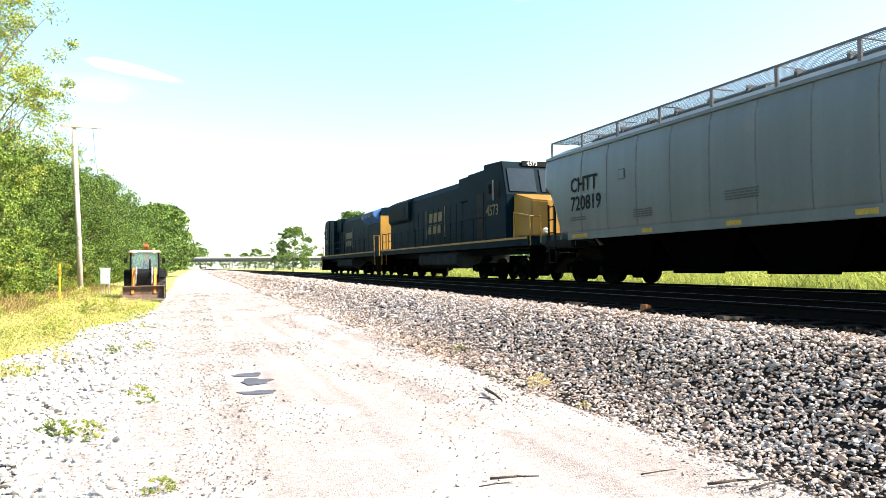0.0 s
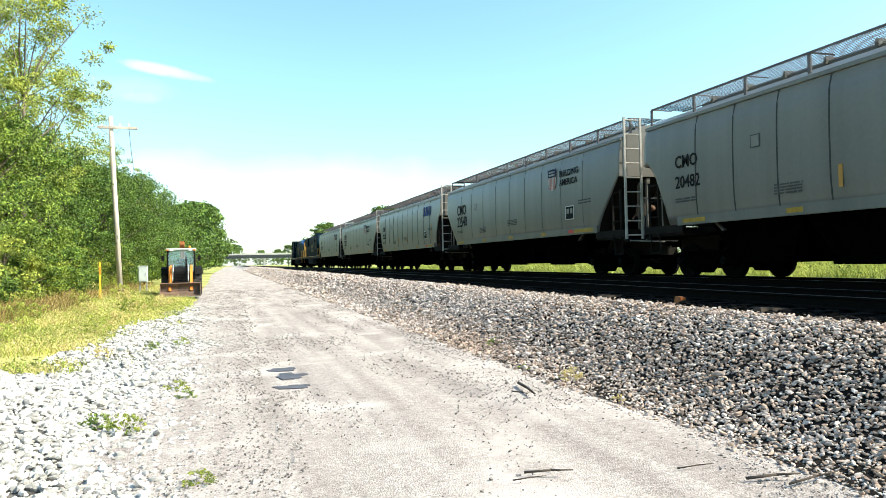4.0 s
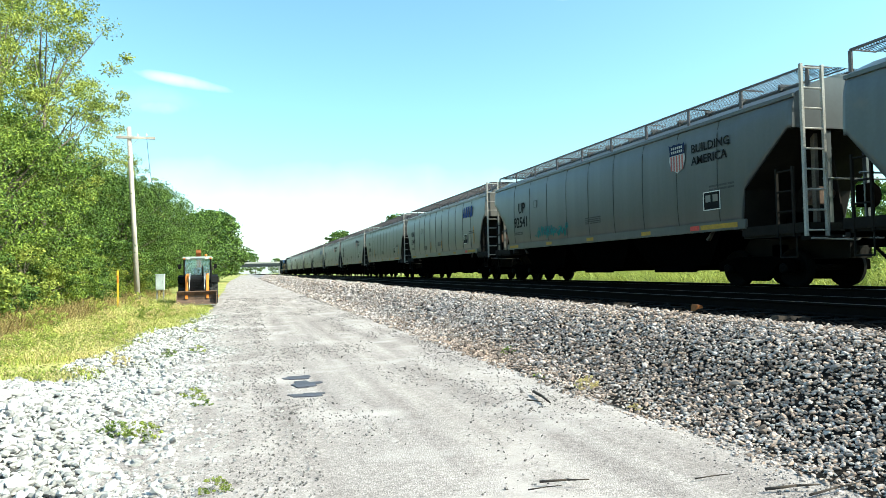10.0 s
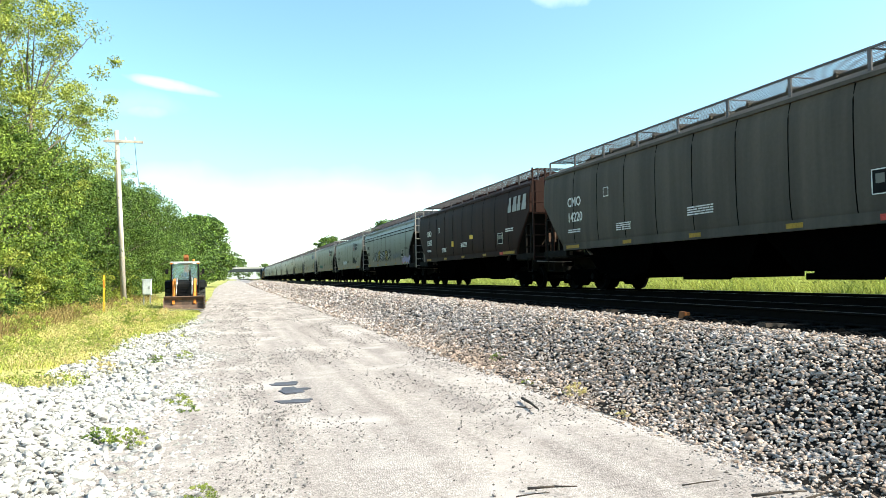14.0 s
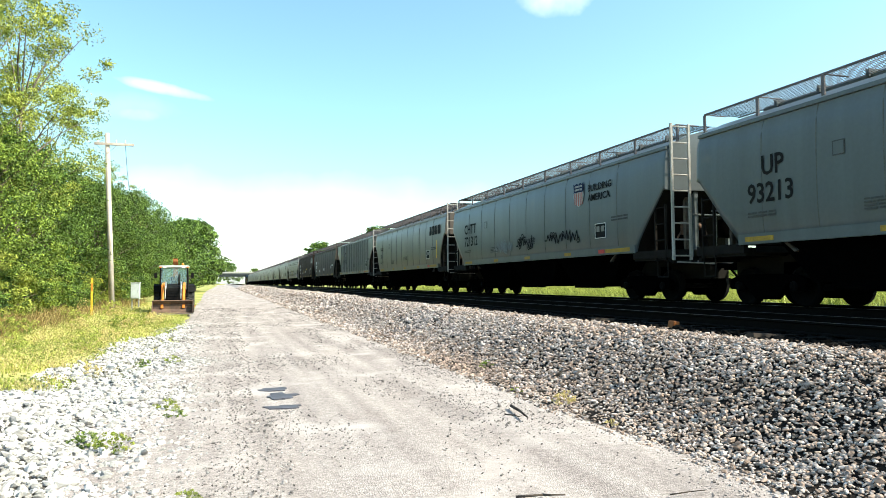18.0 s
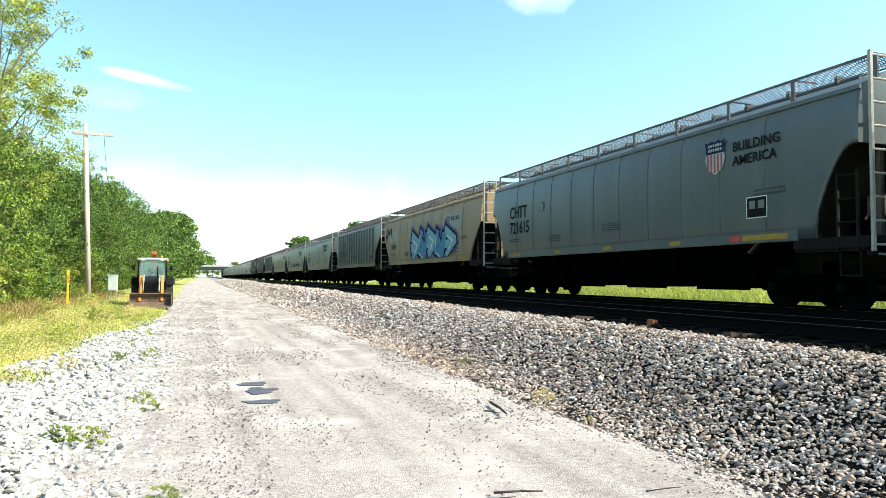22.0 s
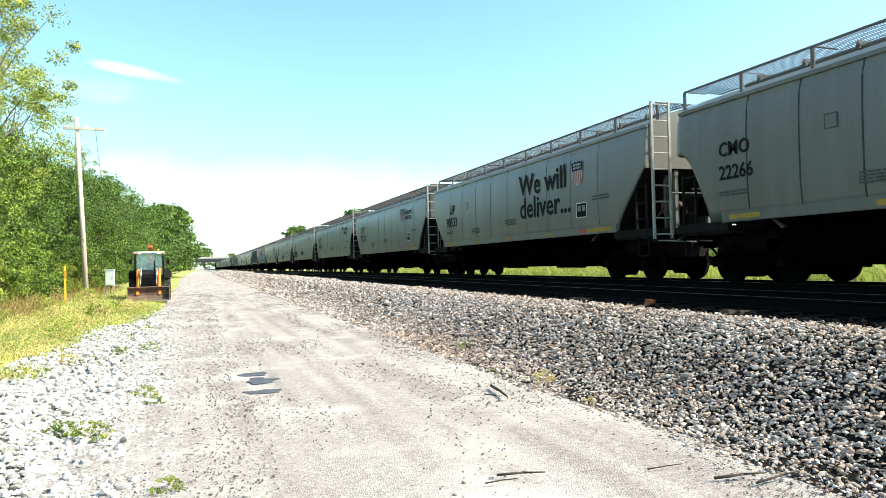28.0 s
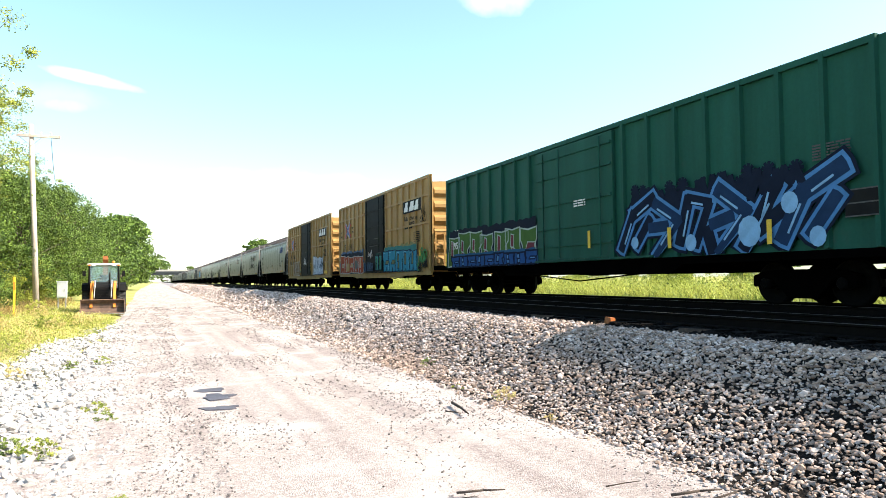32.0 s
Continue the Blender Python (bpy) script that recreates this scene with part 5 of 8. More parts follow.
def block_letters(parent, y, z, w, h, n, fill, line_m, seed, x, line=0.05, back=None, halo=None, holes=None, shine=None):
    """Tight rows of blocky letter-like forms with outlines, counters and a sprayed backdrop, no readable word."""
    rng = random.Random(seed)
    cw = w / n

    def mass(bm, grow, up, depth):
        m = n * 5
        tops = [h + up * rng.uniform(0.35, 1.0) for _ in range(m + 1)]
        for i in range(m):
            a, b = -grow + (w + 2 * grow) * i / m, -grow + (w + 2 * grow) * (i + 1) / m
            edge = 0.55 if i in (0, m - 1) else 1.0
            prism(bm, [(-a, 0), (-b, 0), (-b, tops[i + 1] * edge), (-a, tops[i] * edge)], "x", -depth, 0)
    g = None
    for m, grow, up, depth in ((halo, 0.14 * h, 0.26 * h, 0.002), (back, 0.07 * h, 0.14 * h, 0.004)):
        if m is None:
            continue
        bm = bmesh.new()
        mass(bm, grow, up, depth)
        o = part("graffiti" if g is None else "backdrop_paint", bm, m, g or parent, "" if g else "sprayed block-letter graffiti", None if g else (x, y, z))
        o["kind"] = "stuff"
        g = g or o
    body, lines, gaps, lights = bmesh.new(), bmesh.new(), bmesh.new(), bmesh.new()
    for k in range(n):
        a, b = (k - rng.uniform(0.02, 0.08)) * cw, (k + 1 - rng.uniform(0.0, 0.06)) * cw
        lo, hi, t = rng.uniform(0, 0.04) * h, h * rng.uniform(0.86, 1.0), rng.uniform(-0.12, 0.12) * cw
        q = [(a, lo), (a + 0.42 * cw, lo + 0.02 * h), (a + 0.5 * cw, lo + rng.uniform(0.1, 0.22) * h), (a + 0.58 * cw, lo), (b, lo + 0.03 * h),
             (b - rng.uniform(0.0, 0.2) * cw, 0.5 * h), (b + t, 0.62 * h), (b + t, hi), (a + 0.5 * cw + t, hi - rng.uniform(0, 0.06) * h), (a + t, hi + 0.01 * h), (a + t, 0.6 * h), (a + rng.uniform(0.0, 0.12) * cw, 0.45 * h)]
        q = [(-u, max(0.0, v)) for u, v in q]
        prism(body, q, "x", -0.007 - 0.0006 * (k % 3), 0)
        strip(lines, q + [q[0]], line, 0.010)
        kind = rng.randrange(3)
        slots = [(0.42, 0.56, 0.14, 0.24)] if kind == 0 else [(0.4, 0.62, 0.12, 0.16), (0.44, 0.3, 0.13, 0.14)] if kind == 1 else [(0.62, 0.45, 0.3, 0.09)]
        for u, v, du, dv in slots:
            p = [(a + (u - du) * cw, (v - dv) * h), (a + (u + du * 0.7) * cw, (v - dv * 1.1) * h), (a + (u + du) * cw, (v + dv * 0.8) * h), (a + (u - du * 0.6) * cw, (v + dv) * h)]
            p = [(-e, f) for e, f in p]
            prism(gaps, p, "x", -0.0115, 0)
            strip(lines, p + [p[0]], line * 0.7, 0.013)
        strip(lights, [(-a - 0.1 * cw - t, 0.68 * h), (-a - 0.1 * cw - t, hi - 0.08 * h), (-a - 0.4 * cw - t, hi - 0.08 * h)], line * 0.6, 0.014)
        strip(lights, [(-b + 0.12 * cw, 0.12 * h), (-b + 0.1 * cw, 0.4 * h)], line * 0.6, 0.014)
    o = part("graffiti" if g is None else "fill_paint", body, fill, g or parent, "" if g else "sprayed block-letter graffiti", None if g else (x, y, z))
    o["kind"] = "stuff"
    g = g or o
    for nm, bm, m in (("outline_paint", lines, line_m), ("counter_paint", gaps, holes or line_m), ("highlight_paint", lights, shine)):
        if m is None:
            bm.free()
        else:
            tagged(part(nm, bm, m, g), kind="stuff")
    return g


def tag(parent, y, z, w, h, material, seed, x=SX, line=0.035):
    """A scrawled line of loops and strokes."""
    rng = random.Random(seed)
    bm = bmesh.new()
    p = Vector((0, h * 0.3))
    n = max(6, int(w / h * 5))
    for k in range(n):
        q = Vector((-w * (k + 1) / n + rng.uniform(-0.1, 0.1) * h, h * (rng.uniform(0.55, 1) if k % 2 else rng.uniform(0, 0.4))))
        d = (q - p).normalized()
        m = Vector((-d.y, d.x)) * line * rng.uniform(0.4, 0.7)
        prism(bm, [tuple(p + m - d * line * 0.4), tuple(q + m + d * line * 0.4), tuple(q - m + d * line * 0.4), tuple(p - m - d * line * 0.4)], "x", -0.003 - 0.0002 * k, 0.002)
        if rng.random() < 0.4:
            r = h * rng.uniform(0.12, 0.25)
            for i in range(9):
                a0, a1 = i * 0.698, (i + 1) * 0.698
                c0, c1 = q + Vector((math.cos(a0), math.sin(a0))) * r, q + Vector((math.cos(a1), math.sin(a1))) * r
                dd = (c1 - c0).normalized()
                mm = Vector((-dd.y, dd.x)) * line * 0.45
                prism(bm, [tuple(c0 + mm), tuple(c1 + mm), tuple(c1 - mm), tuple(c0 - mm)], "x", -0.002 - 0.00015 * i, 0.002)
        p = q
    return part("graffiti_tag", bm, material, parent, "scrawled spray-paint tag", (x, y, z))


# ---- locomotives ----


def loco_cab(bm):
    side = [(6.9, 1.56), (9.1, 1.56), (9.1, 3.3), (8.75, 4.48), (8.65, 4.68), (6.9, 4.76)]
    prism(bm, side, "x", -1.5, 1.5)


def loco_nose(bm):
    a = [(-1.2, 8.58), (-1.15, 10.05), (-0.6, 10.35), (0.6, 10.35), (1.15, 10.05), (1.2, 8.58)]
    lo = [bm.verts.new((x, y, 1.56)) for x, y in a]
    hi = [bm.verts.new((x * 0.96, y, 3.32 - 0.24 * (y - 8.6))) for x, y in a]
    for i in range(6):
        bm.faces.new((lo[i], lo[(i + 1) % 6], hi[(i + 1) % 6], hi[i]))
    bm.faces.new(lo[::-1])
    bm.faces.new(hi)


def handrail(bm, sx, y0, y1, n):
    for k in range(n + 1):
        y = y0 + (y1 - y0) * k / n
        tube(bm, (sx * 1.5, y, 1.5), (sx * 1.5, y, 2.55), 0.02, 5)
    tube(bm, (sx * 1.5, y0, 2.55), (sx * 1.5, y1, 2.55), 0.022, 5)
    tube(bm, (sx * 1.5, y0, 2.05), (sx * 1.5, y1, 2.05), 0.016, 5)


M["dullgold"] = mat("loco_faded_gold", (0.14, 0.10, 0.03), (0.08, 0.065, 0.025), 0.6, scale=3, bump=0.0)
M["tankdust"] = mat("dusty_fuel_tank", (0.035, 0.035, 0.036), (0.02, 0.02, 0.02), 0.9, scale=1.5, bump=0.1, spec=0.05)


def locomotive(y, turned, label, wings):
    lo = thing("locomotive", label, "locomotive", "locomotives of the train", pose(TRACK_FAR, y, CAR_Z, 0, 0, 180 if turned else 0))
    N, G, U = M["navy"], M["gold"], M["under"]
    part("frame", shape("loco_frame", lambda bm: (box(bm, -1.5, 1.5, -10.5, 10.5, 1.2, 1.56), box(bm, -0.6, 0.6, -10.6, 10.6, 0.95, 1.22)), 0.02), N, lo)
    for sx in (-1, 1):
        part("side_stripe", shape("loco_stripe/%d" % sx, lambda bm: box(bm, sx * 1.504 - 0.006, sx * 1.504 + 0.006, -10.4, 10.4, 1.46, 1.54)), G, lo, "gold stripe along the frame")
        part("hand_rail", shape("loco_rail/%d" % sx, lambda bm: handrail(bm, sx, -10.2, 6.6, 12)), N, lo)
        part("front_rail", shape("loco_frail/%d" % sx, lambda bm: (tube(bm, (sx * 1.5, 9.3, 1.5), (sx * 1.5, 9.3, 2.5), 0.03), tube(bm, (sx * 1.5, 9.3, 2.5), (sx * 1.45, 10.5, 2.3), 0.03), tube(bm, (sx * 1.45, 10.5, 2.3), (sx * 1.4, 10.5, 0.6), 0.03), tube(bm, (sx * 1.45, 10.5, 2.3), (sx * 1.0, 10.5, 2.3), 0.03), tube(bm, (sx * 1.0, 10.5, 2.3), (sx * 1.0, 10.5, 1.3), 0.03))), G, lo, "bent yellow grab rail")
        part("rear_rail", shape("loco_rrail/%d" % sx, lambda bm: (tube(bm, (sx * 1.2, -10.5, 2.6), (sx * 1.2, -10.5, 0.6), 0.035), tube(bm, (sx * 1.2, -10.5, 2.6), (sx * 1.5, -10.2, 2.6), 0.035), tube(bm, (sx * 1.5, -10.2, 2.6), (sx * 1.5, -10.5, 0.6), 0.035))), G, lo, "bent yellow grab rail")
        for ey in (-10.15, 9.75):
            part("steps", shape("loco_steps/%d" % sx, lambda bm: [box(bm, min(sx * 1.05, sx * 1.5), max(sx * 1.05, sx * 1.5), -0.32, 0.32, z, z + 0.04) for z in (0.45, 0.75, 1.02, 1.25)]), U, lo, "", (0, ey, 0))
    part("fuel_tank", shape("fuel_tank", lambda bm: prism(bm, [(-1.2, 1.18), (-1.42, 1.0), (-1.42, 0.55), (-1.1, 0.34), (1.1, 0.34), (1.42, 0.55), (1.42, 1.0), (1.2, 1.18)], "y", -2.9, 2.9), 0.03), M["tankdust"], lo, "dusty dark fuel tank")
    part("long_hood", shape("long_hood", lambda bm: prism(bm, [(-0.98, 1.56), (-0.98, 4.25), (-0.75, 4.58), (0.75, 4.58), (0.98, 4.25), (0.98, 1.56)], "y", -10.1, 6.9), 0.02), N, lo)
    for k in range(14):
        for sx in (-1, 1):
            part("hood_door", shape("hood_door/%d" % sx, lambda bm: (box(bm, sx * 0.985 - 0.012, sx * 0.985 + 0.012, -0.4, 0.4, 1.7, 3.5), box(bm, sx * 1.0 - 0.012, sx * 1.0 + 0.012, 0.28, 0.34, 2.5, 2.7))), N, lo, "", (0, -6.3 + k * 0.86, 0))
    if wings:
        part("radiator_wing", shape("radiator_wing", lambda bm: prism(bm, [(-1.42, 3.98), (-1.42, 4.3), (-0.9, 4.5), (0.9, 4.5), (1.42, 4.3), (1.42, 3.98), (0.98, 3.55), (-0.98, 3.55)], "y", -9.9, -6.2), 0.03), M["blue"], lo, "bright blue radiator wings")
        part("hood_end", shape("hood_end", lambda bm: box(bm, -0.99, 0.99, -10.14, -10.08, 1.58, 4.0)), G, lo, "gold rear end of the hood")
    else:
        part("radiator_cowl", shape("radiator_cowl", lambda bm: prism(bm, [(-1.0, 3.1), (-1.16, 3.3), (-1.16, 4.35), (-0.9, 4.5), (0.9, 4.5), (1.16, 4.35), (1.16, 3.3), (1.0, 3.1)], "y", -10.0, -5.6), 0.03), N, lo)
    for sx in (-1, 1):
        part("radiator_grille", shape("rad_grille/%d/%d" % (wings, sx), lambda bm: [box(bm, sx * (1.43 if wings else 1.17) - 0.012, sx * (1.43 if wings else 1.17) + 0.012, -9.6, -6.4, z, z + 0.035) for z in [(3.98 if wings else 3.4) + 0.07 * i for i in range(5 if wings else 11)]]), M["black"], lo)
    part("equipment_cabinet", shape("loco_cabinet", lambda bm: (box(bm, -1.42, 1.42, 4.4, 6.38, 1.58, 4.58), box(bm, -1.15, 1.15, 2.6, 4.35, 3.5, 4.62)), 0.03), N, lo)
    part("exhaust_stack", shape("stack", lambda bm: box(bm, -0.35, 0.35, -1.2, -0.5, 4.25, 4.55)), M["black"], lo)
    for yy in (-8.9, -7.3, 2.6):
        part("roof_fan", shape("roof_fan", lambda bm: lathe(bm, [(0.62, 0), (0.62, 0.12), (0.5, 0.16), (0.1, 0.16)], "z", 20)), M["black"], lo, "", (0, yy, 4.5))
    cab = part("cab", shape("loco_cab", loco_cab, 0.03), N, lo, "", (0, -0.5, 0))
    for sx in (-1, 1):
        part("windshield", shape("windshield/%d" % sx, lambda bm: prism(bm, [(9.065, 3.42), (9.085, 3.42), (8.80, 4.38), (8.78, 4.38)], "x", min(sx * 0.12, sx * 1.32), max(sx * 0.12, sx * 1.32))), M["cab_glass"], cab, "sloped windshield pane", (0, 0.02, 0))
        part("side_window", shape("side_window/%d" % sx, lambda bm: (box(bm, sx * 1.505 - 0.008, sx * 1.505 + 0.008, 7.15, 7.85, 3.2, 3.95))), M["black"], cab)
        part("side_window", shape("side_window_b/%d" % sx, lambda bm: box(bm, sx * 1.505 - 0.008, sx * 1.505 + 0.008, 7.95, 8.5, 3.2, 3.9)), M["black"], cab)
        part("window_frame", shape("cab_wframe/%d" % sx, lambda bm: [box(bm, sx * 1.51 - 0.012, sx * 1.51 + 0.012, y - 0.025, y + 0.025, 3.15, 4.0) for y in (7.9,)]), M["rung"], cab, "pale window post")
        part("cab_door", shape("cab_door/%d" % sx, lambda bm: box(bm, sx * 1.43 - 0.008, sx * 1.43 + 0.008, 5.5, 6.2, 1.65, 3.6)), M["black"], lo)
        part("mirror", shape("loco_mirror/%d" % sx, lambda bm: box(bm, sx * 1.68 - 0.06, sx * 1.68 + 0.06, 7.9, 7.96, 3.4, 3.8)), M["black"], cab)
    part("nose", shape("loco_nose", loco_nose, 0.06), G, lo, "gold rounded nose")
    part("nose_door", shape("nose_door", lambda bm: box(bm, -0.35, 0.35, 10.35, 10.38, 1.65, 2.8), 0.02), G, lo)
    nb = part("number_board", shape("number_board", lambda bm: box(bm, -0.6, 0.6, 8.20, 8.30, 4.50, 4.70)), M["black"], lo, "dark number board above the windshield")
    w = part("lettering", text_mesh("t", "4573" if turned else "5214", 0.24), M["white"], nb)
    w.matrix_basis = pose(0.4, 8.31, 4.52, 90, 0, 180)
    for sx in (-0.12, 0.12):
        part("headlight", shape("headlight", lambda bm: lathe(bm, [(0.09, 0), (0.09, 0.05), (0.05, 0.06)], "y", 14)), M["white"], lo, "round headlight", (sx, 10.38, 2.98))
    for sx in (-0.8, 0.8):
        part("ditch_light", shape("ditch_light", lambda bm: lathe(bm, [(0.11, 0), (0.11, 0.06), (0.06, 0.08)], "y", 14)), M["white"], lo, "", (sx, 10.5, 1.75))
    for ey in (-1, 1):
        part("pilot", shape("pilot/%d" % ey, lambda bm: prism(bm, [(-1.45, 0.16), (-1.45, 1.2), (1.45, 1.2), (1.45, 0.16)], "y", min(ey * 10.5, ey * 10.58), max(ey * 10.5, ey * 10.58))), U, lo, "black pilot plate")
        part("coupler", shape("coupler", coupler_mesh, 0.01), U, lo, "", pose(0, ey * 10.5, 0, 0, 0, 0 if ey > 0 else 180))
        truck(lo, ey * 6.6, (-2.0, 0.0, 2.0), 2.05)
        part("brake_cylinder", shape("loco_cyl", lambda bm: tube(bm, (0, -1.0, 0.75), (0, -0.4, 0.75), 0.12, 10)), U, lo, "", (-1.15, ey * 6.6, 0))
        part("brake_cylinder", CACHE["loco_cyl"], U, lo, "", (1.15, ey * 6.6, 0))
    sx = 1 if turned else -1

    def on_side(name, ob_y, z, me, scale=1.0, xoff=0.0):
        ob = part(name, me, M["dullgold"], lo, "dull gold lettering on the side")
        ob.matrix_basis = pose(sx * (1.52 + xoff), ob_y, z, 90, 0, 90 if turned else -90) @ Matrix.Diagonal((scale, 1, 1, 1))
        return ob
    on_side("lettering", 6.7 if turned else 8.0, 2.55, text_mesh("t", "4573" if turned else "5214", 0.62), 1.0)

    def block(bm):
        for a, b in ((0.0, 0.55), (0.75, 1.3), (1.5, 2.05)):
            for lo, hi in ((0.0, 0.48), (0.6, 1.1)):
                prism(bm, [(a + lo * 0.2, lo), (b + lo * 0.2, lo), (b + hi * 0.2, hi), (a + hi * 0.2, hi)], "z", -0.004, 0.004)
        for a in (-0.4, 2.6):
            prism(bm, [(a, -0.25), (a + 0.1, -0.25), (a + 0.1, 1.35), (a, 1.35)], "z", -0.004, 0.004)
    on_side("wordmark", -2.4 if turned else 1.2, 2.2, shape("loco_wordmark", block), 1.0, -0.505)
    TRAIN.insert(0, lo)


TRAIN = []

# ---- boxcars ----


def boxcar_body(bm, half, h, z0):
    box(bm, -1.55, 1.55, -half, half, z0, h)


def boxcar_roof(bm, half, h):
    prism(bm, [(-1.5, h - 0.02), (-1.5, h + 0.03), (-0.8, h + 0.07), (0, h + 0.09), (0.8, h + 0.07), (1.5, h + 0.03), (1.5, h - 0.02)], "y", -half - 0.04, half + 0.04)
    y = -half + 0.5
    while y < half:
        box(bm, -1.4, 1.4, y - 0.04, y + 0.04, h + 0.05, h + 0.11)
        y += 1.25


def boxcar(front, kind, label):
    hi = kind != "green"
    paint = M["ochre" if hi else "green"]
    H = 5.26 if hi else 4.66
    z0 = 0.80 if hi else 0.92
    half = 8.3 if hi else 9.5
    top = H - 0.36 if hi else H - 0.02
    car = thing("boxcar", label, "boxcar", "boxcars of the train", (TRACK_FAR, front - half, CAR_Z))
    body = part("body", shape("boxbody/%s" % kind, lambda bm: boxcar_body(bm, half - 0.03, top, z0)), paint, car)
    part("roof", shape("boxroof/%s" % kind, lambda bm: boxcar_roof(bm, half - 0.05, top)), paint, car)
    part("side_sill", shape("boxsill/%s" % kind, lambda bm: [prism(bm, [(-half, z0 + 0.02), (half, z0 + 0.02), (half, z0 - 0.14), (4.6, z0 - 0.16), (4.2, 0.55), (-4.2, 0.55), (-4.6, z0 - 0.16), (-half, z0 - 0.14)], "x", sx * 1.53 - 0.05, sx * 1.53 + 0.05) for sx in (-1, 1)]), paint if hi else M["under"], car)
    door = (-1.5, 2.0) if hi else (-2.1, 1.9)
    n = 19 if hi else 20
    rib = shape("boxrib/%s" % kind, lambda bm: prism(bm, [(-1.55, -0.07), (-1.645, -0.05), (-1.645, 0.05), (-1.55, 0.07)], "z", z0 + 0.04, H - 0.05))
    for k in range(n):
        y = -half + 0.06 + (2 * half - 0.12) * k / (n - 1)
        if door[0] - 0.15 < y < door[1] + 0.15:
            continue
        part("side_post", rib, paint, body, "", (0, y, 0))
    if hi:
        for a, b in ((-half, door[0] - 0.2), (door[1] + 0.2, half)):
            for z in (1.80, 3.08, 4.36):
                part("side_rail", shape("boxrail/%.2f/%.2f/%.2f" % (a, b, z), lambda bm: box(bm, -1.636, -1.55, a, b, z - 0.045, z + 0.045)), paint, body)
    if hi:
        for sx in (-1, 1):
            part("side_wall", shape("boxside/%d" % sx, lambda bm: box(bm, sx * 1.545 - 0.015, sx * 1.545 + 0.015, -half - 0.12, half, z0 + 0.01, H)), paint, body)
    part("top_chord", shape("chord/%s" % kind, lambda bm: box(bm, -1.63, -1.55, -half, half, H - 0.12, H + 0.01)), paint, body)
    dm = M["black"] if hi else M["green"]
    d = part("door", shape("boxdoor/%s" % kind, lambda bm: box(bm, -1.66, -1.56, door[0], door[1], z0 + 0.1, H - 0.16), 0.01), dm, car, "black sliding door" if hi else "ribbed green plug door")

    rib_m = shape("doorrib/%s" % kind, lambda bm: box(bm, -1.70, -1.66, door[0] + 0.05, door[1] - 0.05, -0.035, 0.035))
    for z in ([1.5, 2.5, 3.5, 4.4] if hi else [1.45, 2.0, 2.75, 3.6, 4.2]):
        part("door_rib", rib_m, dm, d, "", (0, 0, z))
    rod = shape("lockrod/%s" % kind, lambda bm: tube(bm, (-1.73, 0, z0 + 0.15), (-1.73, 0, H - 0.25), 0.022))
    for y in ([door[0] + 0.55, door[1] - 0.55] if hi else [door[0] + 0.5, 0.5, 1.4, door[1] - 0.5]):
        part("lock_rod", rod, dm, d, "", (0, y, 0))
    part("door_track", shape("doortrack/%s" % kind, lambda bm: box(bm, -1.72, -1.6, door[0] - 1.6, door[1] + 0.1, z0 + 0.04, z0 + 0.09)), dm, d)

    n2 = 6 if hi else 9
    hh = (top - z0 - 0.3) / n2

    def end_panel(bm, sy):
        box(bm, -1.5, 1.5, min(sy * (half - 0.04), sy * half), max(sy * (half - 0.04), sy * half), z0 + 0.02, top - 0.01)
        for x in (-1.56, 1.50):
            box(bm, x, x + 0.06, min(sy * half, sy * (half + 0.16)), max(sy * half, sy * (half + 0.16)), z0, top)

    def ridge(bm, sy):
        prism(bm, [(sy * half, 0), (sy * (half + 0.13), hh * 0.25), (sy * (half + 0.13), hh * 0.5), (sy * half, hh * 0.72)], "x", -1.42, 1.42)
    for sy in (-1, 1):
        part("end_wall", shape("boxend/%s/%d" % (kind, sy), lambda bm: end_panel(bm, sy)), paint, car, "corrugated steel end")
        for k in range(n2):
            part("corrugation", shape("ridge/%s/%d" % (kind, sy), lambda bm: ridge(bm, sy)), paint, car, "", (0, 0, z0 + 0.25 + hh * k))
        ladder(car, -1.42, -0.98, sy * (half + 0.2), 1.0, 2.6 if hi else 3.4, 4 if hi else 6, paint, "y", "steel end ladder")
        part("end_sill", shape("boxendsill/%d" % sy, lambda bm: (box(bm, -1.5, 1.5, min(sy * half, sy * (half + 0.3)), max(sy * half, sy * (half + 0.3)), 0.86, 1.06), box(bm, -0.25, 0.25, min(sy * 4, sy * half), max(sy * 4, sy * half), 0.68, 0.98))), M["under"], car)
        part("coupler", shape("coupler", coupler_mesh, 0.01), M["under"], car, "", pose(0, sy * (half - 0.02), 0, 0, 0, 0 if sy > 0 else 180))
        truck(car, sy * (half - 2.05))
    part("hand_brake_box", shape("brakebox", lambda bm: box(bm, 0.35, 0.95, -half - 0.32, -half - 0.13, 1.75, 2.25), 0.02), M["white"] if hi else paint, car, "white hand brake housing")
    part("brake_step", shape("brakestep/%s" % kind, lambda bm: (box(bm, -0.7, 0.9, -half - 0.34, -half - 0.13, 1.36, 1.40), box(bm, -0.6, -0.55, -half - 0.30, -half - 0.13, 1.1, 1.36), box(bm, 0.75, 0.8, -half - 0.30, -half - 0.13, 1.1, 1.36))), M["rung"], car, "pale brake step")
    part("air_hose", shape("airhose", lambda bm: (tube(bm, (-0.4, 0, 0.75), (-0.45, -0.25, 0.45), 0.035), tube(bm, (-0.45, -0.25, 0.45), (-0.3, -0.45, 0.42), 0.035))), M["under"], car, "", (0, -half - 0.25, 0))
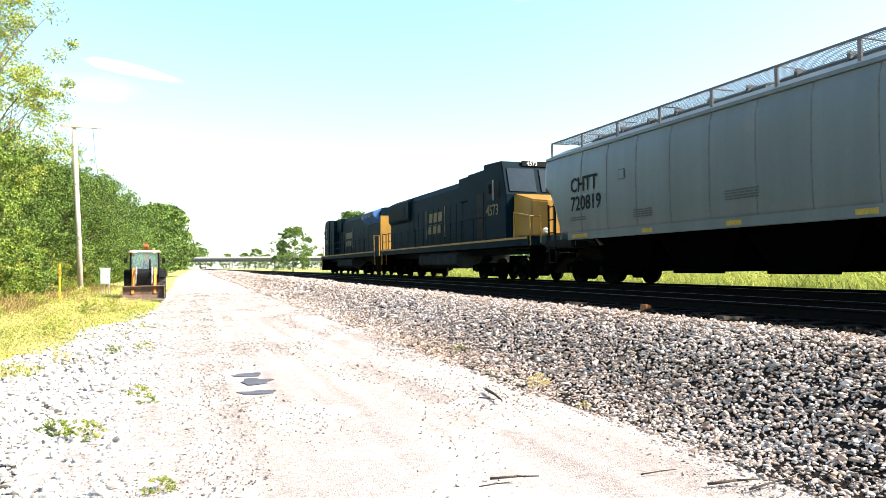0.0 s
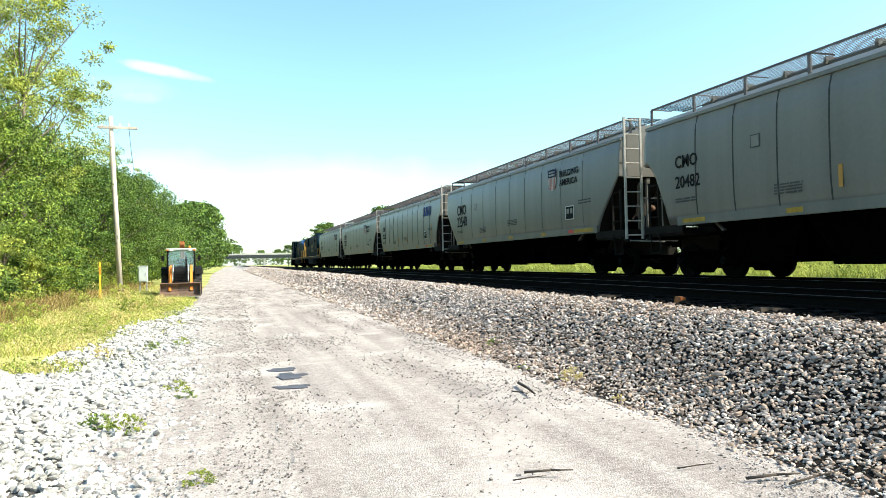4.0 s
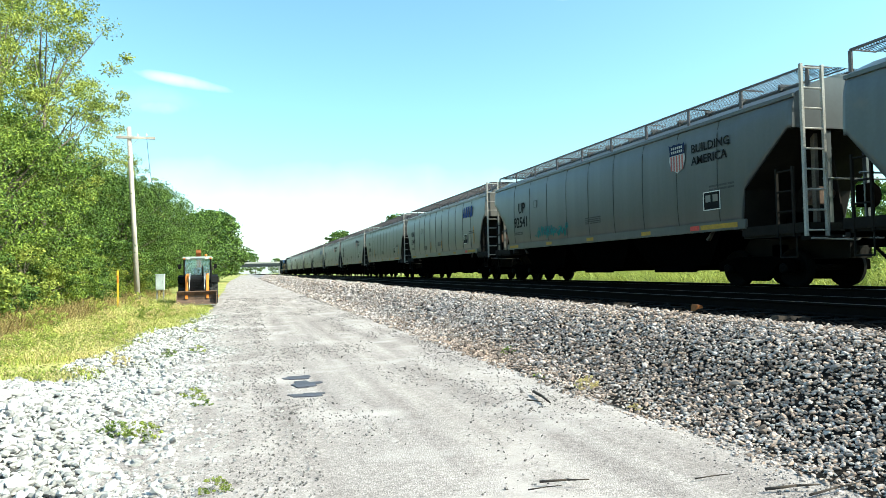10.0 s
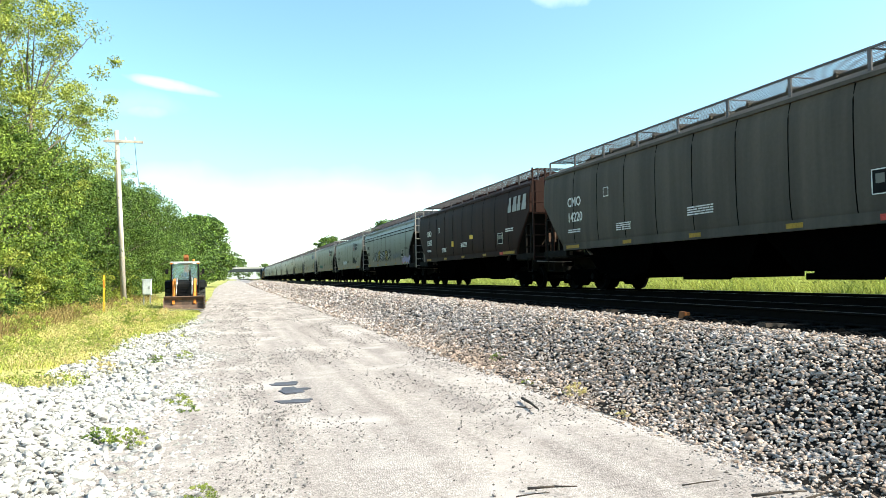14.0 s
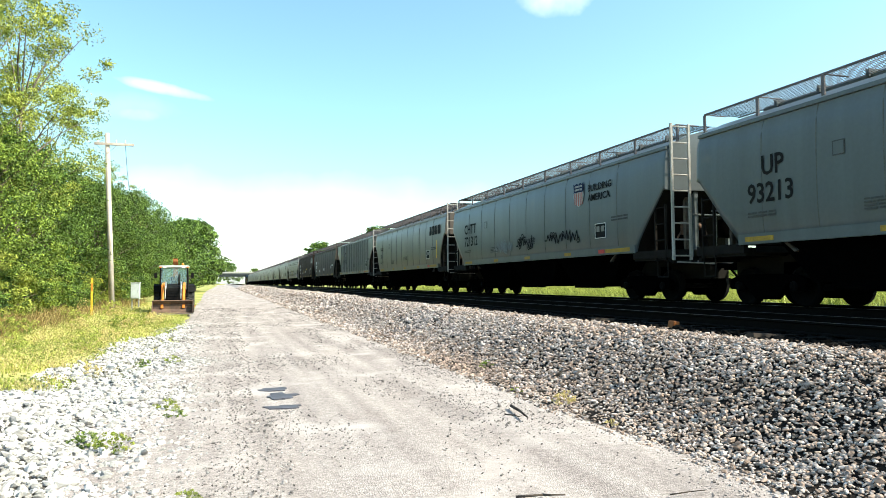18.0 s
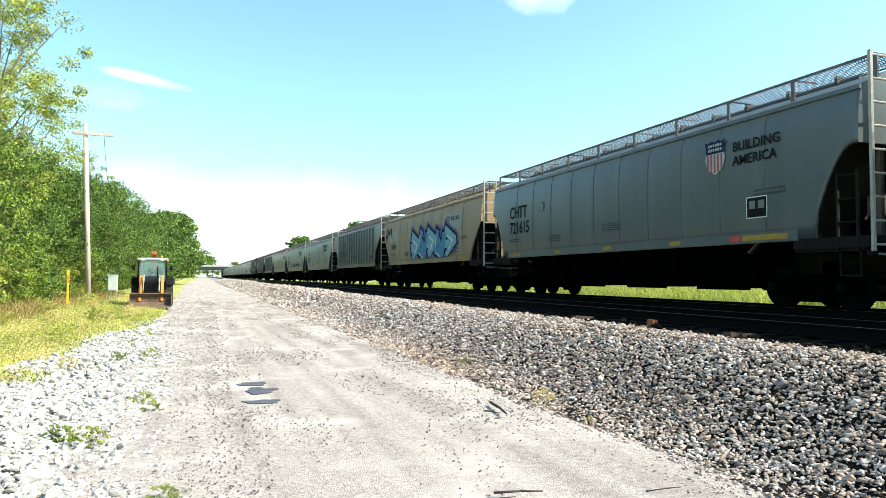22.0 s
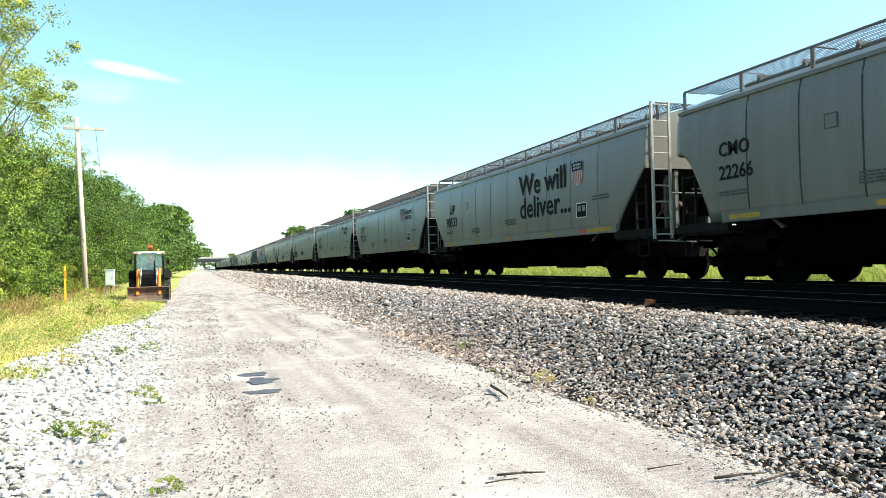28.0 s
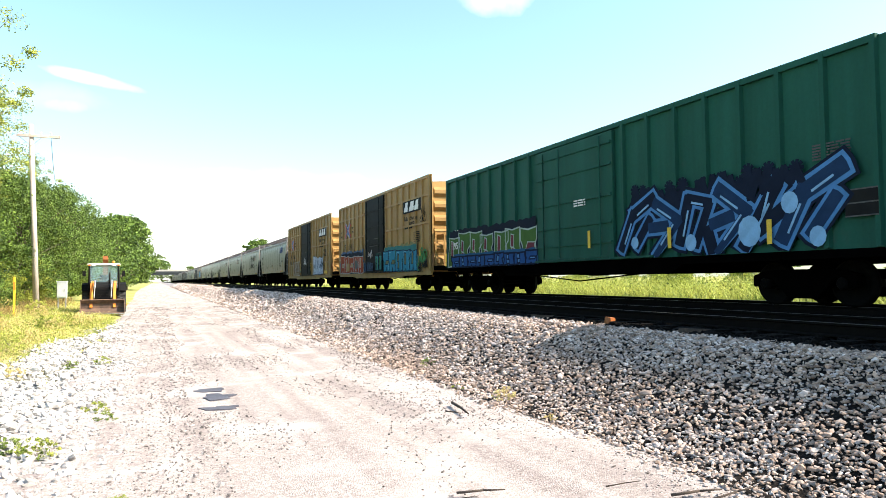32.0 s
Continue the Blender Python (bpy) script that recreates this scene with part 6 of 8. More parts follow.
    part("grab_iron", shape("grabiron/%s" % kind, lambda bm: (tube(bm, (-1.45, -half - 0.2, 2.75), (1.2, -half - 0.2, 2.75), 0.018), tube(bm, (-1.45, -half - 0.2, 2.75), (-1.45, -half, 2.75), 0.018), tube(bm, (1.2, -half - 0.2, 2.75), (1.2, -half, 2.75), 0.018))), paint, car)
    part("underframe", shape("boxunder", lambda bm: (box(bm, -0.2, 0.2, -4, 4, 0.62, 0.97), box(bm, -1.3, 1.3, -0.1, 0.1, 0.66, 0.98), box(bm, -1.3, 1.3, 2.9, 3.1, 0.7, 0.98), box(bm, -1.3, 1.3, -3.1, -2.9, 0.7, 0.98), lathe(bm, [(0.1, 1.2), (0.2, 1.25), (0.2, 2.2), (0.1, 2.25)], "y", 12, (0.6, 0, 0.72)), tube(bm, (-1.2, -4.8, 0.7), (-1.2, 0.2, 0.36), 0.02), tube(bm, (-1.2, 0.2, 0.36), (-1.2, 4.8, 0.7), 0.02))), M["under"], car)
    return car


# ---- the train, from the locomotives back ----
FRONTS = [21.10, 2.2, -16.82, -34.60, -53.25, -71.43, -90.24, -108.45, -126.24, -144.55, -164.35, -182.51, -201.47, -219.87, -238.96, -257.85,
          -276.76, -296.05, -313.70, -332.30, -350.30, -368.52, -387.50, -406.09, -425.16, -443.76, -462.84, -481.50, -500.75, -519.30, -540.15]
SPEEDS = [(0, 17.62), (4, 17.52), (8, 17.48), (12, 17.22), (16, 16.62), (20, 16.46), (24, 16.64), (28, 17.05), (32, 17.47)]


def travel(t):
    s = 0.0
    for (a, va), (b, vb) in zip(SPEEDS, SPEEDS[1:]):
        if t <= a:
            break
        u = min(t, b) - a
        s += va * u + (vb - va) / (b - a) * u * u / 2
    return s


CONSIST = [
    # style, paint, reporting mark, number, emblem, label
    ("arched", "bluegrey", "CHTT", "720819", "shield_text", "light blue-grey covered hopper car with striped shield emblem"),
    ("slant", "grey", "CMO", "22713", "shield_text", "light grey covered hopper car with black numbers and shield"),
    ("arched", "lightgrey", "CMO", "22224", "blue", "pale grey covered hopper car with arched ends and blue wordmark"),
    ("slant", "grey", "CMO", "22540", "shield_text", "grey covered hopper car with faint shield emblem"),
    ("arched", "lightgrey", "CMO", "20482", "blue", "pale grey covered hopper car with dark seams and blue wordmark"),
    ("slant", "lightgrey", "CMO", "22510", "shield_text", "light grey covered hopper car with clean sides"),
    ("slant", "lightgrey", "CMO", "22685", "shield_text", "light grey covered hopper car with yellow reflectors"),
    ("arched", "grey", "TILX", "521182", "rust", "plain grey covered hopper car with orange rust streaks"),
    ("arched", "lightgrey", "CMO", "22419", "blue", "pale grey covered hopper car with blue wordmark near its rear"),
    ("smooth", "slate", "UP", "92541", "dark_shield", "blue-grey covered hopper car with dark seams"),
    ("slant", "bluegrey", "UP", "93497", "shield_text", "blue-grey covered hopper car with graffiti low on its side"),
    ("smooth", "steelblue", "FURX", "850325", "scrawl", "steel-blue covered hopper car with black and white scrawled graffiti"),
    ("slant", "brown", "CMO", "13603", "white", "dark brown covered hopper car with white wordmark"),
    ("slant", "taupe", "CMO", "14220", "", "dull taupe covered hopper car with dark grime"),
    ("ribbed", "lightgrey", "UP", "90410", "shield", "pale grey ribbed hopper car with vertical side posts"),
    ("arched", "taupe2", "GACX", "5726", "black", "warm grey covered hopper car with black wordmark"),
    ("slant", "bluegrey", "CHTT", "721312", "shield_text", "blue-grey covered hopper car with scrawled black graffiti"),
    ("slant", "bluegrey", "UP", "93213", "shield_text", "blue-grey covered hopper car with tall black numbers"),
    ("ribbed", "slate", "UP", "901913", "shield", "blue-grey ribbed hopper car with vertical side posts"),
    ("slant", "tan", "CMO", "265305", "text", "tan covered hopper car with large pale blue graffiti"),
    ("arched", "bluegrey", "CHTT", "721615", "shield_text", "blue-grey covered hopper car with arched ends and shield emblem"),
    ("slant", "bluegrey", "CMO", "20528", "shield", "blue-grey covered hopper car with outlined black graffiti"),
    ("slant", "bluegrey", "CMO", "20529", "shield", "blue-grey covered hopper car with dark green paint patch"),
    ("arched", "bluegrey", "CHTT", "721036", "shield_text", "light blue-grey covered hopper car with arched ends"),
    ("slant", "bluegrey", "CHTT", "721210", "shield_text", "blue-grey covered hopper car with shield emblem and slogan"),
    ("slant", "lightgrey", "UP", "90533", "deliver", "light grey covered hopper car with large black slogan"),
    ("arched", "grey", "CMO", "22266", "blue", "grey covered hopper car with dark seams and blue wordmark"),
]
M["taupe2"] = mat("hopper_warm_grey_paint", (0.112, 0.096, 0.085), (0.085, 0.071, 0.063), 0.34, scale=0.8, fine=12, bump=0.05, streak=1, grain=0.12, spec=0.5)


M["steelblue"] = mat("hopper_steel_blue_paint", (0.066, 0.076, 0.094), (0.050, 0.058, 0.071), 0.34, scale=0.8, fine=12, bump=0.05, streak=1, grain=0.12, spec=0.5)
M["slate"] = mat("hopper_slate_paint", (0.073, 0.076, 0.081), (0.056, 0.059, 0.062), 0.34, scale=0.8, fine=12, bump=0.05, streak=1, grain=0.12, spec=0.5)


def extra_paint(k, car):
    bk, wh = ink("black", (0.012, 0.012, 0.014)), ink("white", (0.68, 0.70, 0.72))
    if k == 9:
        tag(car, 4.2, 1.62, 2.6, 0.45, ink("teal", (0.04, 0.2, 0.2)), 3)
    elif k == 10:
        tag(car, 3.0, 1.75, 2.6, 0.4, wh, 4)
        tag(car, -3.2, 1.75, 1.6, 0.6, bk, 5, line=0.06)
    elif k == 11:
        part("top_band", shape("top_band", lambda bm: (box(bm, -1.618, -1.575, -8.5, 8.5, 3.50, 3.54), box(bm, -1.622, -1.55, -8.55, 8.55, 3.72, 3.75))), M["under"], car, "dark horizontal band line")
        piece(car, 5.0, 1.66, 6.6, 0.85, 7, [M["steelblue"], ink("palegrey", (0.22, 0.25, 0.27)), ink("dustyellow", (0.3, 0.25, 0.1))], bk, 11, SX, 0.1, 0.26)
        tag(car, -2.5, 1.7, 2.4, 0.5, ink("palegrey", (0.22, 0.25, 0.27)), 7)
        tag(car, -5.2, 1.38, 2.2, 0.42, ink("lilac", (0.45, 0.42, 0.62)), 8, -1.6, 0.07)
    elif k == 12:
        quad(car, "paint_patch", -1.2, 2.25, 0.5, 0.2, M["yellow"], label="small yellow stencil patch")
        quad(car, "paint_patch", 1.8, 2.0, 0.35, 0.3, M["yellow"], label="small yellow stencil patch")
    elif k == 16:
        tag(car, 3.2, 1.7, 1.9, 0.5, ink("palegrey", (0.22, 0.25, 0.27)), 12, line=0.05)
        tag(car, 0.9, 1.75, 1.6, 0.5, bk, 13, line=0.04)
        tag(car, -1.6, 1.8, 2.4, 0.55, bk, 14, line=0.04)
    elif k == 19:
        quad(car, "pale_panel", -3.9, 2.75, 2.3, 0.85, M["lightgrey"], label="pale slogan panel")
        quad(car, "pale_panel", 7.15, 2.72, 2.0, 0.68, M["lightgrey"], SX + 0.001, label="pale panel behind the reporting mark")
        lettering("BUILDING", 0.27, -4.7, 3.28, SX - 0.004, M["black"], car)
        shield(car, -3.95, 2.85, 0.66, SX - 0.006)
        piece(car, 2.2, 1.52, 7.3, 1.55, 5, [ink("paleblue", (0.22, 0.42, 0.5)), ink("skyblue", (0.10, 0.28, 0.42))], ink("darkblue", (0.012, 0.02, 0.05)), 21, SX - 0.008, 0.12, 0.42, ink("violet", (0.16, 0.13, 0.3)))
        tag(car, 8.1, 3.0, 1.5, 0.8, bk, 15, line=0.06)
    elif k == 21:
        piece(car, -2.1, 1.62, 3.0, 1.05, 3, [M["bluegrey"]], bk, 23, SX, 0.1, 0.22)
        tag(car, 1.6, 1.6, 2.4, 0.6, bk, 16, line=0.045)
    elif k == 22:
        def patch(bm):
            rng = random.Random(9)
            top = [(-i * 0.28, 0.75 + rng.uniform(-0.12, 0.1)) for i in range(11)]
            prism(bm, [(0, 0)] + top + [(-2.8, 0.02)], "x", -0.003, 0.003)
        part("paint_patch", shape("green_patch", patch), ink("darkgreen", (0.012, 0.06, 0.045)), car, "dark green painted-over patch", (SX + 0.0, 7.0, 1.62))
        tag(car, 1.2, 1.75, 2.2, 0.5, bk, 18, line=0.05)


def diamond_mark(car, y, z, s, x):
    """Crossed arrows: a blue cross with a red wedge line in each side notch, on white."""
    def bar(bm, a, b, w, d):
        a, b = Vector(a), Vector(b)
        n = Vector((-(b - a).y, (b - a).x)).normalized() * w
        prism(bm, [tuple(a + n), tuple(b + n), tuple(b - n), tuple(a - n)], "x", -d, 0)
    e = None
    for nm, m, w, d in (("emblem", M["white"], 0.11, 0.003), ("emblem_blue", M["blue_ink"], 0.085, 0.006), ("emblem_red", M["red_ink"], 0.075, 0.009)):
        bm = bmesh.new()
        if nm != "emblem_red":
            bar(bm, (0, 0), (-s, s), w * s, d)
            bar(bm, (0, s), (-s, 0), w * s, d + 0.0006)
        else:
            for side in (0, 1):
                tip, out = ((-0.25 * s, 0.5 * s), 0.13 * s) if side == 0 else ((-0.75 * s, 0.5 * s), -1.13 * s)
                bar(bm, tip, (out, 0.88 * s), w * s, d + 0.0004 * side)
                bar(bm, tip, (out, 0.12 * s), w * s, d + 0.0008 + 0.0004 * side)
        if e is None:
            e = part(nm, bm, m, car, "crossed-arrow emblem in blue, red and white", (x, y, z))
        else:
            part(nm, bm, m, e)


def boxcar_marks(k, car):
    bk, wh = ink("black", (0.012, 0.012, 0.014)), ink("white", (0.68, 0.70, 0.72))
    X = -1.625
    if k in (0, 1, 3):
        diamond_mark(car, 6.55, 3.10, 1.05, X)
        for a, yy, zz in (("next", 7.75, 3.52), ("load", 7.75, 3.24), ("any", 5.1, 3.68), ("road", 5.1, 3.42)):
            lettering(a, 0.27, yy, zz, X, M["black"], car)
        lettering("FB", 0.52, 6.9, 2.38, X, M["black"], car)
        lettering("OX", 0.52, 5.8, 2.38, X, M["black"], car)
        if k != 3:
            for a, yy in zip(("5", "02", "64", "5") if k == 0 else ("5", "02", "60", "2"), (7.3, 6.9, 5.9, 4.85)):
                lettering(a, 0.48, yy, 1.84, X, M["black"], car)
        p = quad(car, "wordmark_panel", -4.75, 3.72, 2.5, 0.6, M["black"], X - 0.022, label="black wordmark panel")
        logo_blocks(p, -0.15, 0.08, 0.46, 2.2, M["white"], 3, -0.004, 0.3)
        lettering("Railcar Pooling", 0.3, -4.85, 3.36, X, M["black"], car)
        lettering("Experts", 0.3, -5.4, 3.13, X, M["black"], car)
        bars(car, -4.9, 2.95, 1.1, 0.14, 1, M["black"], X)
        bars(car, -6.2, 2.7, 0.8, 0.05, 6, M["black"], X)
        for yy, zz, w, n in ((1.5, 2.75, 0.4, 3), (0.9, 2.35, 1.5, 1), (0.1, 2.75, 0.8, 1), (-0.7, 1.95, 0.5, 3)):
            bars(car, yy, zz, w, 0.03, n, M["stencil"], -1.715)
        for yy in (2.55, -7.0, -4.0, -1.75):
            quad(car, "yellow_bar", yy, 1.25, 0.12, 0.6, M["yellow"], X - 0.02, label="yellow reflective strip")
        quad(car, "hazard_plate", -6.6, 0.95, 0.7, 0.22, M["yellow"], X - 0.02, label="yellow notice plate")
    if k == 0:
        block_letters(car, 5.3, 0.86, 2.7, 1.25, 4, ink("mauve", (0.25, 0.145, 0.065)), ink("greywhite", (0.46, 0.43, 0.42)), 31, X - 0.023, 0.035, holes=ink("dullbrown", (0.13, 0.085, 0.06)))
        block_letters(car, -2.85, 0.86, 3.3, 1.5, 5, ink("icewhite", (0.50, 0.58, 0.68)), ink("navygrey", (0.06, 0.08, 0.13)), 32, X - 0.023, 0.035, holes=ink("dullblue", (0.22, 0.28, 0.36)))
        tag(car, -5.5, 1.3, 0.9, 0.6, bk, 36, X - 0.04, 0.035)
        tag(car, 0.6, 1.7, 0.9, 0.5, wh, 33, -1.72)
        tag(car, 3.1, 1.1, 0.8, 0.4, ink("teal", (0.04, 0.2, 0.2)), 35, X)
    if k == 1:
        block_letters(car, 7.75, 0.84, 5.4, 1.2, 5, ink("brick", (0.36, 0.065, 0.028)), ink("greywhite", (0.46, 0.43, 0.42)), 41, X - 0.023, 0.05, ink("night", (0.01, 0.014, 0.026)), ink("skydim", (0.07, 0.13, 0.24)), M["ochre"])
        quad(car, "paint_patch", 4.25, 1.15, 0.62, 0.5, ink("dullgrey", (0.14, 0.13, 0.12)), X - 0.045, label="grey patch over the graffiti")
        quad(car, "paint_patch", 6.1, 1.0, 0.6, 0.5, M["ochre"], X - 0.045, label="ochre patch over the graffiti")
        block_letters(car, -1.55, 0.84, 5.2, 1.2, 5, ink("turquoise", (0.02, 0.22, 0.34)), ink("deepblue", (0.012, 0.03, 0.06)), 42, X - 0.023, 0.05, ink("seagreen", (0.03, 0.17, 0.17)), ink("haze_green", (0.20, 0.20, 0.10)), ink("olive", (0.12, 0.15, 0.08)), ink("aquapale", (0.14, 0.46, 0.62)))
        tag(car, -6.8, 0.9, 1.0, 0.9, ink("leafgreen", (0.05, 0.2, 0.07)), 47, X - 0.045, 0.09)
        tag(car, -6.9, 0.9, 1.1, 0.5, bk, 48, X - 0.05, 0.05)
        block_letters(car, 1.9, 0.95, 1.7, 0.5, 4, ink("slate", (0.03, 0.045, 0.07)), ink("skydim2", (0.05, 0.09, 0.15)), 43, -1.72, 0.03)
        block_letters(car, -0.3, 0.95, 1.1, 0.9, 2, ink("teal", (0.03, 0.13, 0.13)), ink("night", (0.01, 0.014, 0.026)), 49, -1.72, 0.04, ink("deepgreen", (0.015, 0.05, 0.045)), None, ink("leafgreen", (0.05, 0.2, 0.07)))
        tag(car, -7.15, 3.1, 0.6, 0.9, bk, 61, X - 0.021, 0.03)
        tag(car, 1.2, 1.75, 0.8, 0.35, ink("greywhite", (0.46, 0.43, 0.42)), 45, -1.73, 0.03)
    if k == 2:
        block_letters(car, 9.2, 0.92, 7.3, 1.4, 7, ink("leafgreen2", (0.06, 0.13, 0.035)), ink("icedim", (0.34, 0.42, 0.40)), 51, X - 0.023, 0.05, ink("night", (0.01, 0.014, 0.026)), None, ink("plum", (0.16, 0.04, 0.05)))
        block_letters(car, 8.8, 0.92, 6.9, 0.5, 9, ink("cobalt", (0.015, 0.07, 0.22)), ink("navy2", (0.008, 0.014, 0.03)), 53, X - 0.045, 0.06, ink("cobalt2", (0.02, 0.09, 0.20)), None, ink("cornflower", (0.06, 0.20, 0.42)))
        lettering("IBT", 0.42, 8.8, 2.18, X - 0.002, M["white"], car)
        lettering("195", 0.40, 8.78, 1.68, X - 0.066, M["white"], car)
        piece(car, -2.45, 0.95, 6.1, 1.7, 6, [ink("navy2", (0.008, 0.014, 0.03)), ink("cobalt3", (0.012, 0.035, 0.085))], ink("cornflower", (0.06, 0.20, 0.42)), 52, X - 0.024, 0.14, 0.34, ink("navy2", (0.008, 0.014, 0.03)), ink("ice2", (0.20, 0.40, 0.62)))
        for yy, zz, r in ((-3.0, 1.35, 0.16), (-5.0, 1.25, 0.2), (-6.7, 1.4, 0.33), (-7.7, 1.9, 0.22), (-8.3, 1.2, 0.2)):
            part("graffiti_dot", shape("dot/%.2f" % r, lambda bm: prism(bm, [(r * math.cos(i * 0.5236) * 0.9, r * math.sin(i * 0.5236)) for i in range(12)], "x", -0.003, 0)), ink("ice2", (0.20, 0.40, 0.62)), car, "pale blue sprayed oval", (X - 0.045, yy, zz))
        tag(car, -2.8, 2.1, 5.2, 0.6, ink("navy2", (0.008, 0.014, 0.03)), 56, X - 0.021, 0.16)
        for yy, zz in ((-1.0, 1.3), (-4.3, 1.15), (-7.2, 1.1), (9.38, 1.0)):
            quad(car, "yellow_bar", yy, zz, 0.12, 0.5, M["yellow"], X - 0.11, label="yellow reflective strip")
        bars(car, -0.3, 2.7, 0.6, 0.04, 3, M["white"], -1.72)
        bars(car, -8.2, 2.9, 0.8, 0.03, 6, M["stencil"], X)
        p = quad(car, "data_panel", -8.85, 1.5, 0.62, 0.5, M["black"], X - 0.02, label="black stencil panel with white frame")
        for dz in (0.0, 0.26, 0.53):
            quad(p, "panel_frame", 0.0, dz * 0.9, 0.62, 0.025, M["stencil"], -0.004)


def build_train():
    locomotive(33.1, True, "dark blue locomotive with gold nose, coupled backwards", False)
    locomotive(55.9, False, "dark blue lead locomotive with bright blue radiator wings", True)
    for k, ((style, paint, mark, number, logo, label), front, rear) in enumerate(zip(CONSIST, FRONTS, FRONTS[1:])):
        car = hopper(style, paint, label, front, rear, logo == "blue" or logo == "dark_shield")
        hopper_marks(car, mark, number, logo.replace("dark_shield", "shield_text"), paint not in ("brown", "taupe"), style)
        extra_paint(k, car)
        TRAIN.append(car)
    for k, (front, kind, label) in enumerate(zip(FRONTS[27:], ("fbox", "fbox", "green", "fbox"),
                                             ("ochre yellow high boxcar with black door and white graffiti", "ochre yellow high boxcar with red and turquoise graffiti",
                                              "dark green ribbed boxcar with large blue graffiti", "ochre yellow high boxcar with black door"))):
        car = boxcar(front, kind, label)
        boxcar_marks(k, car)
        TRAIN.append(car)


build_train()

# ---- trees, bushes and grass ----


def leaf_mesh(name, centres, sizes, seed, flat=0.3):
    """Many small bent leaves, two faces each, round the given places."""
    rng = np.random.default_rng(seed)
    n = len(centres)
    c, s = np.array(centres), np.array(sizes)[:, None]
    d = rng.normal(size=(n, 3))
    d /= np.linalg.norm(d, axis=1)[:, None]
    e = np.cross(d, rng.normal(size=(n, 3)))
    e /= np.linalg.norm(e, axis=1)[:, None]
    nrm = np.cross(d, e)
    a, b = c - d * s, c + d * s
    l, r = c + e * s * 0.55 + nrm * s * flat, c - e * s * 0.55 + nrm * s * flat
    v = np.stack([a, r, b, l], 1).reshape(-1, 3)
    i = np.arange(n)[:, None] * 4
    f = np.concatenate([i + np.array([[0, 1, 2]]), i + np.array([[0, 2, 3]])], 0)
    me = bpy.data.meshes.new(name)
    me.from_pydata(v.tolist(), [], f.tolist())
    return me


def crown_points(rng, height, radius, base, leaves, blobs, droop=0.0):
    """Leaf places in uneven clumps round the ends of limbs."""
    ends = []
    for _ in range(blobs):
        k = rng.random() ** 0.8
        z = base + (height - base) * k
        w = radius * (0.35 + 0.9 * math.sin(math.pi * min(1, 0.18 + 0.80 * k))) * (0.45 + 0.6 * rng.random())
        a = rng.uniform(0, 6.283)
        ends.append((w * math.cos(a), w * math.sin(a), z, radius * rng.uniform(0.10, 0.24)))
    pts = []
    per = leaves // blobs
    for x, y, z, r in ends:
        q = rng.normal(size=(per, 3))
        q = q / np.linalg.norm(q, axis=1)[:, None] * (rng.random((per, 1)) ** 0.45) * r * np.array([1.15, 1.15, 0.8])
        pts.append(q + np.array([x, y, z]))
    return np.concatenate(pts), ends


def trunk_mesh(bm, height, radius, ends, rng, r0):
    p, q = Vector((0, 0, -0.3)), None
    joints = [p]
    for k in range(1, 7):
        p = Vector((rng.normal(0, 0.12) * k * 0.4, rng.normal(0, 0.12) * k * 0.4, height * 0.9 * k / 6))
        joints.append(p)
    for k in range(6):
        tube(bm, joints[k], joints[k + 1], r0 * (1 - k / 6.6), 8, r0 * (1 - (k + 1) / 6.6))
    for x, y, z, r in ends[::4]:
        zz = z * 0.72
        k = min(5, max(1, int(zz / (height * 0.9) * 6)))
        a = joints[k]
        m = (a + Vector((x, y, z))) * 0.5 + Vector((0, 0, 0.25))
        tube(bm, a, m, r0 * 0.28, 5, r0 * 0.17)
        tube(bm, m, Vector((x, y, z)), r0 * 0.17, 5, r0 * 0.05)


TREES = {}


def tree_kind(key, height, radius, base, leaves, blobs, leaf, size, seed, r0=0.16):
    rng = np.random.default_rng(seed)
    pts, ends = crown_points(rng, height, radius, base, leaves, blobs)
    me = leaf_mesh("crown", pts, rng.uniform(0.7, 1.3, len(pts)) * size, seed)
    bm = bmesh.new()
    trunk_mesh(bm, height, radius, ends, rng, r0)
    TREES[key] = (finish(bm, "trunk"), me, leaf)


def plant(key, x, y, z=None, s=1.0, rz=0.0, name="tree", label="", category="tree", group="", leaf=None):
    tr, cr, lf = TREES[key]
    t = thing(name, label, category, group, pose(x, y, ground_height(x, y) - 0.05 if z is None else z, 0, 0, rz) @ Matrix.Diagonal((s, s, s, 1)))
    part("trunk", tr, M["bark"], t)
    part("crown", cr, M[leaf or lf], t)
    return t


tree_kind("tall", 17.5, 3.9, 5.5, 15000, 85, "leaf_yellow", 0.07, 21, 0.17)
tree_kind("broad", 11.0, 4.0, 1.4, 24000, 200, "leaf", 0.088, 22, 0.18)
tree_kind("round", 9.0, 3.6, 0.8, 14000, 170, "leaf_dark", 0.125, 23, 0.16)
tree_kind("distant", 9.0, 3.6, 0.6, 5500, 120, "leaf_dark", 0.20, 26, 0.16)
tree_kind("bush", 3.2, 1.7, 0.2, 5500, 70, "leaf", 0.068, 24, 0.05)
tree_kind("meadow_bush", 3.2, 1.7, 0.2, 2600, 60, "leaf", 0.11, 27, 0.05)
tree_kind("shrub", 1.5, 0.9, 0.1, 1200, 40, "leaf_yellow", 0.06, 25, 0.02)


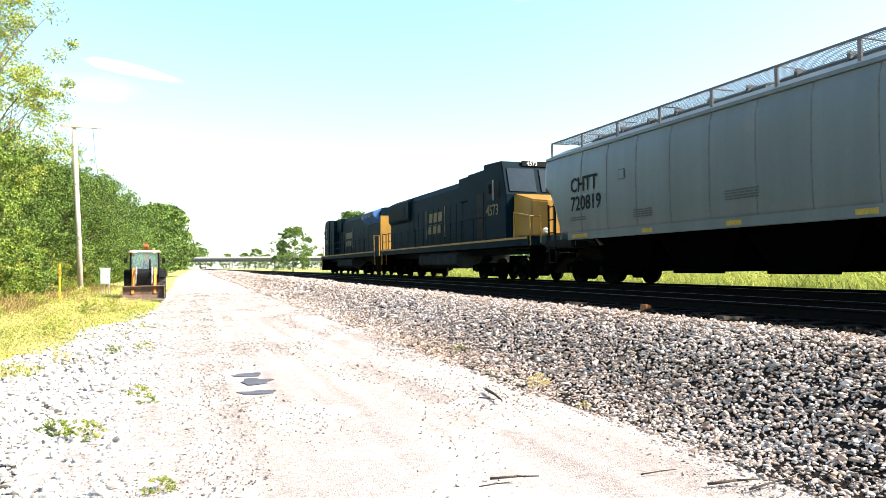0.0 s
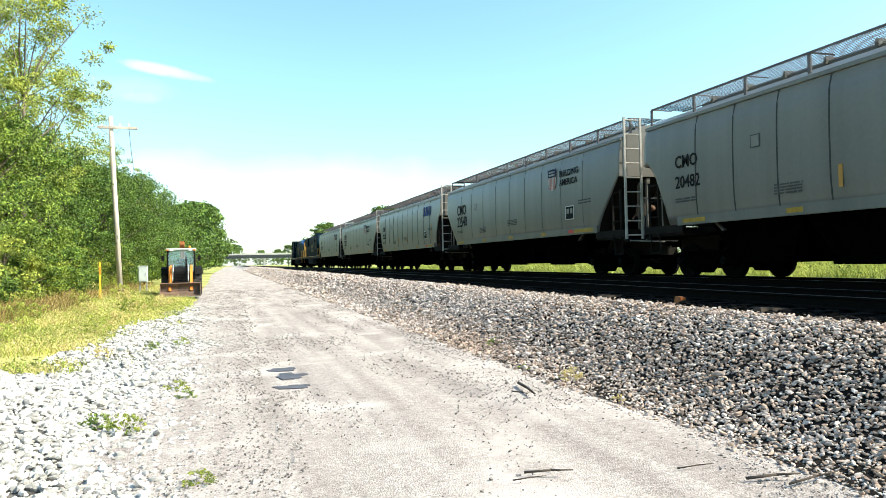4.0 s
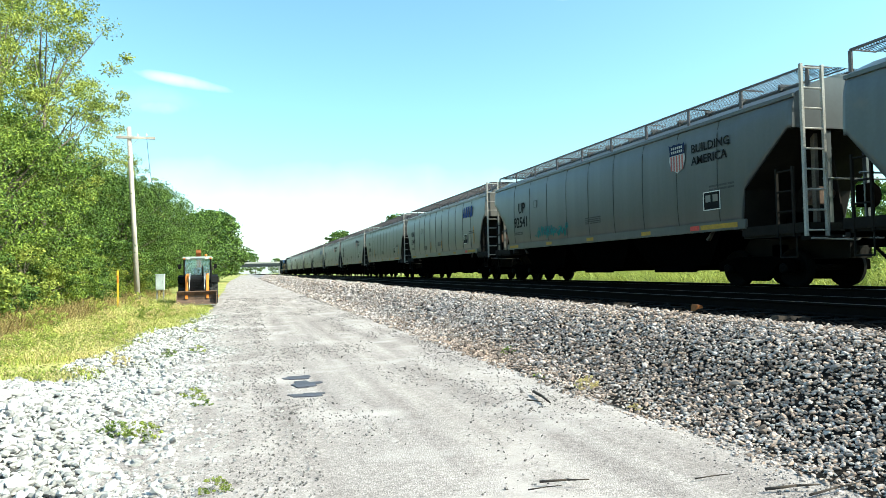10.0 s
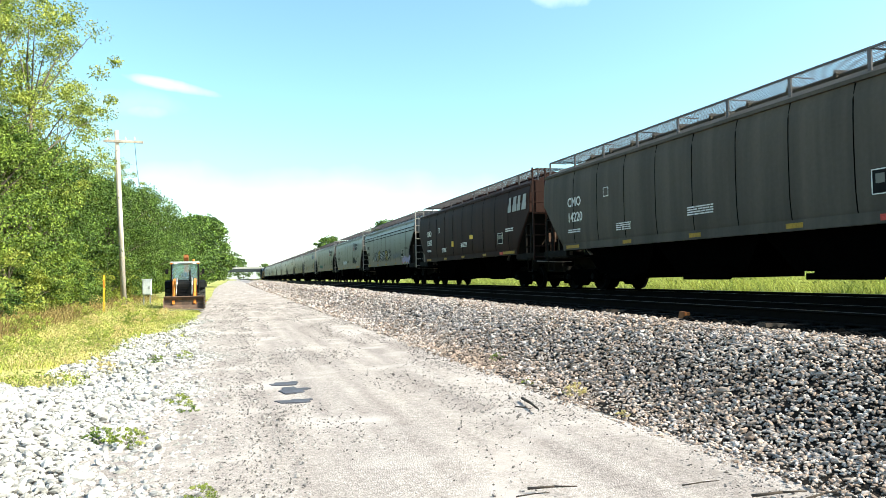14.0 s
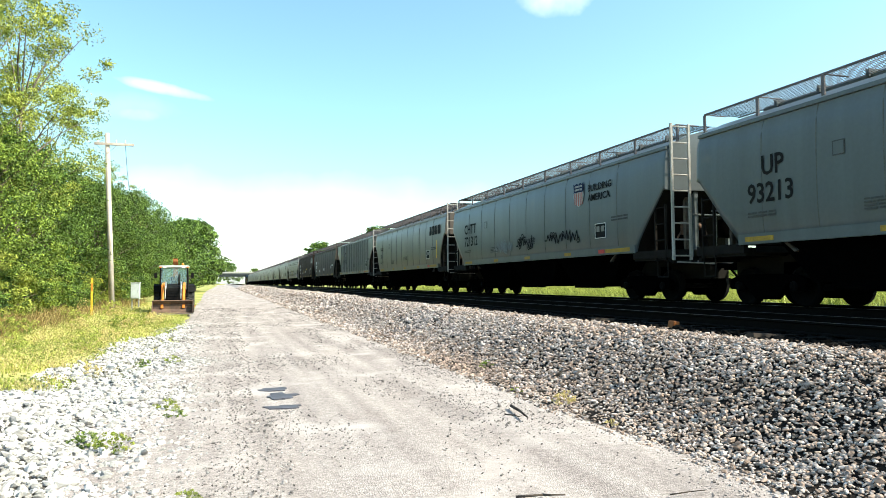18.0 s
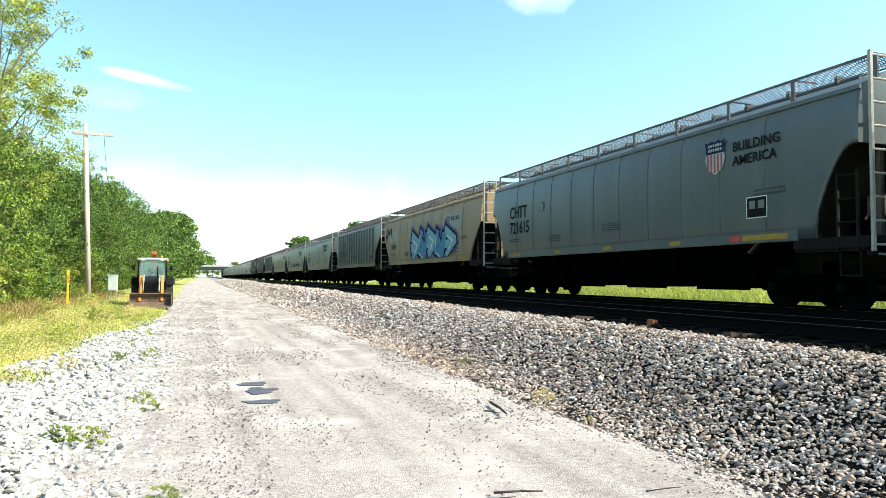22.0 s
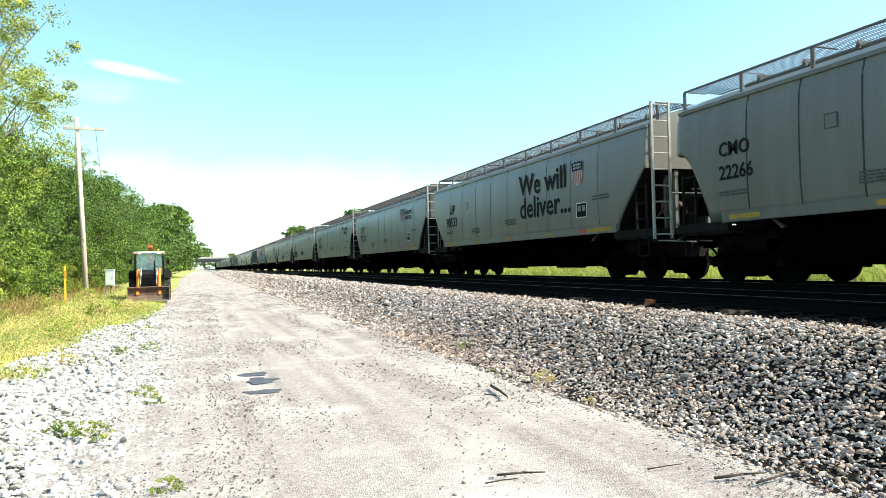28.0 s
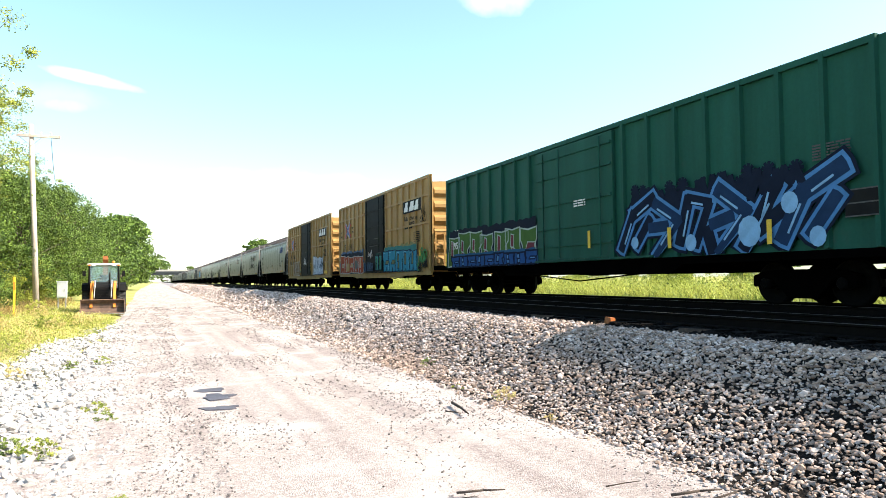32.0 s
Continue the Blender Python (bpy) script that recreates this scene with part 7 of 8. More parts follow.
def plant_woods():
    rng = random.Random(5)
    L = ["tall slender tree with thin yellow-green foliage at the wood's edge", "leafy green tree at the edge of the wood", "dense dark green tree at the edge of the wood"]
    for x, y, s in ((-9.6, 38, 0.95), (-10.4, 34, 0.92), (-12.8, 42, 1.05), (-11.8, 30, 0.9), (-14.5, 36, 1.05), (-11.0, 50, 0.85), (-9.4, 62, 0.66)):
        plant("tall", x, y, s=s, rz=rng.uniform(0, 360), label=L[0], group="trees left of the road")
    for x, y, s in ((-10.4, 27, 0.72), (-10.3, 33, 0.80), (-10.5, 39, 0.78), (-10.8, 46, 0.88), (-9.6, 53, 0.80), (-14, 40, 1.0), (-13.5, 26, 0.9), (-9.8, 60, 0.85), (-12, 68, 0.95), (-16, 30, 1.1), (-15, 52, 1.1), (-7.5, 59, 0.80), (-7.2, 67, 0.84), (-8.1, 51, 0.76)):
        plant("broad", x, y, s=s, rz=rng.uniform(0, 360), label=L[1], group="trees left of the road", leaf="leaf_dark" if int(x * 10) % 3 == 0 else None)
    for x, y, s in ((-9.4, 66, 0.80), (-8.8, 74, 0.88), (-9.2, 84, 0.85), (-8.6, 96, 0.9), (-8.2, 108, 1.0), (-7.4, 120, 1.25), (-6.6, 132, 1.42), (-6.0, 144, 1.55), (-5.4, 154, 1.58), (-12, 150, 1.3), (-16, 90, 1.1), (-7, 168, 1.3), (-8, 185, 1.1), (-9, 205, 1.0)):
        plant("round" if y < 100 else "distant", x, y, s=s, rz=rng.uniform(0, 360), label=L[2], group="trees left of the road")
    for k in range(30):
        y = 20 + k * 1.9 + rng.uniform(-0.6, 0.6)
        x = -7.6 - rng.uniform(0, 1.5) - (0.4 if y < 46 else 0)
        plant("bush", x, y, s=rng.uniform(0.7, 1.15), rz=rng.uniform(0, 360), name="bush", label="dense green bush below the trees", category="bush", group="bushes at the wood's edge", leaf=rng.choice(["leaf", "leaf_dark", "leaf", "leaf_yellow"]))
    # beyond the railway
    for x, y, s in ((27.3, 203, 1.5), (50, 222, 2.2)):
        plant("distant", x, y, s=s, rz=rng.uniform(0, 360), label="round dark green tree standing in the far field", group="field trees")
    for k in range(11):
        x, y = 26 + rng.uniform(0, 14), 34 + k * 6.0
        plant("meadow_bush", x, y, s=rng.uniform(0.45, 0.8), rz=rng.uniform(0, 360), name="bush", label="green bush in the meadow beyond the railway", category="bush", group="bushes beyond the railway", leaf=rng.choice(["leaf", "leaf_yellow"]))


plant_woods()


def blades(name, places, material, label, category, h=(0.25, 0.6), w=0.012, seed=8):
    rng = np.random.default_rng(seed)
    p = np.array(places)
    n = len(p)
    hh = rng.uniform(h[0], h[1], n)[:, None]
    a = rng.uniform(0, 6.283, n)
    side = np.stack([np.cos(a), np.sin(a), np.zeros(n)], 1) * w * (1 + hh)
    lean = rng.normal(0, 0.55, (n, 3)) * hh
    lean[:, 2] = 0
    up = np.array([[0, 0, 1.0]])
    v = np.stack([p - side, p + side, p + up * hh * 0.6 + lean * 0.5 + side * 0.7, p + up * hh * 0.6 + lean * 0.5 - side * 0.7, p + up * hh + lean], 1).reshape(-1, 3)
    i = np.arange(n)[:, None] * 5
    f = [tuple(q) for q in (i + np.array([[0, 1, 2, 3]])).tolist()] + [tuple(q) for q in (i + np.array([[3, 2, 4]])).tolist()]
    me = bpy.data.meshes.new(name)
    me.from_pydata(v.tolist(), [], f)
    me.materials.append(material)
    return tagged(new(name, me), label, category, kind="stuff")


M["rustherb"] = mat("withered_herbs", (0.36, 0.24, 0.10), (0.26, 0.2, 0.08), 0.8, scale=0.5, bump=0.0, island=0.4, leaf=0.3)


def verge():
    rng = np.random.default_rng(31)
    g, d, w = [], [], []
    for y0, y1, n in ((11, 20, 42000), (20, 32, 34000), (32, 60, 24000)):
        for x, y, r in zip(rng.uniform(-9.5, -0.8, n), rng.uniform(y0, y1, n), rng.random(n)):
            edge = verge_edge(x, y)
            if x > edge - 0.5 * r * r:
                continue
            k = noise.noise((x * 0.5, y * 0.35, 3)) + 0.5 * noise.noise((x * 1.7, y * 1.3, 6))
            (w if r < 0.12 and x < -5.6 else d if r + 0.5 * k > 0.6 else g).append((x, y, ground_height(x, y) - 0.04))
    blades("verge_grass", g, M["grass"], "low green and yellow verge grass", "grass", (0.05, 0.19), 0.007, 8)
    blades("dry_verge_grass", d, M["drygrass"], "dry straw-coloured grass in the verge", "grass", (0.05, 0.22), 0.006, 9)
    blades("verge_herbs", w, M["rustherb"], "reddish brown withered herbs at the wood's edge", "herbs", (0.3, 0.8), 0.008, 12)
    for src, part_of, m, nm, lb in ((g, 3, "leaf_yellow", "verge_herb_leaves", "small yellow-green herb leaves among the grass"), (d, 3, "drygrass", "verge_seed_heads", "pale dry seed heads among the grass"), (w, 1, "rustherb", "withered_leaves", "reddish withered leaves at the wood's edge")):
        q = np.array(src[::part_of])
        q = np.repeat(q, 2, 0) + rng.normal(0, 0.05, (len(q) * 2, 3)) + np.array([0, 0, 0.13 if part_of == 3 else 0.35])
        me = leaf_mesh(nm, q, rng.uniform(0.012, 0.034, len(q)), 41)
        me.materials.append(M[m])
        tagged(new(nm, me), lb, "herbs", kind="stuff")
    rng2 = random.Random(14)
    for k in range(46):
        y = 15 + k * 0.62 + rng2.uniform(-0.5, 0.5)
        x = rng2.uniform(-8.2, verge_edge(-3, y) - 0.7)
        if x > -4.3 and y > 33:
            continue
        plant("shrub", x, y, s=rng2.uniform(0.25, 0.55), rz=rng2.uniform(0, 360), name="weed", label="bushy wild herb in the grass verge", category="weed", group="verge weeds", leaf=rng2.choice(["grass", "leaf_yellow", "drygrass", "grass"]))
    far = [(x, y, bed_height(x, y) - 0.03) for x, y in zip(16.6 + 2.6 * rng.random(40000), 2 + 95 * rng.random(40000) ** 1.4)]
    blades("meadow_grass", far, M["leaf_yellow"], "tall sunlit meadow grass beyond the railway", "grass", (0.4, 0.95), 0.012, 10)
    weeds = [(x, y, -0.26) for x, y in zip(19.2 + 4.5 * rng.random(26000), 1 + 80 * rng.random(26000) ** 1.3)]
    blades("meadow_weeds", weeds, M["grass"], "tall pale yellow-green weeds beyond the railway", "weeds", (1.0, 2.15), 0.007, 15)
    q = np.array(weeds)[::2]
    q = np.repeat(q, 3, 0) + rng.normal(0, 0.14, (len(q) * 3, 3)) + np.stack([np.zeros(len(q) * 3), np.zeros(len(q) * 3), rng.uniform(0.7, 2.0, len(q) * 3)], 1)
    me = leaf_mesh("meadow_weed_leaves", q, rng.uniform(0.03, 0.075, len(q)), 43)
    me.materials.append(M["leaf_yellow"])
    tagged(new("meadow_weed_leaves", me), "small yellow-green leaves on the tall weeds", "weeds", kind="stuff")


verge()

# ---- beside the road ----


def utility_pole():
    p = thing("utility_pole", "weathered grey wooden utility pole leaning slightly, with one crossarm", "utility pole", at=pose(-6.25, 45.0, 0.15, 0, -2.2, 0))
    part("pole", shape("pole", lambda bm: tube(bm, (0, 0, -0.4), (0, 0, 10.65), 0.17, 14, 0.125)), M["pole"], p)
    part("crossarm", shape("crossarm", lambda bm: box(bm, -1.1, 1.1, -0.2, -0.08, 9.9, 10.05), 0.01), M["pole"], p, "", pose(0, 0, 0, 0, 2.2, 0))
    for x in (-1.0, -0.5, 0.5, 1.0):
        part("insulator", shape("insulator", lambda bm: lathe(bm, [(0.03, 0), (0.05, 0.05), (0.03, 0.09), (0.05, 0.12), (0.02, 0.17)], "z", 10)), M["white"], p, "", (x, -0.13, 10.05))
    for s in (-1, 1):
        part("brace", shape("pole_brace/%d" % s, lambda bm: tube(bm, (0, -0.15, 9.4), (s * 0.6, -0.15, 9.95), 0.02, 4)), M["steel"], p)

    def drop(bm):
        pts = [Vector((1.0, -0.13, 10.0)), Vector((1.04, 0.0, 8.6)), Vector((1.1, 0.2, 7.4)), Vector((1.35, 0.5, 6.4)), Vector((1.9, 1.0, 5.6))]
        for a, b in zip(pts, pts[1:]):
            tube(bm, a, b, 0.014, 5)

    def second(bm):
        pts = [Vector((0.1, 0.1, 8.6)), Vector((0.6, 0.4, 7.6)), Vector((1.35, 0.9, 6.5)), Vector((2.2, 1.4, 5.4))]
        for a, b in zip(pts, pts[1:]):
            tube(bm, a, b, 0.012, 5)
    part("drop_wire", shape("drop_wire", drop), M["black"], p, "slack dark service wire")
    part("drop_wire", shape("drop_wire_b", second), M["black"], p, "slack dark service wire")


utility_pole()


def marker_post():
    p = thing("marker_post", "slim yellow plastic marker post in the grass", "marker post", at=(-6.2, 38.0, ground_height(-6.2, 38)))
    part("post", shape("marker", lambda bm: prism(bm, [(-0.05, -0.015), (0.05, -0.015), (0.05, 0.015), (-0.05, 0.015)], "z", -0.3, 1.85), 0.005), M["yellow"], p)
    part("warning_label", shape("marker_label", lambda bm: box(bm, -0.04, 0.04, -0.019, -0.016, 1.2, 1.6)), M["orange"], p)


def utility_cabinet():
    c = thing("utility_cabinet", "pale grey steel equipment cabinet on a stand", "utility cabinet", at=(-5.3, 48.0, ground_height(-5.3, 48)))
    part("body", shape("cabinet_body", lambda bm: box(bm, -0.27, 0.27, -0.2, 0.2, 0.62, 1.62), 0.02), M["cabinet"], c)
    part("door", shape("cabinet_door", lambda bm: box(bm, -0.24, 0.24, -0.225, -0.2, 0.67, 1.57), 0.01), M["cabinet"], c)
    part("handle", shape("cabinet_handle", lambda bm: box(bm, 0.15, 0.18, -0.26, -0.225, 1.05, 1.2)), M["steel"], c)
    part("cap", shape("cabinet_cap", lambda bm: box(bm, -0.3, 0.3, -0.24, 0.22, 1.62, 1.67)), M["cabinet"], c)
    for x in (-0.2, 0.2):
        part("leg", shape("cabinet_leg", lambda bm: box(bm, -0.04, 0.04, -0.05, 0.05, -0.2, 0.63)), M["steel"], c, "", (x, 0, 0))


M["cabinet"] = mat("cabinet_grey_paint", (0.52, 0.56, 0.57), (0.42, 0.45, 0.46), 0.5, bump=0.03)
M["dark_orange"] = mat("dark_orange_paint", (0.40, 0.13, 0.035), (0.25, 0.085, 0.03), 0.6, bump=0.05)
M["bucket"] = mat("worn_bucket_steel", (0.16, 0.10, 0.07), (0.09, 0.06, 0.05), 0.7, 0.1, scale=4, bump=0.2)
marker_post()
utility_cabinet()


def tyre_mesh(bm, r, w):
    lathe(bm, [(r * 0.55, -w / 2), (r * 0.85, -w / 2), (r * 0.97, -w * 0.38), (r, -w * 0.2), (r, w * 0.2), (r * 0.97, w * 0.38), (r * 0.85, w / 2), (r * 0.55, w / 2)], "x", 28)
    for k in range(18):
        a = k * 2 * math.pi / 18
        for s in (-1, 1):
            c = Vector((s * w * 0.24, math.cos(a + s * 0.09) * r, math.sin(a + s * 0.09) * r))
            t = Vector((0, -math.sin(a), math.cos(a))) * 0.035
            n = Vector((0, math.cos(a), math.sin(a)))
            q = [c - Vector((w * 0.24, 0, 0)) - t, c + Vector((w * 0.24, 0, 0)) - t, c + Vector((w * 0.24, 0, 0)) + t, c - Vector((w * 0.24, 0, 0)) + t]
            lo = [bm.verts.new(p - n * 0.03) for p in q]
            hi = [bm.verts.new(p + n * 0.035) for p in q]
            bm.faces.new(hi)
            for i in range(4):
                bm.faces.new((lo[i], lo[(i + 1) % 4], hi[(i + 1) % 4], hi[i]))


def backhoe():
    b = thing("backhoe_loader", "orange backhoe loader with black cab and lowered front bucket", "backhoe loader", at=pose(-2.62, 42.2, 0.03, 0, 0, 2))
    O, K = M["orange"], M["black"]
    part("chassis", shape("bh_chassis", lambda bm: (box(bm, -0.42, 0.42, -1.5, 1.6, 0.55, 0.95), box(bm, -0.75, 0.75, -1.15, -0.95, 0.42, 0.58)), 0.02), K, b)
    part("hood", shape("bh_hood", lambda bm: prism(bm, [(-1.55, 0.9), (-1.55, 1.42), (-1.35, 1.52), (-0.2, 1.68), (-0.2, 0.9)], "x", -0.4, 0.4), 0.03), K, b, "black engine hood")
    g = part("grille", shape("bh_grille", lambda bm: box(bm, -0.34, 0.34, -1.60, -1.55, 0.75, 1.36), 0.01), K, b, "black radiator grille")
    for k in range(6):
        part("grille_slat", shape("bh_slat", lambda bm: box(bm, -0.31, 0.31, -1.625, -1.60, 0, 0.03)), K, g, "", (0, 0, 0.82 + k * 0.085))
    for sx in (-1, 1):
        w = part("front_wheel", shape("bh_tyre_f", lambda bm: tyre_mesh(bm, 0.44, 0.3)), M["tyre"], b, "", (sx * 0.82, -1.05, 0.44))
        part("rim", shape("bh_rim_f", lambda bm: lathe(bm, [(0.05, -0.12), (0.24, -0.1), (0.25, 0.1), (0.05, 0.12)], "x", 20)), M["white"], w)
        w = part("rear_wheel", shape("bh_tyre_r", lambda bm: tyre_mesh(bm, 0.74, 0.46)), M["tyre"], b, "", (sx * 0.88, 1.05, 0.74))
        part("rim", shape("bh_rim_r", lambda bm: lathe(bm, [(0.08, -0.18), (0.42, -0.16), (0.43, 0.16), (0.08, 0.18)], "x", 20)), M["white"], w)
        part("loader_arm", shape("bh_arm", lambda bm: prism(bm, [(-0.15, 1.55), (-0.15, 1.75), (-1.3, 1.62), (-2.05, 0.62), (-2.15, 0.35), (-1.95, 0.3), (-1.75, 0.6), (-1.2, 1.38)], "x", -0.07, 0.07), 0.015), O, b, "orange loader arm", (sx * 0.55, 0, 0))
        part("lift_cylinder", shape("bh_cyl", lambda bm: (tube(bm, (0, -0.35, 0.75), (0, -1.0, 1.12), 0.055, 10), tube(bm, (0, -1.0, 1.12), (0, -1.45, 1.38), 0.03, 8))), M["steel"], b, "", (sx * 0.55, 0, 0))
        part("tilt_cylinder", shape("bh_tilt", lambda bm: (tube(bm, (0, -1.25, 1.75), (0, -1.75, 1.35), 0.05, 10), tube(bm, (0, -1.75, 1.35), (0, -2.15, 0.85), 0.03, 8))), M["steel"], b, "", (sx * 0.4, 0, 0))
        part("rear_fender", shape("bh_fender", lambda bm: prism(bm, [(0.25, 1.2), (0.45, 1.55), (0.8, 1.66), (1.5, 1.62), (1.75, 1.4), (1.7, 1.36), (1.45, 1.55), (0.8, 1.6), (0.5, 1.5), (0.3, 1.18)], "x", -0.25, 0.25)), K, b, "", (sx * 0.86, 0, 0))
        part("stabilizer", shape("bh_stab", lambda bm: (box(bm, -0.09, 0.09, 1.95, 2.1, 0.35, 1.55), box(bm, -0.2, 0.2, 1.85, 2.2, 0.28, 0.36))), O, b, "raised rear stabilizer leg", (sx * 0.95, 0, 0))
        part("mirror", shape("bh_mirror", lambda bm: (box(bm, -0.08, 0.08, -0.02, 0.02, -0.14, 0.14), tube(bm, (0, 0, 0), (-sx * 0.2, 0.1, 0.15), 0.012, 5))), K, b, "", (sx * 0.98, -0.2, 2.15))
        part("work_light", shape("bh_light", lambda bm: box(bm, -0.09, 0.09, -0.06, 0.02, -0.06, 0.06), 0.01), M["white"], b, "", (sx * 0.5, -0.3, 2.62))
        part("indicator_lamp", shape("bh_amber", lambda bm: box(bm, -0.06, 0.06, -0.05, 0.02, -0.05, 0.05), 0.01), O, b, "amber indicator lamp", (sx * 0.72, -0.3, 2.62))

    def bucket(bm):
        prof = [(-2.15, 0.06), (-2.75, 0.03), (-2.78, 0.06), (-2.2, 0.12), (-2.05, 0.3), (-2.06, 0.55), (-2.25, 0.74), (-2.22, 0.78), (-1.98, 0.6), (-1.95, 0.28)]
        prism(bm, prof, "x", -1.05, 1.05)
        for s in (-1.05, 1.02):
            prism(bm, [(-2.75, 0.04), (-2.2, 0.74), (-2.0, 0.58), (-1.98, 0.25), (-2.15, 0.06)], "x", s, s + 0.03)
    bk = part("front_bucket", shape("bh_bucket", bucket), M["bucket"], b, "dark worn steel bucket")
    part("cutting_edge", shape("bh_edge", lambda bm: box(bm, -1.07, 1.07, -2.85, -2.7, 0.02, 0.05)), M["steel"], bk)
    # cab
    cab = part("cab_roof", shape("bh_roof", lambda bm: box(bm, -0.82, 0.82, -0.35, 1.5, 2.6, 2.72), 0.04), M["cabinet"], b, "pale cab roof")
    for x in (-0.74, 0.74):
        for y0, y1 in ((-0.22, -0.28), (0.65, 0.65), (1.42, 1.4)):
            part("cab_post", shape("bh_post/%.2f/%.2f" % (x, y0), lambda bm: tube(bm, (x, y0, 1.2), (x * 0.97, y1, 2.62), 0.045, 6)), K, b)
    part("cab_base", shape("bh_base", lambda bm: box(bm, -0.78, 0.78, -0.2, 1.5, 0.95, 1.35), 0.02), K, b)
    part("windscreen", shape("bh_glass_f", lambda bm: box(bm, -0.68, 0.68, -0.255, -0.245, 1.36, 2.58)), M["glass"], b, "tinted windscreen")
    for x in (-0.765, 0.755):
        part("side_pane", shape("bh_glass_s/%.2f" % x, lambda bm: box(bm, x, x + 0.01, -0.15, 1.38, 1.36, 2.55)), M["glass"], b)
    part("steering_wheel", shape("bh_wheel", lambda bm: (lathe(bm, [(0.15, 0), (0.18, 0.015), (0.15, 0.03)], "z", 16, (0, 0.1, 1.75)), tube(bm, (0, 0.0, 1.3), (0, 0.1, 1.75), 0.03))), K, b)
    part("seat", shape("bh_seat", lambda bm: (box(bm, -0.25, 0.25, 0.5, 0.95, 1.35, 1.55), box(bm, -0.25, 0.25, 0.9, 1.02, 1.5, 2.1)), 0.04), K, b, "black operator seat")
    part("beacon", shape("bh_beacon", lambda bm: lathe(bm, [(0.07, 0), (0.07, 0.12), (0.03, 0.16)], "z", 12, (0.45, 0.6, 2.72))), O, b, "amber beacon")
    part("exhaust_pipe", shape("bh_exhaust", lambda bm: tube(bm, (0.28, -0.75, 1.6), (0.28, -0.75, 2.2), 0.045, 10)), K, b)
    boom = part("boom", shape("bh_boom", lambda bm: prism(bm, [(2.1, 0.9), (2.35, 0.9), (2.75, 2.2), (2.3, 3.15), (2.05, 3.2), (2.0, 3.0), (2.45, 2.2)], "x", -0.14, 0.14), 0.02), M["dark_orange"], b, "raised rear digging boom")
    part("dipper", shape("bh_dipper", lambda bm: prism(bm, [(2.05, 3.2), (2.3, 3.1), (2.95, 1.3), (2.8, 1.0), (2.65, 1.1)], "x", -0.1, 0.1), 0.015), M["dark_orange"], boom)
    part("digging_bucket", shape("bh_rear_bucket", lambda bm: prism(bm, [(2.6, 1.15), (2.95, 1.15), (3.2, 0.8), (3.0, 0.5), (2.6, 0.55), (2.5, 0.8)], "x", -0.25, 0.25)), M["bucket"], boom)
    part("swing_frame", shape("bh_swing", lambda bm: box(bm, -0.9, 0.9, 1.7, 2.15, 0.5, 1.0), 0.03), O, b)


backhoe()


M["bridge_steel"] = mat("dark_bridge_steel", (0.05, 0.06, 0.065), (0.035, 0.04, 0.045), 0.8, bump=0.05, spec=0.1)


def overpass():
    o = thing("overpass", "pale concrete road overpass crossing the railway far away", "bridge", at=(0, 415, 0))
    part("deck", shape("op_deck", lambda bm: box(bm, -90, 170, -5, 5, 6.3, 7.4)), M["bridge_steel"], o, "dark bridge deck")
    part("girder", shape("op_girder", lambda bm: [box(bm, -90, 170, y - 0.25, y + 0.25, 5.5, 6.3) for y in (-4.6, 0, 4.6)]), M["bridge_steel"], o, "steel girders under the deck")
    part("parapet", shape("op_parapet", lambda bm: [box(bm, -90, 170, y - 0.15, y + 0.15, 7.4, 8.3) for y in (-4.85, 4.85)]), M["concrete"], o)
    for x in (-14, 20, 46, 75):
        p = part("pier", shape("op_pier", lambda bm: (box(bm, -0.55, 0.55, -4, -2.9, 0, 5.0), box(bm, -0.55, 0.55, 2.9, 4, 0, 5.0), box(bm, -0.7, 0.7, -4.6, 4.6, 4.7, 5.5))), M["concrete"], o, "", (x, 0, 0))
    for key, pts in (("a", [(-18, 0), (-90, 0), (-90, 6.2), (-30, 6.2)]), ("b", [(80, 0), (92, 6.2), (170, 6.2), (170, 0)])):
        part("embankment", shape("op_bank/" + key, lambda bm: prism(bm, pts, "y", -7, 7)), M["soil"], o, "grassy embankment")


overpass()


def far_woods():
    rng = random.Random(8)
    for k in range(16):
        x = -75 + k * 12 + rng.uniform(-3, 3)
        plant("distant", x, 520 + rng.uniform(-30, 60), z=0.0, s=rng.uniform(1.3, 1.9), rz=rng.uniform(0, 360), label="distant dark green tree beyond the overpass", group="far trees")
    for k in range(12):
        plant("distant", 70 + k * 9 + rng.uniform(-4, 4), 60 + k * 34, z=0.1, s=rng.uniform(1.0, 1.5), rz=rng.uniform(0, 360), label="green tree across the meadow", group="far trees")
    for x, y, s in ((26, 38.7, 0.66), (26, 29, 0.72), (28, 30.5, 0.55), (29.5, 25.5, 0.75), (31.5, 26.5, 0.6), (33, 58, 0.55), (31, 72, 0.6), (34, 17, 0.8), (30, 12, 0.7)):
        plant("meadow_bush", x, y, s=s, rz=rng.uniform(0, 360), name="bush", label="sunlit yellow-green bush beyond the railway", category="bush", group="bushes beyond the railway", leaf="leaf_yellow")


far_woods()


def blob_mesh(bm, rx, ry, seed, h=0.006):
    rng = random.Random(seed)
    n = 26
    pts = []
    for i in range(n):
        a = 2 * math.pi * i / n
        k = 1 + 0.8 * noise.noise((math.cos(a) * 1.6, math.sin(a) * 1.6, seed)) + rng.uniform(-0.08, 0.08)
        pts.append((math.cos(a) * rx * k, math.sin(a) * ry * k))
    prism(bm, pts, "z", -0.06, h)


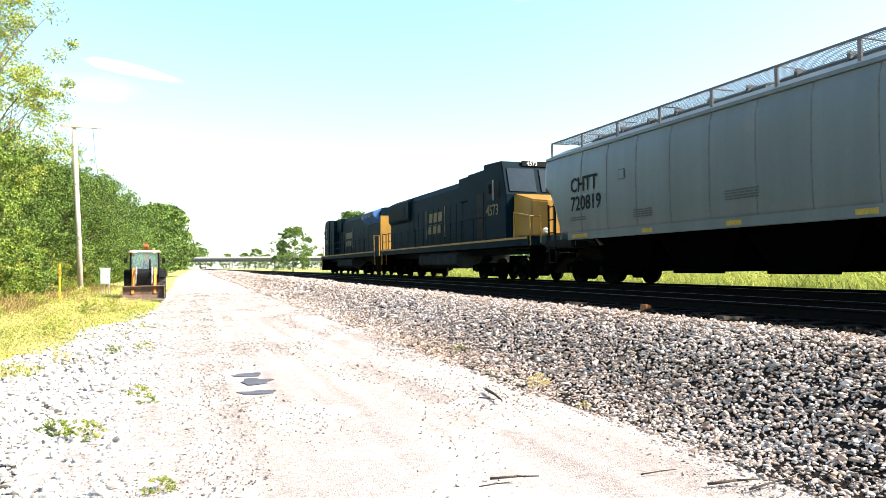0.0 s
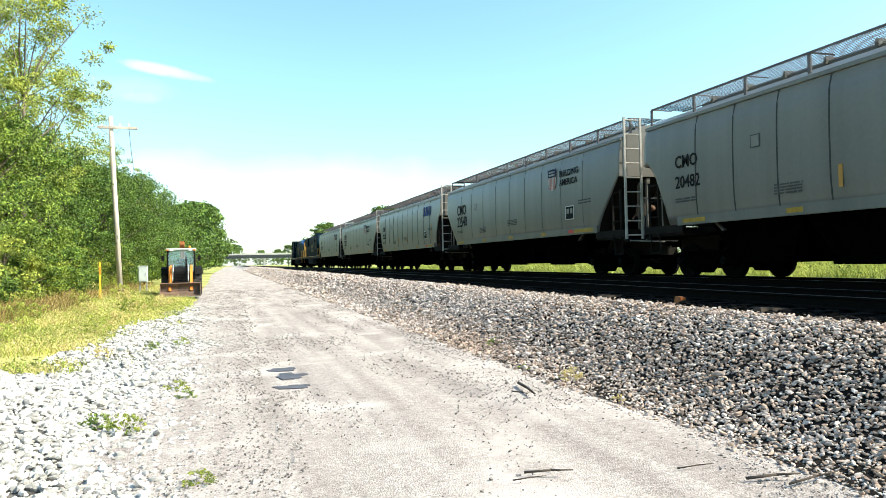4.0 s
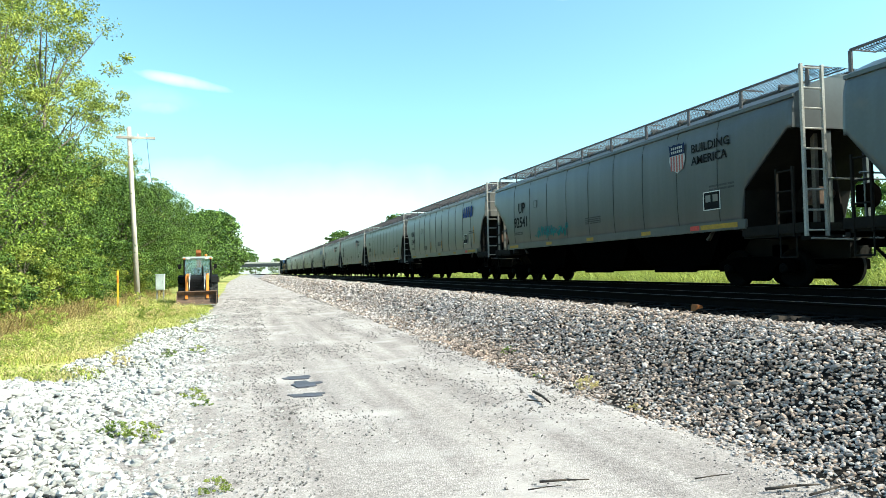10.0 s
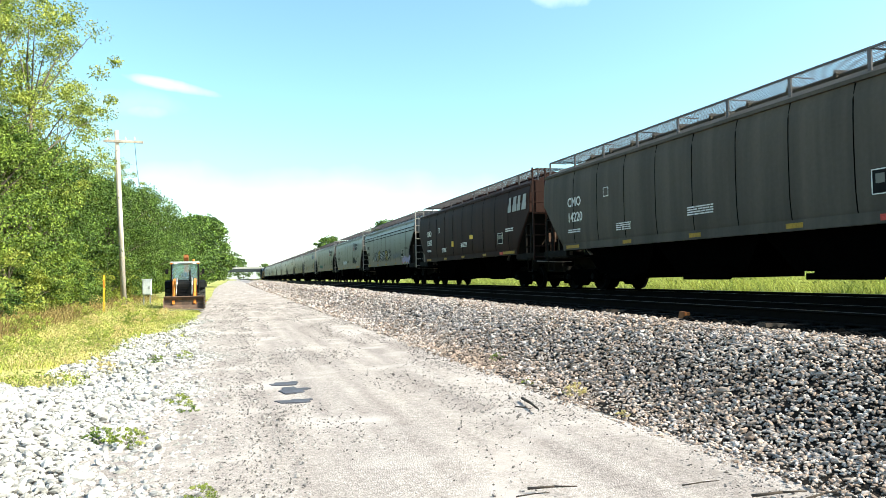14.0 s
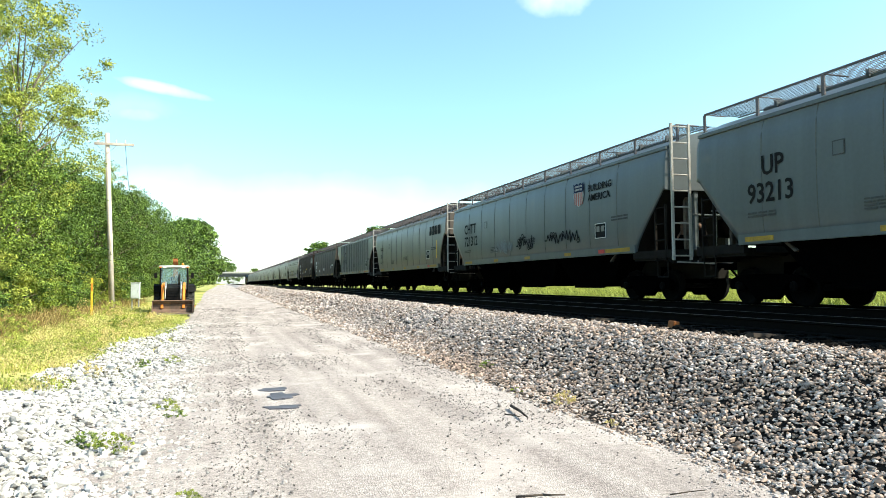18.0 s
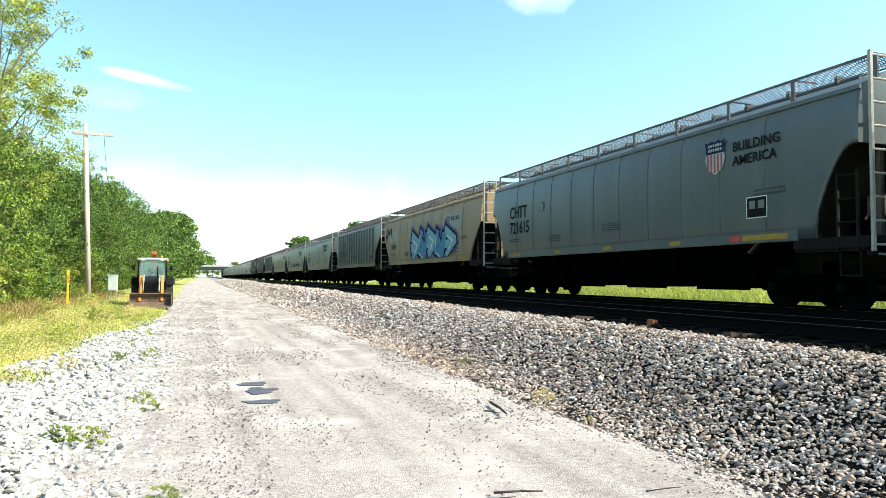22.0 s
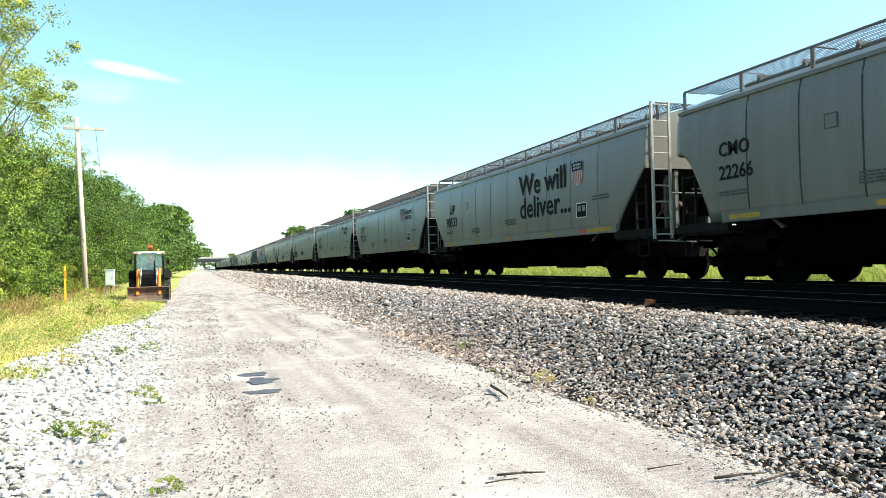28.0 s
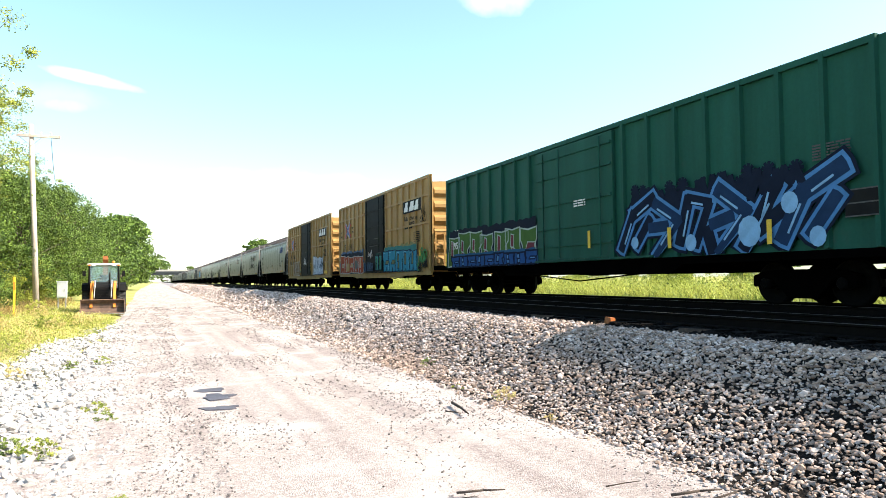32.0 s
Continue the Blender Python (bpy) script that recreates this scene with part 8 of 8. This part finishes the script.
def small_ground_things():
    for x, y, rx, ry, s in ((0.80, 11.2, 0.23, 0.17, 1), (0.86, 10.5, 0.19, 0.26, 2), (0.80, 9.6, 0.25, 0.11, 3)):
        p = thing("puddle", "shallow dark muddy puddle on the gravel road", "puddle", "puddles on the road", (x, y, 0.016))
        part("wet_mud", shape("puddle/%d" % s, lambda bm: blob_mesh(bm, rx, ry, s)), M["damp"], p)
    sticks = [((3.63, 8.35), (3.47, 7.5), 0.028, 0.05), ((3.35, 7.9), (3.42, 7.6), 0.014, 0.02), ((2.15, 4.88), (2.5, 4.74), 0.014, 0.02), ((2.0, 4.75), (2.25, 4.7), 0.008, 0.01),
              ((3.6, 4.15), (4.0, 4.05), 0.016, 0.02), ((3.8, 3.95), (4.3, 4.0), 0.012, 0.06), ((3.3, 4.55), (3.6, 4.5), 0.008, 0.01), ((5.1, 7.6), (5.5, 7.8), 0.016, 0.5), ((5.2, 7.9), (5.7, 7.6), 0.012, 0.55), ((4.9, 9.6), (5.1, 9.45), 0.03, 0.35)]
    for (x0, y0), (x1, y1), r, dz in sticks:
        z0, z1 = max(bed_height(x0, y0), 0.02) + r * 0.8 + 0.02, max(bed_height(x1, y1), 0.02) + r * 0.8 + 0.04
        r *= 0.75
        st = thing("stick", "dark dead stick lying on the gravel", "stick", "sticks on the ground", (x0, y0, z0))
        d = Vector((x1 - x0, y1 - y0, z1 - z0))
        bm = bmesh.new()
        tube(bm, (0, 0, 0), d * 0.55 + Vector((0, 0, r * 0.6)), r, 7, r * 0.8)
        tube(bm, d * 0.55 + Vector((0, 0, r * 0.6)), d, r * 0.8, 7, r * 0.45)
        part("branch", bm, M["deadwood"], st)
    for x, y, s, lf, lb in ((-1.05, 7.6, 0.30, "leaf_yellow", "small leafy green weed growing in the gravel"), (-1.35, 7.95, 0.24, "leaf", "small leafy green weed growing in the gravel"), (-0.7, 9.9, 0.24, "leaf_yellow", "low weed at the road's edge"), (-0.55, 9.3, 0.2, "leaf", "low weed at the road's edge"),
                        (-1.0, 15.6, 0.26, "leaf_yellow", "low weed at the road's edge"), (-1.5, 15.2, 0.24, "leaf", "low weed at the road's edge"), (4.45, 8.4, 0.26, "drygrass", "yellowed weed at the foot of the ballast"), (4.7, 11.9, 0.22, "leaf", "small green weed on the ballast"), (-0.25, 5.6, 0.2, "leaf_yellow", "small leafy green weed growing in the gravel"),
                        (4.3, 7.0, 0.14, "drygrass", "yellowed weed at the foot of the ballast"), (-2.3, 14.2, 0.3, "drygrass", "dry weed tuft in the gravel"), (4.25, 9.6, 0.16, "leaf_yellow", "yellowed weed at the foot of the ballast")):
        plant("shrub", x, y, s=s * 0.62, rz=x * 90, name="weed", label=lb, category="weed", group="weeds", leaf=lf)
    o = thing("marker_block", "small orange marker block lying on the ballast crest", "marker block", at=pose(7.1, 9.6, BED_Z + 0.05, 8, 5, 20))
    # darker orange than the block's own; the train's shade is in it
    part("block", shape("orange_block", lambda bm: box(bm, -0.08, 0.08, -0.06, 0.06, -0.05, 0.08), 0.012), M["dark_orange"], o)
    for x, y, r in ((7.0, 11.6, 20), (6.9, 7.4, 12)):
        t = thing("timber_scrap", "dark broken piece of old sleeper timber on the ballast", "timber scrap", "timber scraps", pose(x, y, BED_Z + 0.05, 0, 4, r))
        part("timber", shape("scrap", lambda bm: box(bm, -0.3, 0.3, -0.06, 0.06, -0.03, 0.035), 0.01), M["deadwood"], t)


M["damp"] = mat("damp_mud", (0.085, 0.085, 0.105), (0.055, 0.055, 0.068), 0.65, scale=3, fine=20, bump=0.05)
small_ground_things()


def motions():
    for car in TRAIN:
        m = car.matrix_basis.copy()
        walk(car, [(t, Matrix.Translation((0, travel(t), 0)) @ m) for t in range(0, 33)])
    # every axle turns as fast as the train rolls; alike axles share one set of keys
    keyed = {}
    for axle, at in WHEELSETS:
        key = (round(at, 3), axle.parent.parent.name.startswith("locomotive") and axle.parent.parent.matrix_basis[1][1] < 0)
        if key not in keyed:
            turn = 1 if key[1] else -1
            rows = []
            for f in range(0, 32 * FPS + 1):
                rows.append((f / FPS, Matrix.Translation((0, at, 0.452)) @ Matrix.Rotation(turn * travel(f / FPS) / 0.457, 4, "X")))
            walk(axle, rows)
            keyed[key] = axle.animation_data
        else:
            axle.rotation_mode = "QUATERNION"
            data = axle.animation_data_create()
            data.action = keyed[key].action
            data.action_slot = keyed[key].action_slot


motions()
